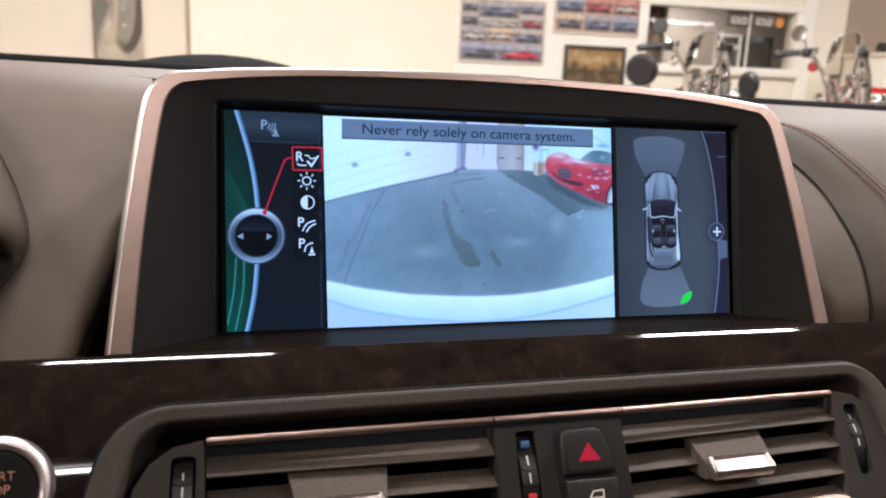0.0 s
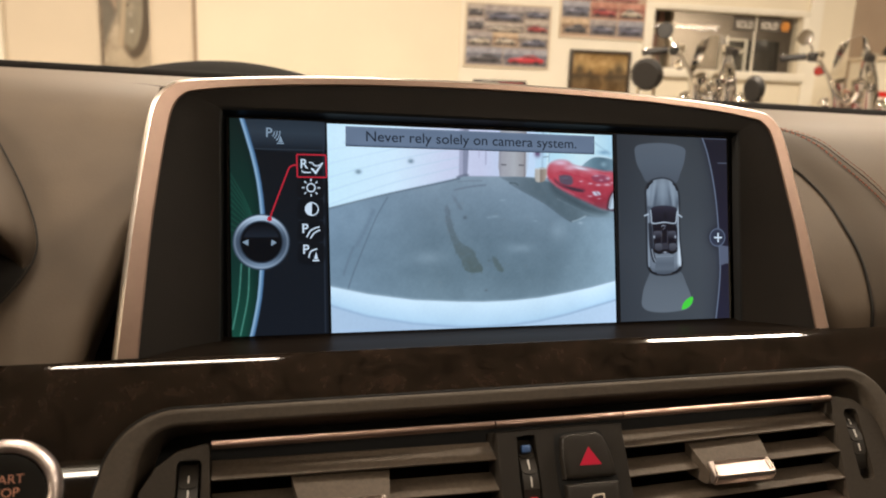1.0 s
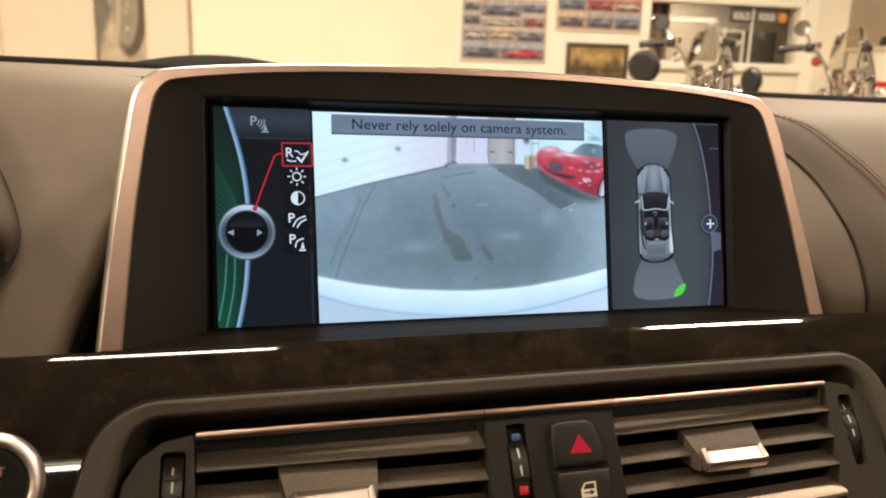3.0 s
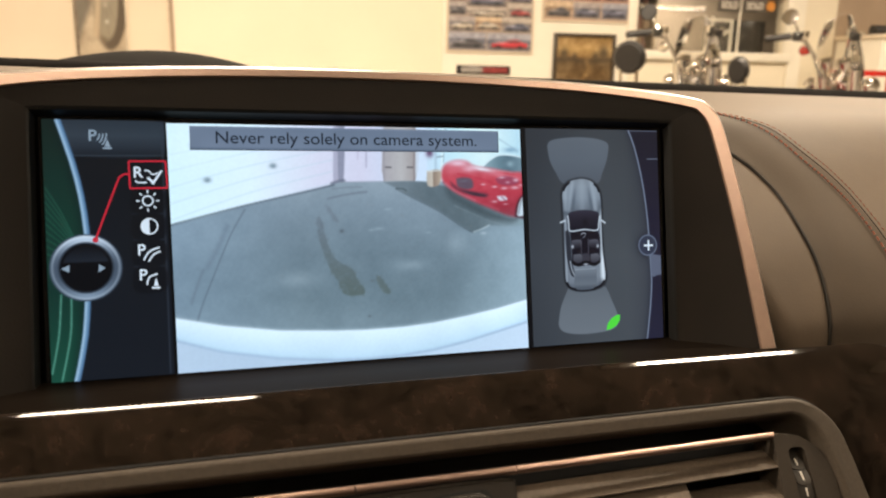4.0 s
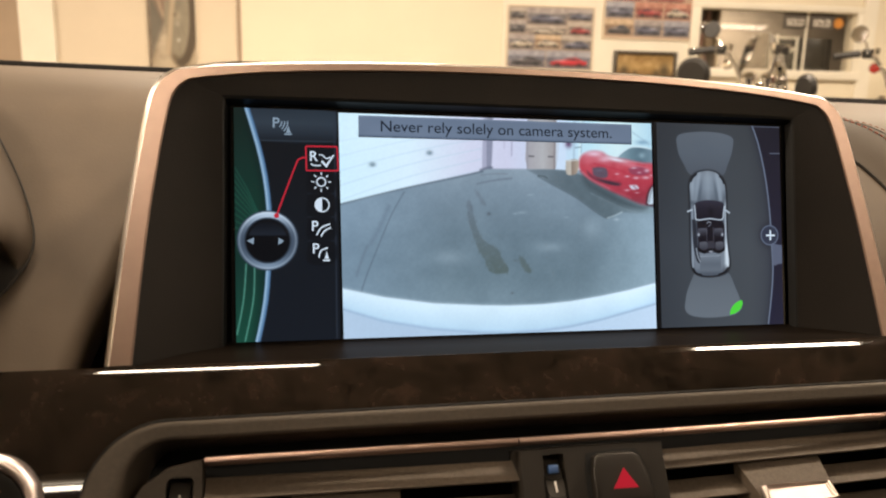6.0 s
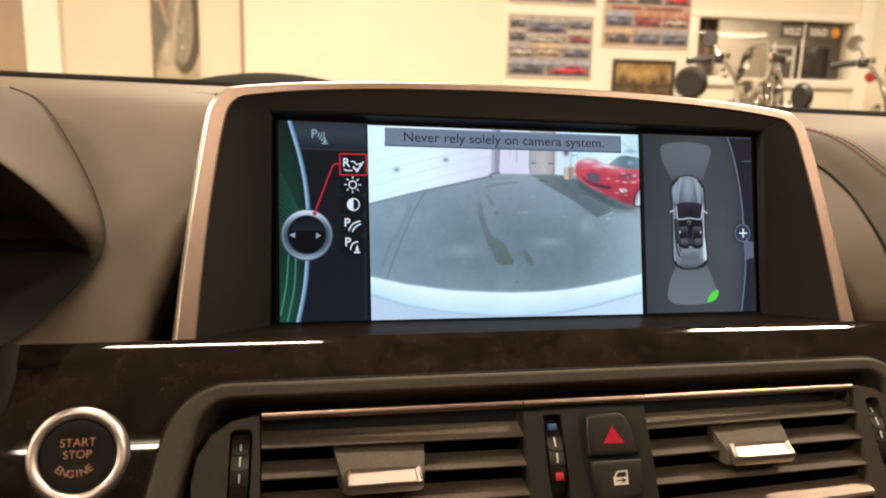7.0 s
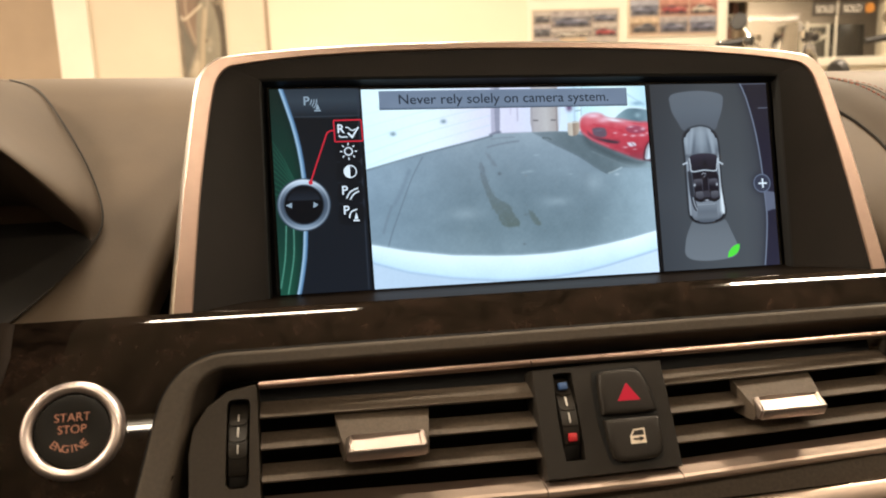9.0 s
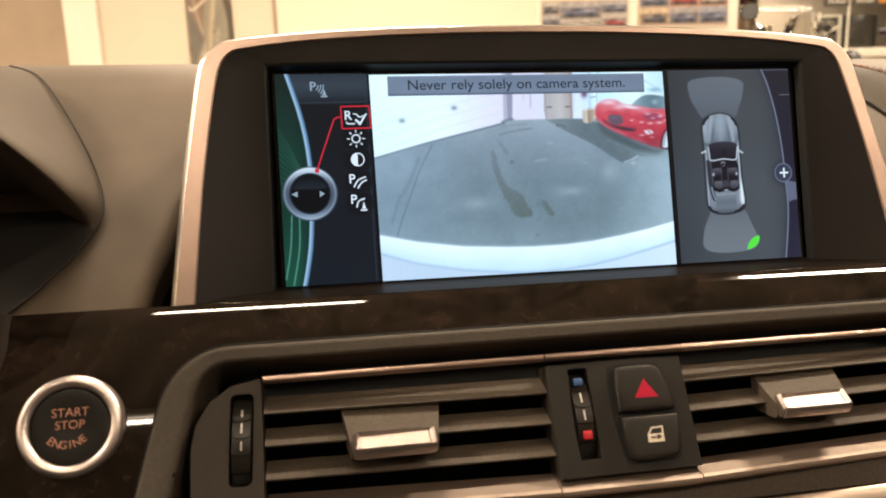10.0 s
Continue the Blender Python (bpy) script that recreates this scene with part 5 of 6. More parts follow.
pic.c[:] = pic.across(((41, (226, 246, 248)), (70, (236, 247, 250)), (95, (228, 222, 234)), (112, (222, 214, 228)), (134, (214, 224, 238)), (150, (206, 236, 240)), (163, (228, 244, 240)), (180, (196, 226, 234))))
for k in range(6):  # joints of the roller door
    pic.line([(40, 13.0 + 6.0 * k), (70, 6.5 + 5.0 * k), (101, 1.0 + 4.4 * k)], 0.35, (196, 214, 222), 0.8, 0.5)
pic.blob(50, 8, 14, 10, (240, 254, 254), 0.6)
pic.fill([(101.6, 0.5), (103.4, 0.5), (103.0, 24), (100.8, 25)], (178, 172, 188), 0.8, 0.9)
pic.fill([(103.2, 0.5), (105.8, 0.5), (104.7, 23.5), (102.8, 24)], (142, 140, 156), 0.7, 0.9)
pic.fill([(99.6, 23.0), (104.8, 21.6), (105.2, 23.4), (100.6, 25)], (112, 114, 128), 0.8, 0.8)
pic.line([(111.0, 3), (110.6, 14)], 0.5, (196, 186, 204), 0.8, 0.7)
pic.line([(114.2, 3), (113.9, 17)], 0.5, (172, 164, 182), 0.7, 0.8)
pic.blob(109, 4.6, 1.2, 0.6, (150, 150, 166), 0.7)
pic.line([(105, 22.9), (121, 22.7)], 0.5, (150, 152, 162), 0.7, 0.7)
pic.fill([(118.5, 3.9), (121.4, 3.8), (121.3, 8.5), (118.6, 8.7)], (214, 66, 92), 0.9, 0.95)
pic.blob(120, 5.2, 0.7, 0.8, (240, 150, 168), 0.7)
pic.fill([(121.6, 0.6), (134.2, 0.6), (133.6, 22.7), (120.8, 22.7)], pic.across(((121, (178, 168, 168)), (128, (192, 184, 180)), (133, (172, 160, 156)))), 0.5)
pic.line([(133.7, 1), (133.1, 22.6)], 0.5, (132, 118, 116), 0.6, 0.8)
pic.line([(121.4, 1), (120.9, 22.6)], 0.4, (146, 140, 146), 0.6, 0.7)
for x in (121.8, 130.6):
    pic.line([(x, 17.0), (x + 1.9, 17.1)], 0.6, (84, 80, 82), 0.6, 0.9)
pic.fill([(134.6, 0.6), (138.6, 0.6), (138.0, 22.6), (134.0, 22.6)], (222, 230, 242), 0.8, 0.8)
pic.blob(140.0, 8.9, 1.2, 2.6, (66, 66, 92), 0.95)
pic.blob(139.8, 11.4, 1.5, 1.6, (104, 66, 96), 0.8)
pic.blob(142.2, 5.5, 1.0, 0.9, (120, 130, 144), 0.8)
pic.line([(142.8, 1), (142.2, 18)], 0.9, (176, 194, 206), 0.9, 0.8)
pic.line([(145.8, 1), (144.4, 23)], 1.0, (232, 246, 244), 0.8, 0.9)
pic.line([(146.8, 1), (145.6, 15)], 0.4, (160, 184, 190), 0.6, 0.8)
pic.line([(143, 12.9), (145.4, 12.6)], 0.5, (120, 138, 148), 0.6, 0.8)
pic.line([(145, 5.6), (147.4, 5.4)], 0.5, (120, 138, 148), 0.6, 0.8)
pic.blob(153.0, 8.3, 0.9, 1.2, (140, 158, 168), 0.7)
pic.blob(160.0, 5.0, 8, 6, (236, 250, 242), 0.7)
pic.line([(166.0, 3.4), (172, 6.6), (178, 10.4)], 0.6, (158, 186, 198), 0.8, 0.6)
pic.blob(174.8, 9.8, 3.0, 1.0, (132, 164, 184), 0.8)
# floor
floor_c = pic.down(((22, (152, 163, 171)), (32, (134, 147, 156)), (50, (117, 132, 140)), (68, (113, 129, 136)), (80, (127, 143, 150))))
k = np.clip((pic.x - 146) / 35, 0, 1)[..., None] * np.clip((pic.y - 34) / 10, 0, 1)[..., None]
floor_c = floor_c * (1 - 0.72 * k) + np.array((180, 199, 207)) * 0.72 * k
k = np.clip((88 - pic.x) / 46, 0, 1)[..., None]
floor_c = floor_c * (1 - 0.6 * k) + np.array((144, 163, 178)) * 0.6 * k
floor_c = floor_c + (pic.cloud(14, 1) * 4 + pic.cloud(5, 2) * 3.2 + pic.cloud(1.6, 3) * 1.8)[..., None]
pic.mix(np.clip((pic.y - np.interp(pic.x, (41, 54, 66.2, 77, 87.2, 97, 103.2, 119, 180), (38.4, 35.2, 31.9, 29.4, 27.1, 24.8, 22.9, 22.7, 22.6))) / 0.7 + 0.5, 0, 1), floor_c)
pic.line([(41, 38.3), (66.2, 31.8), (89, 26.7), (101, 23.9)], 0.7, (92, 102, 112), 0.7, 0.85)
MAT = [(120.8, 22.9), (133.3, 22.6), (143.7, 24.1), (162, 30.0), (182, 37.4), (182, 40.9), (170.6, 41.1), (164.4, 41.0), (157.8, 43.6), (152.4, 40.8), (143.1, 34.5), (132.4, 29.0), (125.8, 25.4)]
pic.mix(pic.area(MAT, 0.9), pic.across(((121, (122, 132, 138)), (140, (98, 110, 115)), (160, (100, 113, 118)), (172, (132, 147, 152)), (181, (146, 163, 168)))) + (pic.cloud(3, 5) * 4)[..., None])
pic.line([(125.6, 25.6), (132.4, 29.2), (143.1, 34.7), (152.4, 41.0), (157.6, 43.6)], 0.5, (84, 94, 99), 0.7, 0.7)
pic.line([(150, 32.6), (164, 38.6), (172, 41.2)], 0.4, (138, 150, 154), 0.8, 0.6)
pic.line([(157.8, 43.4), (161.4, 42.2), (164.6, 40.8)], 0.6, (196, 206, 208), 0.7, 0.7)
pic.blob(162.0, 44.0, 1.2, 0.6, (196, 205, 208), 0.6)
# red car
pic.fill([(145.7, 23.5), (150.4, 27.4), (157.2, 31.2), (165.4, 34.8), (173.7, 37.8), (177.3, 38.0), (174.6, 39.6), (165.2, 38.2), (155.6, 34.2), (147.6, 29.4)], (72, 82, 86), 2.6, 0.75)
pic.fill([(161.7, 17.2), (165.2, 14.3), (169.0, 12.3), (173.8, 12.1), (182, 13.3), (182, 20.0), (174.8, 19.0), (169.2, 18.2)], pic.across(((163, (150, 172, 178)), (169, (112, 136, 144)), (174, (92, 114, 124)), (180, (128, 150, 158)))), 0.7)
pic.blob(174.5, 15.6, 1.6, 1.3, (158, 180, 186), 0.8)
pic.line([(162.2, 16.8), (165.6, 13.9), (169.4, 11.9), (174, 11.7), (180, 12.8)], 0.8, (226, 240, 240), 0.7, 0.9)
BODY = [(144.7, 18.4), (145.8, 16.2), (148.1, 14.8), (151.5, 14.0), (155.4, 14.4), (158.1, 16.0), (161.4, 16.9), (166.4, 17.4), (170.6, 18.2), (174.8, 18.8), (181, 20.0), (181, 30), (178.0, 35.0), (177.2, 37.4), (173.7, 37.2), (169.5, 35.7), (164.0, 33.4), (158.6, 31.2), (153.1, 28.6), (149.1, 26.4), (145.6, 23.4), (144.4, 20.6)]
body = pic.area(BODY, 1.5)
pic.mix(body, pic.down(((14, (214, 120, 130)), (18, (208, 84, 94)), (22, (204, 66, 78)), (28, (192, 56, 70)), (33, (172, 52, 66)), (37, (146, 56, 68)))) + (pic.cloud(2.4, 7) * 8)[..., None] + np.array((0, 6, 6)))
pic.blob(151.6, 15.4, 3.6, 1.1, (246, 204, 214), 0.9)
pic.blob(149.4, 18.2, 3.2, 1.5, (222, 112, 124), 0.5)
pic.mix(body * np.exp(-((pic.x - 162) / 5.2) ** 2 - ((pic.y - 17.6 - (pic.x - 162) * 0.16) / 0.95) ** 2), (246, 238, 242))
pic.mix(body * np.exp(-((pic.x - 156.5) / 3.0) ** 2 - ((pic.y - 17.8) / 1.2) ** 2) * 0.7, (248, 196, 206))
pic.mix(body * np.exp(-((pic.x - 172) / 7) ** 2 - ((pic.y - 20.6 - (pic.x - 172) * 0.15) / 0.8) ** 2) * 0.45, (240, 160, 172))
pic.line([(151.5, 19.6), (158, 21.0), (164, 22.4), (168, 24.4)], 0.5, (186, 46, 66), 0.8, 0.6)
pic.fill([(150.8, 21.6), (153.8, 21.1), (157.4, 21.8), (157.9, 25.2), (154.7, 26.0), (151.4, 24.8)], (92, 84, 96), 0.9, 0.9)
pic.blob(154.2, 22.6, 1.8, 0.5, (118, 116, 128), 0.5)
pic.fill([(148.2, 22.6), (151.9, 25.2), (157.4, 26.6), (164.1, 27.8), (163.4, 29.4), (158.7, 28.8), (153.2, 27.4), (149.2, 25.2)], (122, 56, 70), 1.0, 0.9)
pic.fill([(153, 26.4), (158, 27.2), (163.0, 28.3), (162.6, 29.0), (157.6, 28.3)], (62, 48, 58), 0.7, 0.9)
pic.line([(146.2, 23.4), (149.2, 25.9), (153.0, 28.0), (158.6, 30.4)], 0.7, (214, 120, 132), 0.9, 0.6)
pic.line([(158.6, 30.6), (164, 32.6), (169.0, 34.4)], 0.6, (206, 88, 102), 0.9, 0.5)
pic.fill([(167.8, 21.6), (171.9, 20.6), (176.4, 21.4), (178.2, 23.3), (174.5, 24.5), (169.4, 23.9)], (150, 66, 88), 0.8, 0.8)
for x, y, rx, ry, a in ((170.6, 21.2, 1.5, 0.45, 0.9), (176.9, 22.3, 1.3, 0.8, 0.95), (173.2, 23.2, 1.0, 0.5, 0.7), (167.4, 25.0, 1.2, 0.5, 0.95), (171.6, 25.6, 1.5, 0.6, 0.95), (176.4, 25.4, 1.9, 0.7, 0.95), (162.4, 24.0, 1.0, 0.4, 0.9), (167.2, 31.1, 1.2, 0.5, 0.85), (172.0, 32.2, 1.1, 0.4, 0.7), (179, 24.4, 1.0, 0.5, 0.8)):
    pic.blob(x, y, rx, ry * 0.9, (244, 206, 212), a * 0.8)
pic.fill([(168.2, 28.9), (171.6, 28.8), (172.8, 30.4), (169.6, 30.7)], (226, 222, 228), 0.8, 0.95)
pic.line([(170.4, 29.2), (172.4, 31.0)], 0.5, (130, 60, 76), 0.6, 0.7)
pic.fill([(176.0, 37.4), (176.6, 33.2), (178.4, 29.6), (181, 28.2), (181, 37.8)], (74, 40, 50), 0.9, 0.85)
pic.fill([(177.0, 36.6), (177.9, 32.4), (179.6, 29.4), (181, 29.2), (181, 36), (178.2, 37.4)], (216, 226, 230), 0.7, 0.95)
pic.line([(177.7, 36.2), (178.8, 32.0), (180.4, 29.4)], 0.5, (110, 116, 122), 0.6, 0.7)
# carton beside the door
pic.fill([(138.5, 18.6), (144.1, 18.2), (143.5, 24.0), (138.8, 24.4)], pic.across(((138, (190, 174, 158)), (140.6, (206, 190, 172)), (141.4, (150, 128, 112)), (144, (186, 162, 140)))), 0.6)
pic.line([(138.6, 18.7), (144, 18.3)], 0.5, (226, 222, 216), 0.5, 0.8)
# oil stains, cracks and tyre marks on the floor
wob = pic.cloud(1.5, 11) * 0.5 + pic.cloud(0.7, 12) * 0.3


def stain(pts, colour, amount, soft=0.9):
    k = np.clip(pic.area(pts, soft) + wob * 0.6 * (pic.area(pts, 2.2) > 0.05), 0, 1)
    pic.mix(k * amount, colour)


OIL = pic.down(((30, (124, 132, 140)), (40, (108, 117, 124)), (55, (98, 108, 108)), (67, (90, 100, 94))))
stain([(93.7, 36.6), (95.8, 36.9), (97.6, 44.9), (100.2, 51.4), (103.4, 54.4), (107.6, 57.2), (109.4, 61.2), (112.2, 65.2), (110.0, 67.0), (104.2, 66.4), (101.2, 60.4), (98.4, 56.0), (96.3, 50.2), (94.5, 44.4)], OIL, 0.82)
stain([(116.6, 59.4), (119.1, 60.9), (122.4, 66.4), (119.6, 66.6), (117.4, 63.0)], OIL, 0.7)
stain([(97.2, 31.9), (99.2, 32.8), (102.6, 38.0), (100.6, 37.6)], OIL, 0.7)
pic.blob(103.6, 41.8, 0.9, 0.8, (92, 100, 106), 0.9)
pic.blob(115.0, 61.6, 0.7, 0.5, (100, 110, 112), 0.7)
pic.blob(113.6, 84 - 8.6, 0.8, 0.5, (96, 104, 108), 0.7)
pic.line([(67.4, 33.0), (62.2, 42.0), (57.0, 54.0), (51.6, 67.2), (49.0, 75)], 0.45, (98, 110, 120), 0.6, 0.8)
pic.line([(61.0, 39.0), (57.2, 47.6), (53.6, 54.0)], 1.6, (116, 130, 142), 1.6, 0.7)
pic.line([(52.0, 55.0), (49.6, 61.0), (47.6, 67.0)], 0.9, (112, 125, 136), 1.0, 0.7)
pic.line([(98.6, 29.2), (104, 28.0), (109.6, 27.1), (113.8, 26.7)], 0.6, (112, 119, 128), 0.8, 0.8)
pic.line([(100.4, 25.4), (106, 24.9), (112, 24.8)], 0.4, (120, 126, 134), 0.7, 0.7)
pic.line([(125.8, 25.4), (128.4, 25.6), (129.8, 26.4)], 0.5, (72, 82, 84), 0.6, 0.8)
for x, y, rx, ry in ((118.2, 41.2, 2.2, 0.6), (115.2, 41.7, 1.2, 0.4), (138.6, 43.2, 1.0, 0.4), (122, 33.6, 1.4, 0.4), (150, 48, 5, 5), (131, 56, 6, 2), (86, 60, 7, 3)):
    pic.blob(x, y, rx, ry, (176, 188, 194), 0.4)
for x, y in ((50.2, 9.3), (76.0, 3.9), (54.4, 21.9), (78.2, 16.6)):
    pic.blob(x, y, 1.25, 0.95, (112, 128, 138), 0.9)
    pic.blob(x - 0.2, y - 0.3, 0.45, 0.35, (170, 186, 192), 0.7)
# the pale bumper along the foot
bump_y = np.interp(pic.x, (40, 42.6, 58.7, 79.1, 99.9, 112, 126.7, 140, 154.3, 167, 182), (71.6, 72.3, 75.9, 78.9, 80.2, 80.6, 80.4, 79.4, 77.4, 75.2, 71.8))
low_y = np.interp(pic.x, (40, 42.6, 58.2, 78.5, 99.2, 112, 125.9, 140, 153.5, 167, 182), (80.0, 81.0, 86.0, 89.8, 92.0, 92.5, 92.1, 90.6, 88.2, 85.0, 81.4))
pic.mix(np.clip((pic.y - bump_y + 1.4) / 1.2, 0, 1) * 0.5, (164, 178, 186))
span = np.clip((pic.y - bump_y) / np.maximum(low_y - bump_y, 1), 0, 1)
pale = (1 - span)[..., None] * np.array((238, 250, 253)) + span[..., None] * np.array((200, 224, 238))
pale = pale + (np.exp(-((pic.x - 168) / 12) ** 2) * 12 + pic.cloud(9, 21) * 3)[..., None]
pic.mix(np.clip((pic.y - bump_y) / 0.8 + 0.5, 0, 1), pale)
pic.mix(np.exp(-((pic.y - low_y) / 0.9) ** 2) * 0.9, (168, 188, 208))
pic.mix(np.clip((pic.y - low_y) / 0.8 + 0.3, 0, 1), pic.across(((41, (196, 211, 226)), (70, (190, 206, 222)), (120, (200, 218, 232)), (181, (212, 226, 240)))))
pic.c = pic.c + (pic.cloud(0.8, 31) * 2.2 + pic.cloud(30, 33) * 2)[..., None]
screen_sheet(pic, "camera_picture", 6)
# warning bar over the picture
bar = Canvas(48.7, 169.0, 2.2, 10.7, 0.35)
bar.c[:] = bar.down(((2, (124, 134, 150)), (3.2, (112, 122, 138)), (9.6, (116, 126, 142)), (10.7, (96, 106, 122)))) + (bar.cloud(8, 4) * 3)[..., None]
screen_sheet(bar, "warning_bar", 20)
graphic("warning_bar_line", ribbon([(48.7, 10.8), (169.0, 10.8)], 0.4, 2), lit("warning_bar_edge", G(62, 72, 86)), 21)
graphic("warning_bar_line", ribbon([(169.0, 2.2), (169.0, 10.9)], 0.35, 2), lit("warning_bar_side", G(76, 86, 100)), 21)
word("Never rely solely on camera system.", 108.6, 6.5, 6.4, lit("warning_text", G(26, 34, 46)), 22, width=101.8, name="warning_lettering")

# parking sensor pane: the car from above between two sensor fans
P = Canvas(180.6, 244.7, 0.6, 92.3, 0.25, 1.0)
P.c[:] = P.across(((181, (60, 63, 68)), (190, (64, 67, 72)), (207, (72, 75, 79)), (228, (74, 77, 81)), (247, (62, 64, 72))))
P.c *= (0.85 + 0.14 * np.clip((P.y - 5) / 50, 0, 1))[..., None]
right_curve = [(230.1, 0.1), (232.9, 6.7), (235.8, 17.8), (237.8, 28.8), (239.2, 41.3), (239.8, 52), (240.3, 62), (240.4, 68.8), (239.4, 79.7), (237.6, 92.4)]
rim_x = np.interp(P.y, [p[1] for p in right_curve], [p[0] for p in right_curve])
P.mix(np.clip((P.x - rim_x) / 0.4 + 0.5, 0, 1), P.down(((0, (27, 26, 38)), (40, (31, 29, 46)), (60, (31, 30, 47)), (92, (35, 34, 52)))))
P.mix(np.exp(-np.clip(rim_x - P.x, 0, 99) / 1.6) * (P.x < rim_x) * 0.8, (38, 41, 52))
P.line([(x, y) for x, y in right_curve], 0.65, (128, 135, 152), 0.45, 0.95)
P.line([(231, 1.0), (246.4, 0.9)], 0.4, (130, 136, 148), 0.4, 0.7)
P.line([(239.6, 13.2), (246.2, 13.1)], 0.35, (130, 136, 148), 0.4, 0.9)
FAN_F = [(191.6, 8.1), (192.2, 6.6), (194.0, 5.4), (198.8, 4.5), (206.1, 4.0), (213.4, 4.4), (218.4, 5.5), (220.3, 6.8), (220.6, 8.8), (219.6, 13.8), (217.4, 19.2), (214.9, 23.8), (207, 24.0), (198.7, 23.8), (195.4, 19.3), (192.7, 14.2)]
FAN_R = [(199.8, 68.4), (208, 69), (216.6, 67.8), (220.6, 74.8), (223.5, 81.7), (223.6, 84.4), (221.6, 86.6), (217.3, 87.8), (207.9, 88.4), (200.6, 87.8), (196.6, 86.4), (195.0, 84.0), (195.2, 81.0), (196.4, 75.6)]
P.mix(P.area(FAN_F, 0.5), P.down(((4, (98, 102, 108)), (14, (92, 97, 104)), (23, (84, 88, 95)))))
P.mix(P.area(FAN_R, 0.5), P.down(((68, (98, 102, 107)), (76, (106, 110, 115)), (88, (112, 116, 121)))))
CAR = [(198.0, 28.6), (198.6, 26.4), (199.8, 24.5), (202.0, 22.8), (206.6, 21.8), (210.6, 22.3), (213.4, 24.0), (215.2, 26.4), (216.0, 29.0), (216.4, 34), (216.3, 41), (216.5, 51.5), (217.2, 59), (217.7, 63.4), (217.0, 66.4), (215.2, 68.2), (211.6, 69.2), (207.1, 69.5), (202.9, 69.0), (200.2, 67.4), (198.8, 64.6), (198.5, 58), (198.4, 50), (198.3, 40)]
car_in = P.area(CAR, 0.5)
P.mix(P.area([(207.4 + (x - 207.4) * 1.07, 45.6 + (y - 45.6) * 1.02) for x, y in CAR], 1.2) * 0.9, (20, 21, 26))
off = np.abs(P.x - 207.3)
silver = P.down(((22, (126, 131, 137)), (25, (138, 144, 151)), (30, (130, 137, 145)), (36, (98, 104, 112)), (46, (86, 91, 100)), (56, (120, 125, 133)), (62, (128, 133, 140)), (66, (118, 123, 131)), (69, (84, 89, 98))))
P.mix(car_in, silver)
P.mix(car_in * np.clip((off - 6.6) / 2.4, 0, 1) * np.clip((P.y - 30) / 8, 0, 1) * 0.75, (62, 66, 74))
bonnet = car_in * np.clip((36.4 - P.y) / 1.5, 0, 1)
crease = 2.6 + (P.y - 22) * 0.16
P.mix(bonnet * np.exp(-((off - crease) / 1.0) ** 2) * np.clip((P.y - 23) / 8, 0, 1) * 0.7, (82, 89, 98))
P.mix(bonnet * np.exp(-((off - crease - 1.6) / 0.9) ** 2) * 0.4, (174, 180, 187))
P.mix(bonnet * np.exp(-(off / 1.6) ** 2) * 0.35, (164, 170, 176))
P.mix(bonnet * np.exp(-((P.x - 199.4) / 1.0) ** 2) * 0.5, (176, 182, 188))
P.mix(bonnet * np.exp(-((P.x - 213.6) / 1.1) ** 2) * 0.3, (168, 174, 180))
P.mix(car_in * np.clip((P.y - 34) / 4, 0, 1) * np.exp(-((P.x - 216.2 - np.clip(P.y - 50, 0, 20) * 0.06) / 0.8) ** 2) * 0.9, (206, 210, 214))
P.mix(car_in * np.clip((P.y - 52) / 5, 0, 1) * np.exp(-((P.x - 216.4) / 1.3) ** 2) * np.clip((67 - P.y) / 3, 0, 1) * 0.9, (226, 229, 231))
P.mix(car_in * np.clip((P.y - 36) / 4, 0, 1) * np.exp(-((P.x - 199.2) / 0.6) ** 2) * 0.8, (170, 175, 182))
for pts in ([(198.8, 26.6), (199.7, 24.9), (201.4, 23.4)], [(213.4, 24.2), (214.6, 25.4), (215.4, 27.2)]):
    P.line(pts, 0.9, (24, 25, 31), 0.5)
P.fill([(199.0, 44), (200.8, 44.6), (201.6, 52), (202.0, 57.7), (203.2, 63.2), (201.2, 62.6), (199.6, 56), (199.2, 50)], (40, 42, 50), 0.6, 0.95)
P.line([(201.0, 57.0), (201.8, 60.6), (203.0, 63.2)], 0.5, (186, 190, 195), 0.5, 0.9)
P.fill([(200.4, 37.0), (202.0, 35.9), (206.1, 35.2), (211.0, 35.3), (214.9, 36.4), (215.2, 39.5), (214.1, 43.7), (207.9, 43.2), (201.5, 43.8), (200.6, 40.1)], P.down(((35, (52, 48, 60)), (39, (36, 33, 44)), (44, (26, 24, 34)))), 0.5)
P.blob(208.6, 40.4, 1.2, 1.6, (18, 16, 24), 0.8)
P.fill([(201.4, 44.6), (214.3, 44.4), (215.2, 54.2), (215.4, 57.4), (212.8, 58.6), (202.8, 58.8), (202.0, 53.7)], (22, 19, 29), 0.5)
for a, b in ((202.0, 206.2), (210.2, 214.4)):
    P.fill([(a, 48.0), (b, 48.0), (b + 0.1, 51.0), (a + 0.2, 51.1)], P.down(((47.8, (94, 92, 100)), (49.4, (66, 64, 72)), (51, (40, 38, 46)))), 0.5, 0.95)
    P.fill([(a + 0.6, 54.2), (b + 0.2, 54.1), (b + 0.3, 57.4), (a + 0.8, 57.5)], P.down(((54, (98, 97, 103)), (56, (80, 79, 86)), (57.6, (60, 58, 66)))), 0.5, 0.95)
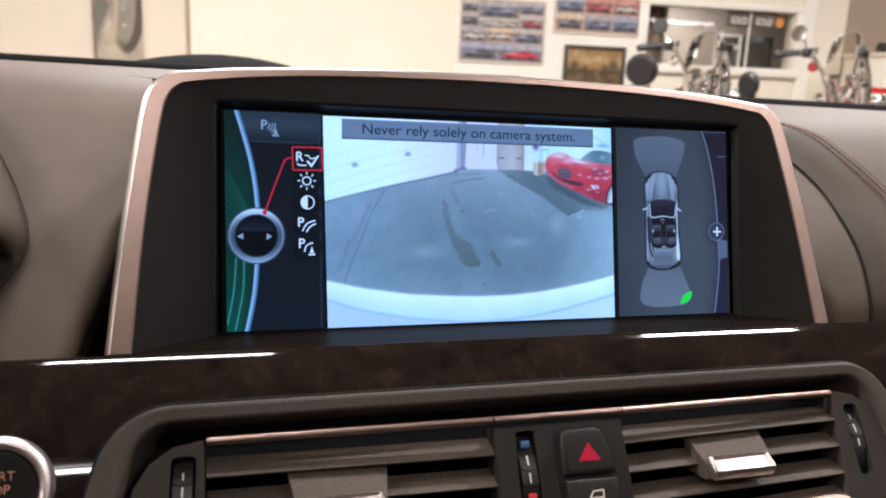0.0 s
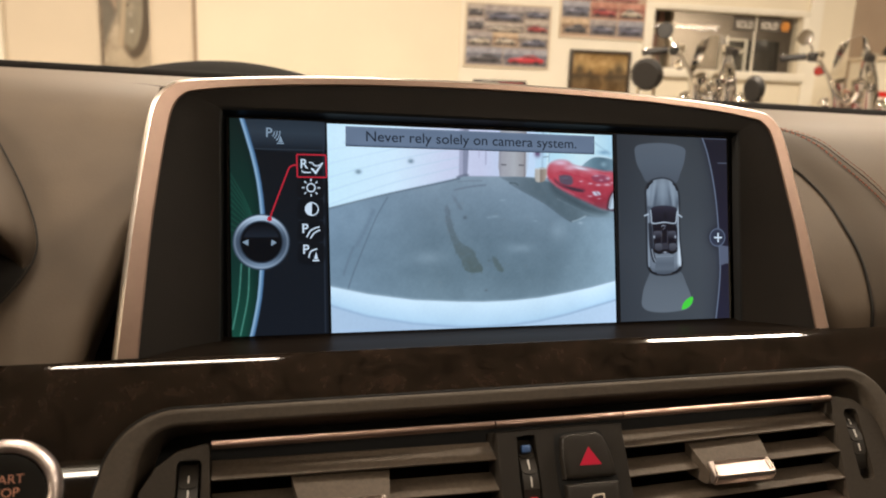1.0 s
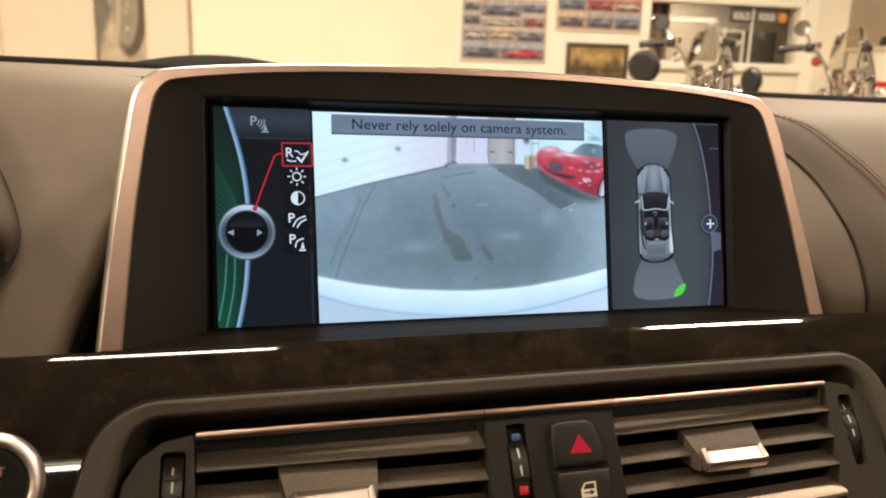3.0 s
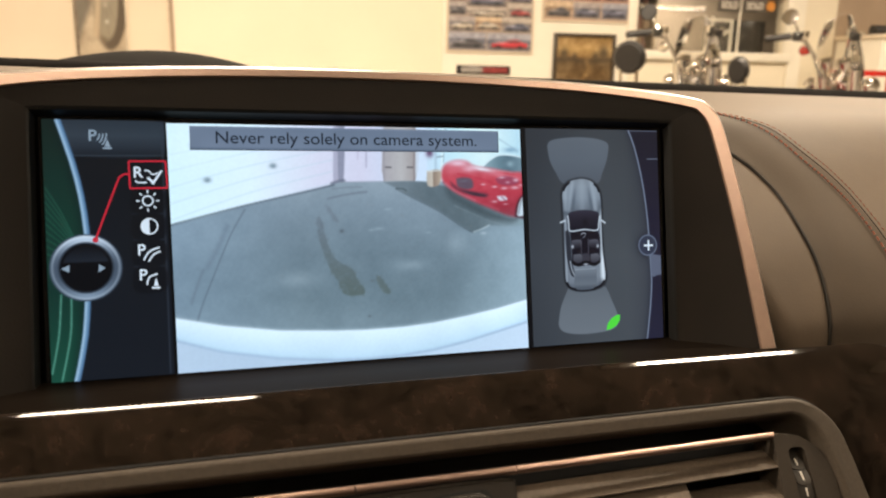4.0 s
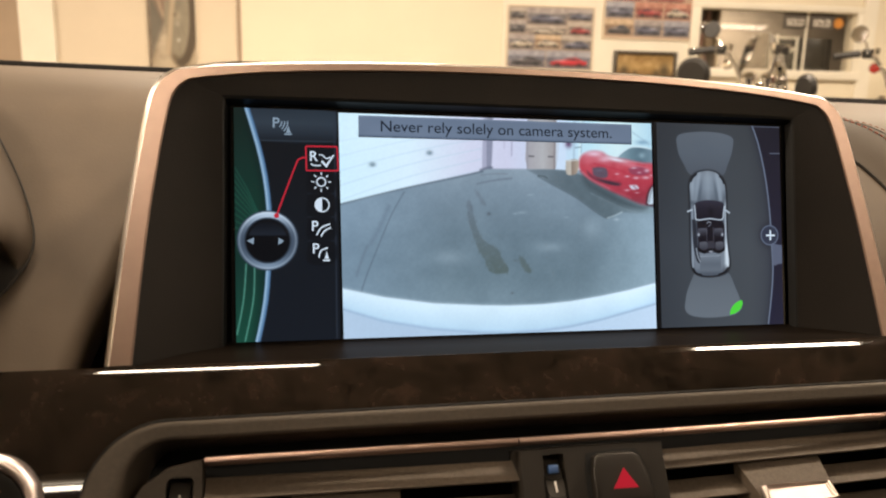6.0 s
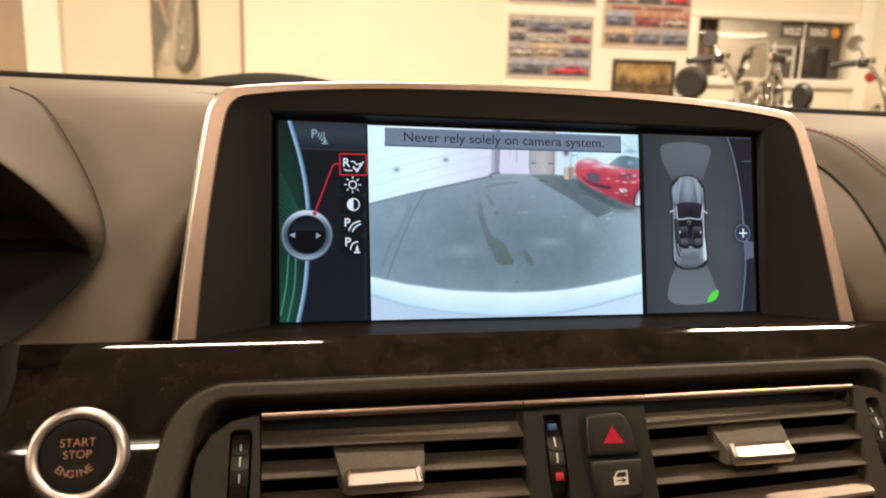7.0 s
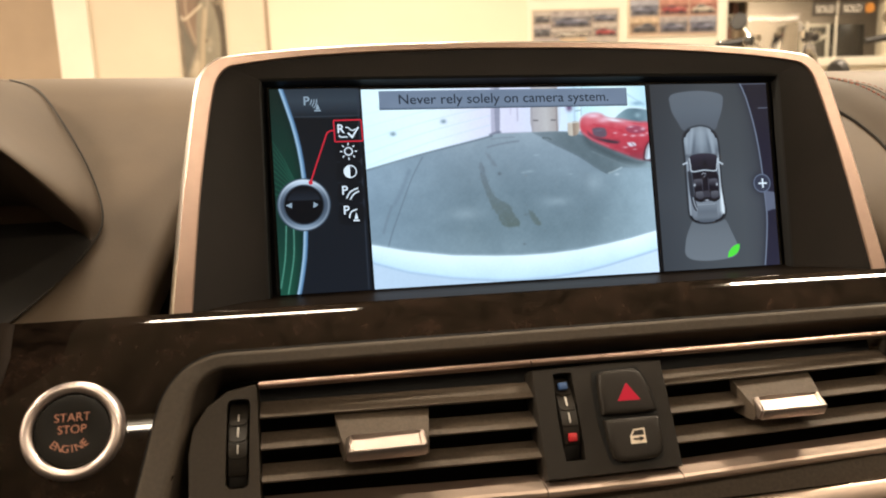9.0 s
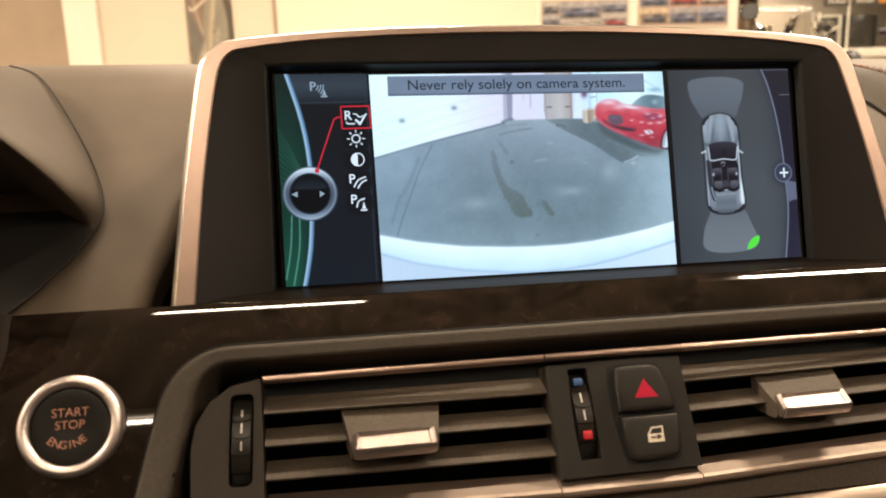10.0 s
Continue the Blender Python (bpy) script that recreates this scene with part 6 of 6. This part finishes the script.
P.fill([(206.6, 53.9), (210.0, 53.9), (210.1, 57.0), (206.8, 57.0)], (66, 64, 72), 0.5, 0.8)
for x in (206.4, 209.8):
    P.line([(x, 47.6), (x, 53.6)], 0.35, (92, 90, 98), 0.4, 0.8)
P.line([(206.6, 45.6), (207.4, 45.0), (208.6, 45.4)], 0.5, (164, 165, 170), 0.4, 0.9)
P.line([(207.4, 47.0), (208.4, 46.2)], 0.4, (138, 139, 146), 0.4, 0.9)
P.line([(202.4, 57.4), (205.1, 58.8), (208.5, 57.5), (212.2, 58.8), (214.9, 57.6)], 1.1, (14, 13, 19), 0.5)
P.blob(208.4, 58.5, 1.2, 0.45, (196, 198, 202), 0.95)
for x, y in ((202.3, 50.8), (214.3, 50.8)):
    P.blob(x, y, 0.55, 0.8, (206, 208, 212), 0.95)
P.line([(200.4, 37.6), (200.8, 41), (201.5, 44.1), (207.9, 43.5), (214.1, 44.0), (215.0, 41), (215.5, 38.0)], 0.55, (204, 208, 212), 0.45)
P.fill([(203.2, 60.4), (212.8, 60.3), (213.4, 63.6), (213.0, 68.0), (207.7, 68.6), (202.9, 68.0), (203.0, 63.6)], P.down(((60, (78, 82, 90)), (61, (116, 121, 128)), (64, (96, 101, 109)), (67, (106, 111, 118)), (68.6, (80, 85, 93)))), 0.5, 0.9)
P.line([(203.3, 60.6), (212.6, 60.4)], 0.45, (172, 176, 181), 0.4, 0.7)
P.line([(199.4, 66.2), (200.8, 68.2), (203.2, 69.0)], 0.9, (18, 18, 24), 0.5)
P.line([(212.4, 69.0), (215.4, 67.8), (216.9, 66.0)], 0.9, (18, 18, 24), 0.5)
P.line([(203.2, 69.4), (207.4, 69.8), (212.4, 69.4)], 0.6, (26, 27, 33), 0.5, 0.9)
for pts in ([(197.0, 40.3), (199.0, 39.6)], [(216.3, 39.7), (218.0, 40.8)]):
    P.line(pts, 0.8, (196, 200, 205), 0.5)
P.fill([(240.2, 54.8), (244, 55.6), (252, 57.0), (252, 63.6), (244, 64.4), (240.6, 64.6)], (98, 102, 118), 0.5, 0.95)
r = np.hypot(P.x - 238.9, P.y - 51.1)
P.mix(np.exp(-np.clip(r - 4.6, 0, 9) / 1.4) * (P.x < 239) * 0.8, (36, 38, 48))
P.mix(np.clip((4.9 - r) / 0.4, 0, 1), (104, 111, 128))
P.mix(np.clip((4.3 - r) / 0.4, 0, 1), (50, 54, 70))
P.c = P.c + (P.cloud(18, 41) * 2)[..., None]
screen_sheet(P, "sensor_pane", 2)
graphic("plus_bar", ribbon([(236.7, 51.2), (241.3, 51.2)], 0.85, 2), ICON, 9)
graphic("plus_bar", ribbon([(239.0, 48.8), (239.0, 53.5)], 0.85, 2), ICON, 9)
graphic("pane_gap", flat(((179.1, 0.8), (181.0, 0.8), (182.4, 92.3), (180.6, 92.3))), lit("ui_black_b", G(12, 13, 17)), 30)
graphic("green_mark", smooth_poly(((217.4, 87.3), (218.3, 84.4), (220.6, 82.0), (223.8, 80.9), (223.9, 83.2), (222.4, 85.4), (219.9, 86.8))), lit("sensor_green", G(86, 218, 62)), 6)

# ---- centre air vents ----
vents = thing("air_vent_panel", "dark plastic centre air vent panel with metal strips", "air vent", m=VENT)


def local_box(*a, **k):
    return box(bmesh.new(), *[v / 1000 for v in a], **k)


def round_path(x0, x1, top, low, rx, ry, n=14):
    """Inverted U with rounded upper corners whose legs splay outwards, in millimetres."""
    pts = [(x0, low), (x0, (low + top - ry) / 2), (x0, top - ry)]
    pts += [(x0 + rx - rx * math.cos(math.pi / 2 * k / n), top - ry + ry * math.sin(math.pi / 2 * k / n)) for k in range(1, n + 1)]
    pts += [(x0 + rx + (x1 - x0 - 2 * rx) * k / 12, top) for k in range(1, 12)]
    pts += [(x1 - rx + rx * math.sin(math.pi / 2 * k / n), top - ry + ry * math.cos(math.pi / 2 * k / n)) for k in range(n + 1)]
    pts += [(x1, (low + top - ry) / 2), (x1, low)]
    mid = (x0 + x1) / 2
    return [(x + math.copysign(0.24 * max(0.0, -9 - b), x - mid) * min(1, abs(x - mid) / 150), b) for x, b in pts]


def ring_sheet(profile, x0, x1, top, low, r):
    """Sweeps (inset, height) pairs round the opening; the legs are broader than the top."""
    bm = bmesh.new()
    cols = []
    for inset, h in profile:
        side = inset * 1.75 if inset > 0 else inset
        cols.append([Vector((x / 1000, b / 1000, h / 1000)) for x, b in round_path(x0 + side, x1 - side, top - inset, low, max(3, r - side), max(3, r - inset))])
    grid(bm, cols)
    return bm


part("surround", ring_sheet([(-0.3, -12), (-0.25, 0.9), (0.0, 1.5), (0.5, 1.95), (1.2, 2.1), (4.5, 1.7), (5.2, 1.2), (5.7, 0.2), (6.3, -2.4), (7.4, -8), (8.4, -22)], -165.0, 168.0, 11.6, -62, 25), PLASTIC, vents, "satin grey plastic surround", angle=16)
# black strip swept round the surround, dark as the shade in its gap
part("gap_strip", ring_sheet([(-1.2, -14), (-1.15, -0.3), (-0.8, 0.35), (-0.2, 0.2), (0.1, -4)], -165.0, 168.0, 11.6, -62, 25), VOID, vents, "thin black strip for the shade in the gap round the surround")
part("backing", local_box(-162, 165, -64, 3, -30, -24), VOID, vents)
for sx0, sx1, nm in ((-129.2, -26.5, 0), (-26.1, 27.7, 1), (28.1, 134.8, 2)):
    bm = bmesh.new()
    lift = {0: (0.0, 4.6), 1: (4.8, 4.8), 2: (4.6, 0.0)}[nm]
    rows = []
    for k in range(13):
        u = k / 12
        x = sx0 + (sx1 - sx0) * u
        c = lift[0] + (lift[1] - lift[0]) * u
        rows.append([Vector((x / 1000, (-1.1 + 1.45 * math.cos(a)) / 1000 - c * 0.0001, (c + 1.45 * math.sin(a)) / 1000)) for a in [2 * math.pi * j / 12 for j in range(12)]])
    vs = grid(bm, rows, close_u=True)
    bm.faces.new(vs[0])
    bm.faces.new(vs[-1])
    part("upper_strip", bm, STRIP_METAL, vents, "thin satin metal strip")
    bm = bmesh.new()
    rows = []
    for k in range(13):
        u = k / 12
        x = sx0 + (sx1 - sx0) * u
        c = lift[0] + (lift[1] - lift[0]) * u
        rows.append([Vector((x / 1000, (-46.6 + dy) / 1000 - c * 0.0006, (c + dc) / 1000)) for dy, dc in ((6.2, -7.0), (5.6, -6.0), (1.3, 0.4), (0.9, 1.3), (-0.2, 1.8), (-1.4, 1.5), (-2.2, 0.4), (-2.5, -1.0), (-2.4, -10))])
    vs = grid(bm, rows, close_u=True)
    bm.faces.new(vs[0])
    bm.faces.new(vs[-1])
    part("lower_strip", bm, PALE_METAL, vents, "thin satin metal strip")


def louvre(x0, x1, b, c0, c1):
    bm = bmesh.new()
    rows = []
    for k in range(9):
        u = k / 8
        x = x0 + (x1 - x0) * u
        c = c0 + (c1 - c0) * u
        dip = -0.45 * c
        rows.append([Vector((x / 1000, (b + dy + dip) / 1000, (c + dc) / 1000)) for dy, dc in ((4.4, -7.6), (3.9, -6.6), (-1.5, -0.3), (-2.0, -0.1), (-2.4, -0.5), (-2.5, -1.2), (-1.4, -18), (3.4, -18))])
    vs = grid(bm, rows, close_u=True)
    bm.faces.new(vs[0])
    bm.faces.new(vs[-1])
    return bm


for b in (-10.8, -22.0, -33.4):
    part("louvre", louvre(-129.3, -25.6, b, 0.0, 3.2), LOUVRE, vents, angle=50)
    part("louvre", louvre(27.6, 136.2, b, 3.2, 0.0), LOUVRE, vents, angle=50)
part("filler_panel", local_box(-128, 135, -61.5, -49.5, -6, -1.5, bevel=0.001), LOUVRE, vents)
bm = bmesh.new()
grid(bm, [[Vector((x / 1000, (b + 0.055 * (x + 130) * 0.2 - 3.2) / 1000, c / 1000)) for b, c in ((-58.4, -6), (-58.8, -0.4), (-59.6, 0.6), (-61.5, 1.2), (-66, 1.2), (-68, 0.2), (-68.5, -6))] for x in [-130 + 267 * k / 20 for k in range(21)]])
part("bottom_strip", bm, PALE_METAL, vents, "broad satin metal strip along the foot")


def tab(x, c):
    """A louvre tab with a metal grip, centred on x."""
    bm = bmesh.new()
    rows = [[Vector(((x + s * w) / 1000, b / 1000, (c + h) / 1000)) for s in (-1, 1)] for w, b, h in ((17.9, -13.2, -6.5), (17.7, -14.2, -5.4), (15.6, -25.5, 3.2), (15.4, -26.5, 3.4), (15.4, -30.4, 2.6), (15.6, -31.2, 1.0), (16.5, -27, -10))]
    vs = grid(bm, rows)
    for s in (0, 1):
        bm.faces.new([r[s] for r in vs])
    t = part("louvre_tab", bm, LOUVRE, vents, "dark plastic vane tab", angle=25)
    m = Matrix.Translation((x / 1000, -0.0268, (c + 3.6) / 1000)) @ Matrix.Rotation(radians(-36), 4, "X")
    bm = bmesh.new()
    # grip with a raised rim round a shallow inset
    W, Hh = 14.6, 4.3
    rows = []
    for w, h, z in ((W, Hh, -2.6), (W, Hh, 0.2), (W - 0.1, Hh - 0.2, 1.1), (W - 0.4, Hh - 0.6, 1.8), (W - 0.9, Hh - 1.0, 2.15), (W - 1.4, Hh - 1.4, 2.1), (W - 1.9, Hh - 1.8, 1.3)):
        rows.append([m @ Vector((sx * w / 1000, sy * h / 1000 + 0.0002, z / 1000)) for sx, sy in ((-1, -1), (1, -1), (1, 1), (-1, 1))])
    vs = grid(bm, rows, close_u=True)
    bm.faces.new(vs[-1])
    bmesh.ops.bevel(bm, geom=[e for e in bm.edges if abs((e.verts[0].co - e.verts[1].co).z) > 0.0002 and e.calc_length() < 0.006], offset=0.0007, segments=2, affect="EDGES")
    part("metal_grip", bm, GRIP_METAL, t, "bright satin metal grip", angle=40)
    return t


tab(-84.4, 4.0)
tab(77.4, 4.0)


def roller(x, top, low, half, h, lean, lips, ticks):
    """A thumbwheel sunk in a slot: a curved black face, overlapping tongues whose lower lips are rounded, white ticks down the middle."""
    mid, big = (top + low) / 2, 27.0

    def at(u, b, lift):
        return Vector(((x + lean * (b - top) + u) / 1000, b / 1000, (h + math.sqrt(big ** 2 - (b - mid) ** 2) - big + lift) / 1000))

    bm = bmesh.new()
    grid(bm, [[at(u, low + (top - low) * k / 24, d) for u, d in ((-half, -6), (-half, -0.5), (0.4 - half, 0), (half - 0.4, 0), (half, -0.5), (half, -6))] for k in range(25)])
    wheel = part("thumbwheel", bm, RUBBER, vents, "black thumbwheel with white ticks")
    start = top - 1.2
    for lip, sag in lips:
        bm = bmesh.new()
        rows = []
        for v in [k / 8 for k in range(9)]:
            rows.append([at(half * 0.94 * u, start + (lip - sag * math.sqrt(max(0, 1 - u * u)) - start) * v, 0.1 + 0.75 * v) for u in [j / 8 for j in range(-8, 9)]])
        rows.append([p + Vector((0, -0.00022, -0.0003)) for p in rows[-1]])
        rows.append([p + Vector((0, 0.0, -0.0012)) for p in rows[-1]])
        grid(bm, rows)
        part("tongue", bm, SCALE, wheel, angle=45)
        start = lip + 0.6
    for b0, b1 in ticks:
        bm = bmesh.new()
        grid(bm, [[at(u, b0 + (b1 - b0) * k / 4, 0.9 if 0 < u_i < 3 else 0.3) for u_i, u in enumerate((-0.3, -0.26, 0.26, 0.3))] for k in range(5)])
        part("white_tick", bm, WHITE_MARK, wheel)
    return wheel


def slot_plate(outline, slot, c, name, label, mat=PANEL):
    """A plate with a slot cut through it: a ring of faces between the two outlines, both in millimetres."""
    bm = bmesh.new()
    n = len(outline)
    rows = [[Vector((x / 1000, b / 1000, (c - 12) / 1000)) for x, b in outline], [Vector((x / 1000, b / 1000, (c - 0.6) / 1000)) for x, b in outline],
            [Vector((x * 0.985 / 1000 + sum(p[0] for p in outline) / n * 0.015 / 1000, b * 0.985 / 1000 + sum(p[1] for p in outline) / n * 0.015 / 1000, c / 1000)) for x, b in outline],
            [Vector((x / 1000, b / 1000, c / 1000)) for x, b in slot], [Vector((x / 1000, b / 1000, (c - 12) / 1000)) for x, b in slot]]
    grid(bm, rows, close_u=True)
    return part(name, bm, mat, vents, label)


def rounded(x0, x1, b0, b1, r, n=4):
    pts = []
    for cx, cy, a in ((x0 + r, b0 + r, 180), (x1 - r, b0 + r, 270), (x1 - r, b1 - r, 0), (x0 + r, b1 - r, 90)):
        pts += [(cx + r * math.cos(radians(a + 90 * k / n)), cy + r * math.sin(radians(a + 90 * k / n))) for k in range(n + 1)]
    return pts


def cut_corner(x0, x1, b0, b1, r_left, r_right):
    """Outline with the same count as rounded(), each upper corner with a radius of its own."""
    pts = []
    for cx, cy, a, r in ((x0 + 1, b0 + 1, 180, 1), (x1 - 1, b0 + 1, 270, 1), (x1 - r_right, b1 - r_right, 0, r_right), (x0 + r_left, b1 - r_left, 90, r_left)):
        pts += [(cx + r * math.cos(radians(a + 22.5 * k)), cy + r * math.sin(radians(a + 22.5 * k))) for k in range(5)]
    return pts


def leaning(pts, k):
    return [(x + k * (b + 6), b) for x, b in pts]


slot_plate(cut_corner(-154.4, -129.8, -62, -0.5, 23, 1), leaning(rounded(-140.7, -132.4, -36.8, -5.4, 2.2), 0.045), 0.0, "end_panel", "grey plastic end panel with a slot", END_PANEL)
slot_plate(cut_corner(135.2, 161.0, -62, -0.6, 1, 22), leaning(rounded(140.6, 148.2, -37.0, -6.4, 2.2), -0.10), 0.0, "end_panel", "grey plastic end panel with a slot", END_PANEL)
SCALE = material("satin_wheel_rubber", (0.024, 0.020, 0.016), 0.38, spec=0.4, vary=0.15)
for x, lean in ((-136.6, 0.045), (144.4, -0.10)):
    roller(x, -6.0, -36.2, 3.4, -0.9, lean, ((-13.2, 1.6), (-19.0, 1.6), (-25.2, 1.2), (-32.2, 0.15)), ((-10.8, -13.2), (-15.4, -18.9), (-21.6, -24.8)))

# switch panel between the vents
CB = -4.2
panel_outline = [(-25.6, CB - 41.4), (29.0, CB - 41.4), (28.6, CB - 30), (28.0, CB - 18), (27.0, CB - 0.4), (10, CB + 0.0), (-5, CB + 0.0), (-26.3, CB - 0.4), (-26.2, CB - 18), (-25.9, CB - 30)]
bm = bmesh.new()
slot = [(-17.4, CB - 35.2), (-9.6, CB - 35.2), (-9.5, CB - 30), (-10.0, CB - 18), (-10.6, CB - 2.4), (-13, CB - 2.1), (-15, CB - 2.1), (-18.2, CB - 2.4), (-18.4, CB - 18), (-17.9, CB - 30)]
slot_plate(panel_outline, slot, 5.4, "switch_panel", "dark grey switch panel")
wc = roller(-14.5, CB - 2.6, CB - 34.8, 3.4, 4.8, -0.04, ((CB - 9.2, 1.4), (CB - 14.8, 1.7), (CB - 21.8, 0.4), (CB - 29.0, 0.2)), ((CB - 11.2, CB - 14.8), (CB - 17.4, CB - 21.2)))
part("blue_dot", local_box(-16.2, -12.7, CB - 8.6, CB - 5.8, 3.0, 5.35, bevel=0.0004), BLUE_MARK, wc)
part("red_dot", local_box(-15.0, -11.7, CB - 28.2, CB - 25.0, 3.0, 5.45, bevel=0.0004), RED_MARK, wc)


def key(pts, c, name, label):
    """A soft-edged push key from its outline in millimetres."""
    bm = bmesh.new()
    cx, cy = sum(p[0] for p in pts) / len(pts), sum(p[1] for p in pts) / len(pts)
    rows = []
    for k, h in ((1.0, -3), (1.0, 1.5), (0.992, 2.1), (0.97, 2.5), (0.92, 2.75), (0.75, 2.9), (0.4, 3.0)):
        rows.append([Vector(((cx + (x - cx) * k) / 1000, (cy + (b - cy) * k) / 1000, (c + h) / 1000)) for x, b in pts])
    vs = grid(bm, rows, close_u=True)
    bm.faces.new(vs[-1])
    return part(name, bm, KEY_BLACK, vents, label)


def smooth_outline(pts, n=40):
    ring = [(x, y, 0) for x, y in pts]
    out = []
    for i in range(n):
        p = curve_at(ring + ring[:1], i / n)
        out.append((p.x, p.y))
    return out


HZ = [(-1.2, CB - 19.6), (-1.4, CB - 10), (-0.6, CB - 4.2), (1.4, CB - 3.2), (8, CB - 2.9), (14.0, CB - 3.0), (16.6, CB - 4.6), (19.4, CB - 11), (21.0, CB - 19.6), (16, CB - 20.0), (6, CB - 20.0)]
LK = [(-1.0, CB - 21.6), (6, CB - 21.5), (16, CB - 21.6), (21.2, CB - 21.7), (21.4, CB - 28), (20.6, CB - 35.0), (18.0, CB - 37.0), (10, CB - 37.5), (3.2, CB - 37.4), (1.0, CB - 36.0), (-0.5, CB - 29)]
gap_outline = [(-2.6, CB - 3.0), (2.0, CB - 2.2), (14.8, CB - 2.1), (17.4, CB - 3.6), (20.4, CB - 10), (22.2, CB - 20), (22.2, CB - 28), (21.4, CB - 36.4), (17, CB - 38.3), (3.0, CB - 38.3), (0.0, CB - 37.0), (-1.6, CB - 30), (-3.0, CB - 20), (-3.2, CB - 10)]
# flat black plate laid round the keys in place of a recess's shade
bm = bmesh.new()
f = bm.faces.new([bm.verts.new((x / 1000, b / 1000, 0.00565)) for x, b in smooth_outline(gap_outline)])
part("key_gap_plate", thicken(bm, 0.0002), VOID, vents, smooth=False)
hz = key(HZ, 5.6, "hazard_switch", "black hazard switch with a red triangle")
bm = bmesh.new()
f = bm.faces.new([bm.verts.new((x / 1000, b / 1000, 0.00866)) for x, b in ((9.7, CB - 8.2), (5.3, CB - 14.9), (14.6, CB - 15.1))])
part("red_triangle", thicken(bm, 0.0003), glow_material("hazard_red", (0.62, 0.01, 0.03), 0.75), hz, "red warning triangle", smooth=False)
lk = key(LK, 5.6, "door_lock_switch", "black central locking switch with a door symbol")
SYMBOL = material("door_symbol", (0.80, 0.70, 0.58), 0.5, vary=0.05)


def stroke(pts, w, c):
    bm = bmesh.new()
    for p, q in zip(pts, pts[1:]):
        d = Vector((q[0] - p[0], q[1] - p[1], 0))
        s = Vector((-d.y, d.x, 0)).normalized() * w / 2
        e = d.normalized() * w * 0.4
        a, b = Vector((p[0], p[1], 0)) - e, Vector((q[0], q[1], 0)) + e
        bm.faces.new([bm.verts.new(Vector((v.x, v.y, c)) / 1000) for v in (a - s, b - s, b + s, a + s)])
    return thicken(bm, 0.0002)


DC = CB - 28.6
part("door_symbol", stroke([(8.2, DC - 2.4), (8.2, DC + 0.1), (9.8, DC + 2.4), (13.9, DC + 2.6), (13.9, DC - 2.4), (8.2, DC - 2.4)], 0.55, 8.68), SYMBOL, lk, smooth=False)
bm = bmesh.new()
bm.faces.new([bm.verts.new(Vector(p) / 1000) for p in ((8.2, DC - 2.4, 8.70), (13.9, DC - 2.4, 8.70), (13.9, DC + 0.3, 8.70), (8.2, DC + 0.3, 8.70))])
part("door_symbol", thicken(bm, 0.0002), SYMBOL, lk, smooth=False)
part("key_mark", stroke([(9.2, DC - 0.9), (12.9, DC - 0.9)], 0.5, 8.95), KEY_BLACK, lk, smooth=False)
part("key_mark", stroke([(11.6, DC - 0.3), (12.9, DC - 0.9), (11.8, DC - 1.5)], 0.5, 8.96), KEY_BLACK, lk, smooth=False)

# ---- start button ----
CAP_BLACK = material("start_cap_black", (0.008, 0.007, 0.006), 0.30, spec=0.45, vary=0.1)
start = thing("start_button", "round black engine start button in a bright metal ring", "button", m=VENT @ Matrix.Translation((-0.193, -0.0115, 0.0)))
part("metal_ring", lathe(bmesh.new(), [(0.0129, -0.004), (0.0130, 0.0013), (0.0135, 0.0021), (0.0146, 0.0028), (0.0158, 0.0026), (0.0167, 0.0016), (0.0171, 0.0003), (0.0171, -0.009)], 72), CHROME, start, "bright brushed metal ring", angle=60)
cap = part("cap", lathe(bmesh.new(), [(0.0001, -0.003), (0.0128, -0.003), (0.0128, 0.0004), (0.0123, 0.0011), (0.0098, 0.0012), (0.005, 0.0009), (0.0001, 0.0008)][1:], 60), CAP_BLACK, start)
for body, b, s in (("START", 0.0044, 0.0041), ("STOP", 0.0003, 0.0040)):
    me = text_mesh(body, s, bold=-0.002)
    for v in me.vertices:
        v.co = Vector((v.co.x, v.co.y + b, 0.0014))
    me.materials.append(AMBER_TEXT)
    ob = new("lettering", me)
    ob.parent = cap
for k, ch in enumerate("ENGINE"):
    me = text_mesh(ch, 0.0037)
    a = radians(-90 + (k - 2.5) * 15)
    rot = Matrix.Rotation(a + math.pi / 2, 4, "Z")
    for v in me.vertices:
        v.co = rot @ Vector((v.co.x, v.co.y, 0)) + Vector((0.0085 * math.cos(a) - 0.0008, 0.0085 * math.sin(a) + 0.0022, 0.0014))
    me.materials.append(AMBER_TEXT)
    ob = new("lettering", me)
    ob.parent = cap
